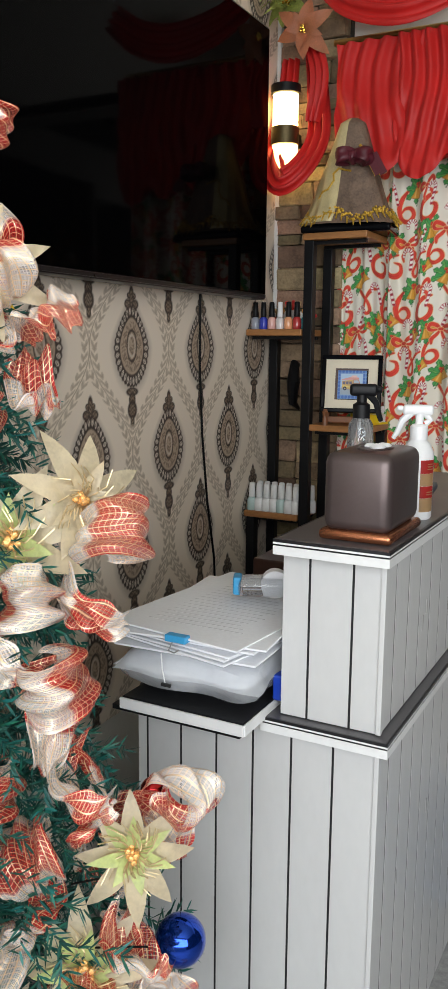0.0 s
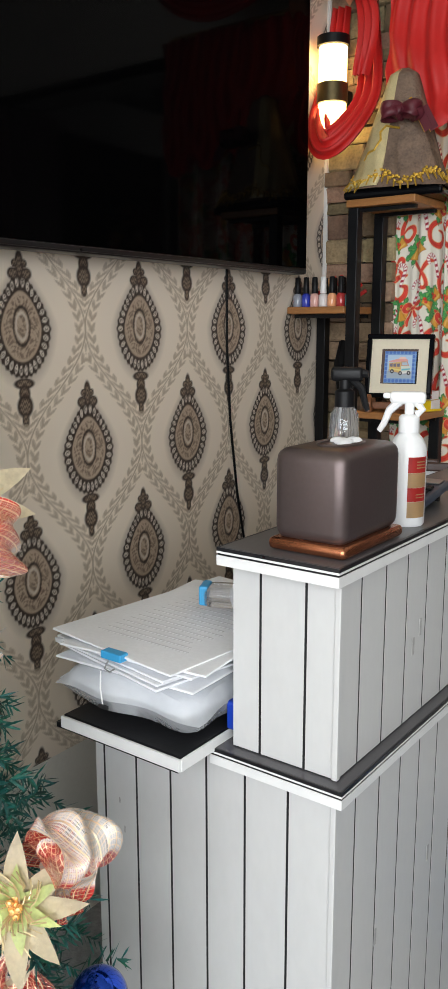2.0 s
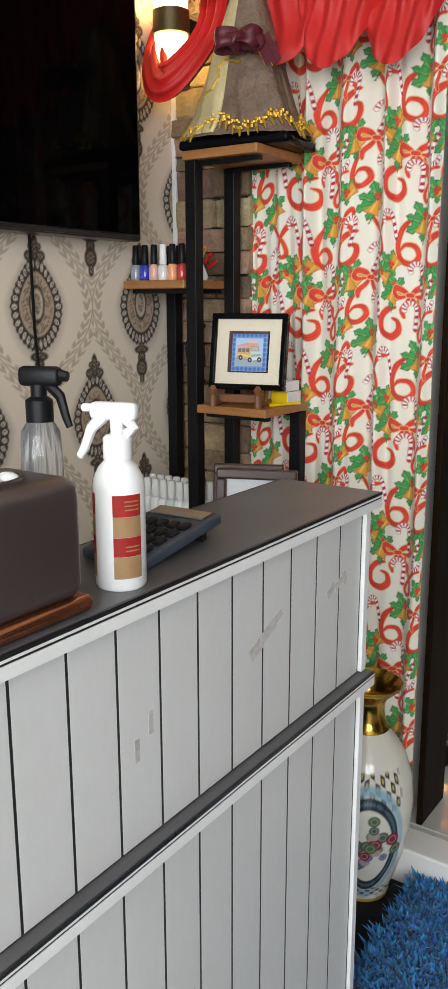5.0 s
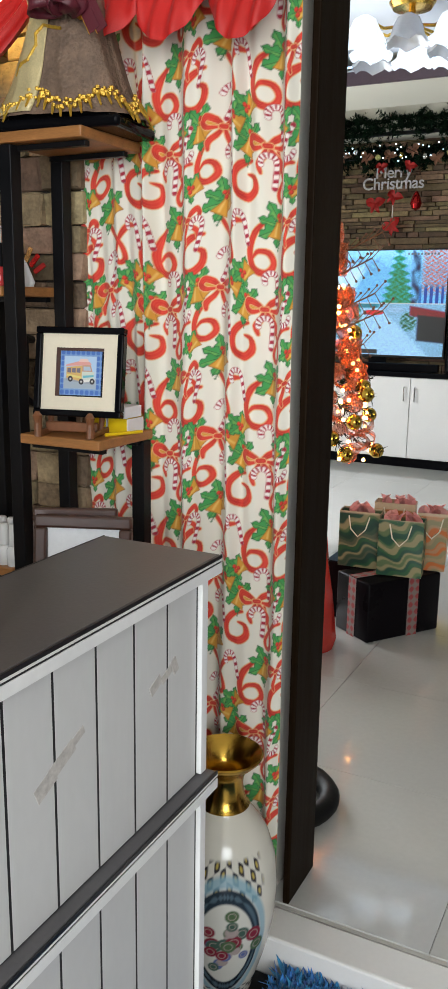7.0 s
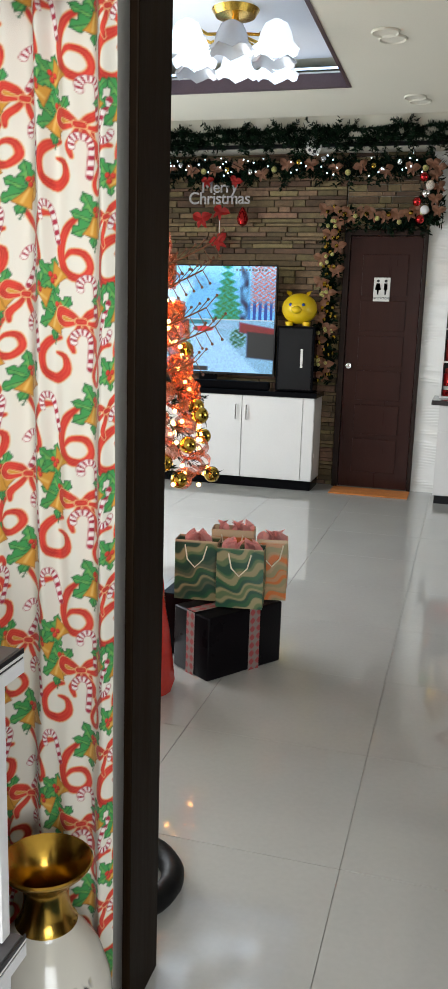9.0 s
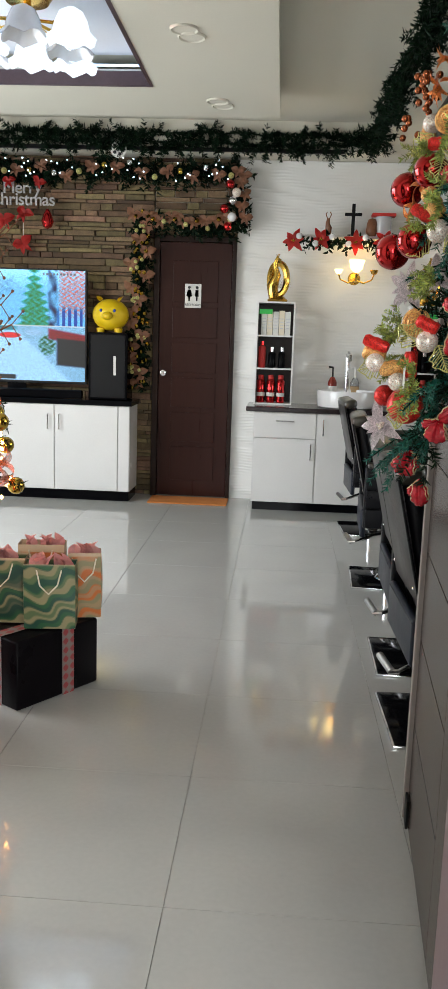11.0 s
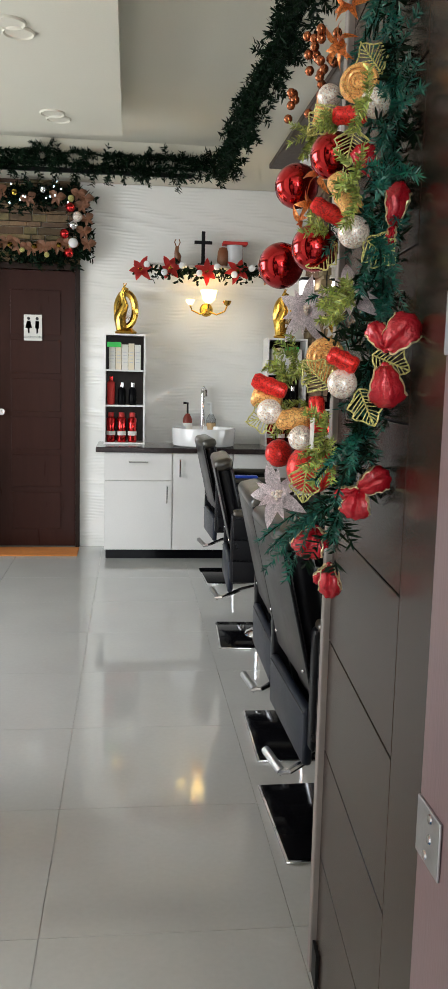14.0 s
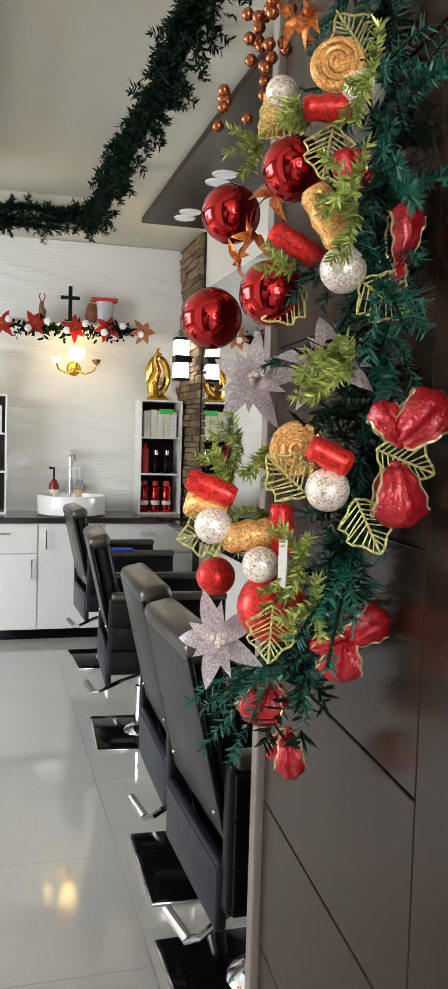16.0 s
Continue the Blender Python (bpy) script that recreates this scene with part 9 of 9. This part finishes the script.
for i in range(6):
    tube([(-0.60 + 0.03 * i, 0.98, 0.7 - 0.1 * i), (-0.66, 0.97, 0.66 - 0.1 * i)], 0.0015, 5, lw)
part("light_wire", lw, "rubber", tree)

# ---- orange lit tree in the salon ----
ot = thing("christmas_tree", "christmas tree with peach netting, gold baubles and warm lights", "christmas tree", "christmas trees")
OA = Vector((-1.32, 4.72, 0))
smooth(part("trunk", lathe([(0, 0), (0.2, 0), (0.2, 0.02), (0.03, 0.04), (0.02, 1.9), (0, 1.92)], OA, 12), "stand_wood", ot))
br = []
for i in range(150):
    k = (i + 0.5) / 150
    z = 0.82 + 0.98 * k
    a = i * 2.39996
    R_ = 0.42 * (1 - k) ** 0.6 + 0.05
    br.append(frond(tuple(OA + Vector((0, 0, z))), (math.cos(a), math.sin(a), 0.1), R_ * r9.uniform(0.7, 1.0), 6, 0.3))
part("needle_foliage", blades(br, 380, 0.04, 0.004, 0.9, 19, lift=0.7), "needle_dark", ot, kind="stuff")
for i in range(80):
    z = 0.70 + 0.95 * r9.random()
    a = r9.uniform(-1.6, 0.7)
    R_ = 0.36 * (1 - (z - 0.55) / 1.4) ** 0.6
    p = OA + Vector((R_ * math.cos(a), R_ * math.sin(a), z))
    o = ribbon_loop(tuple(p), (math.cos(a), math.sin(a), r9.uniform(-0.4, 0.4)), 0.085, 0.07, "peach_net", ot, i, "net_loop")
for i in range(11):
    z = 0.70 + 0.9 * r9.random()
    a = r9.uniform(-1.5, 0.6)
    R_ = 0.44 * (1 - (z - 0.55) / 1.4) ** 0.6 + 0.02
    p = OA + Vector((R_ * math.cos(a), R_ * math.sin(a), z))
    smooth(part("bauble", ball(tuple(p), 0.033, 16), "gold_ball", ot))
for x, y, z in ((-0.90, 4.62, 0.975), (-0.955, 4.55, 0.73), (-0.94, 4.60, 0.86), (-1.0, 4.5, 0.80)):
    smooth(part("bauble", ball((x, y, z), 0.034, 18), "gold_ball", ot, "gold bauble"))
for i in range(90):
    z = 0.68 + 0.75 * r9.random()
    a = r9.uniform(-1.6, 0.7)
    R_ = 0.43 * (1 - (z - 0.55) / 1.4) ** 0.6 + 0.01
    p = OA + Vector((R_ * math.cos(a), R_ * math.sin(a), z))
    part("light_bead", ball(tuple(p), 0.0085, 6), "warm_bead", ot)
tw_ = bmesh.new()
for i, (z, ln) in enumerate(((1.20, 0.30), (1.28, 0.26), (1.50, 0.28), (1.10, 0.22), (1.42, 0.24))):
    o = Vector((-1.10, 4.58, z))
    main = frond(tuple(o), (1, -0.2, 0.35), ln, 8, -0.05)
    tube(main, 0.003, 5, tw_)
    for q in range(2, 8):
        for s in (-1, 1):
            f = frond(main[q], (0.6, s * 0.3, s * 0.8), 0.06, 3, 0)
            tube(f, 0.0018, 4, tw_)
            ball(f[-1], 0.006, 6, tw_)
part("twig_spray", tw_, "stand_wood", ot, "dark bare berry twigs")

# ---- floor tiles: every tile a piece, joints recessed ----
tile_me = {}
def tile_mesh(w, d):
    key = (round(w, 3), round(d, 3))
    if key not in tile_me:
        b = box(0, w, 0, d, 0, 0.0075, 0.0005, 1)
        me = bpy.data.meshes.new("tile")
        b.to_mesh(me)
        b.free()
        me.materials.append(M["floor_tile"])
        tile_me[key] = me
    return tile_me[key]


gx, gy = -0.13, 3.41
for i in range(-6, 4):
    for j in range(-2, 10):
        x0, x1, y0, y1 = gx + i * 0.6, gx + (i + 1) * 0.6, gy + j * 0.6, gy + (j + 1) * 0.6
        x0, x1, y0, y1 = max(x0, -3.4) + 0.0009, min(x1, 1.42) - 0.0009, max(y0, 2.799) + 0.0006, min(y1, 8.66) - 0.0006
        if x1 - x0 < 0.02 or y1 - y0 < 0.02:
            continue
        t = new("tile", tile_mesh(x1 - x0, y1 - y0))
        t.matrix_basis = Matrix.Translation((x0, y0, -0.0075))
        t.parent = floor
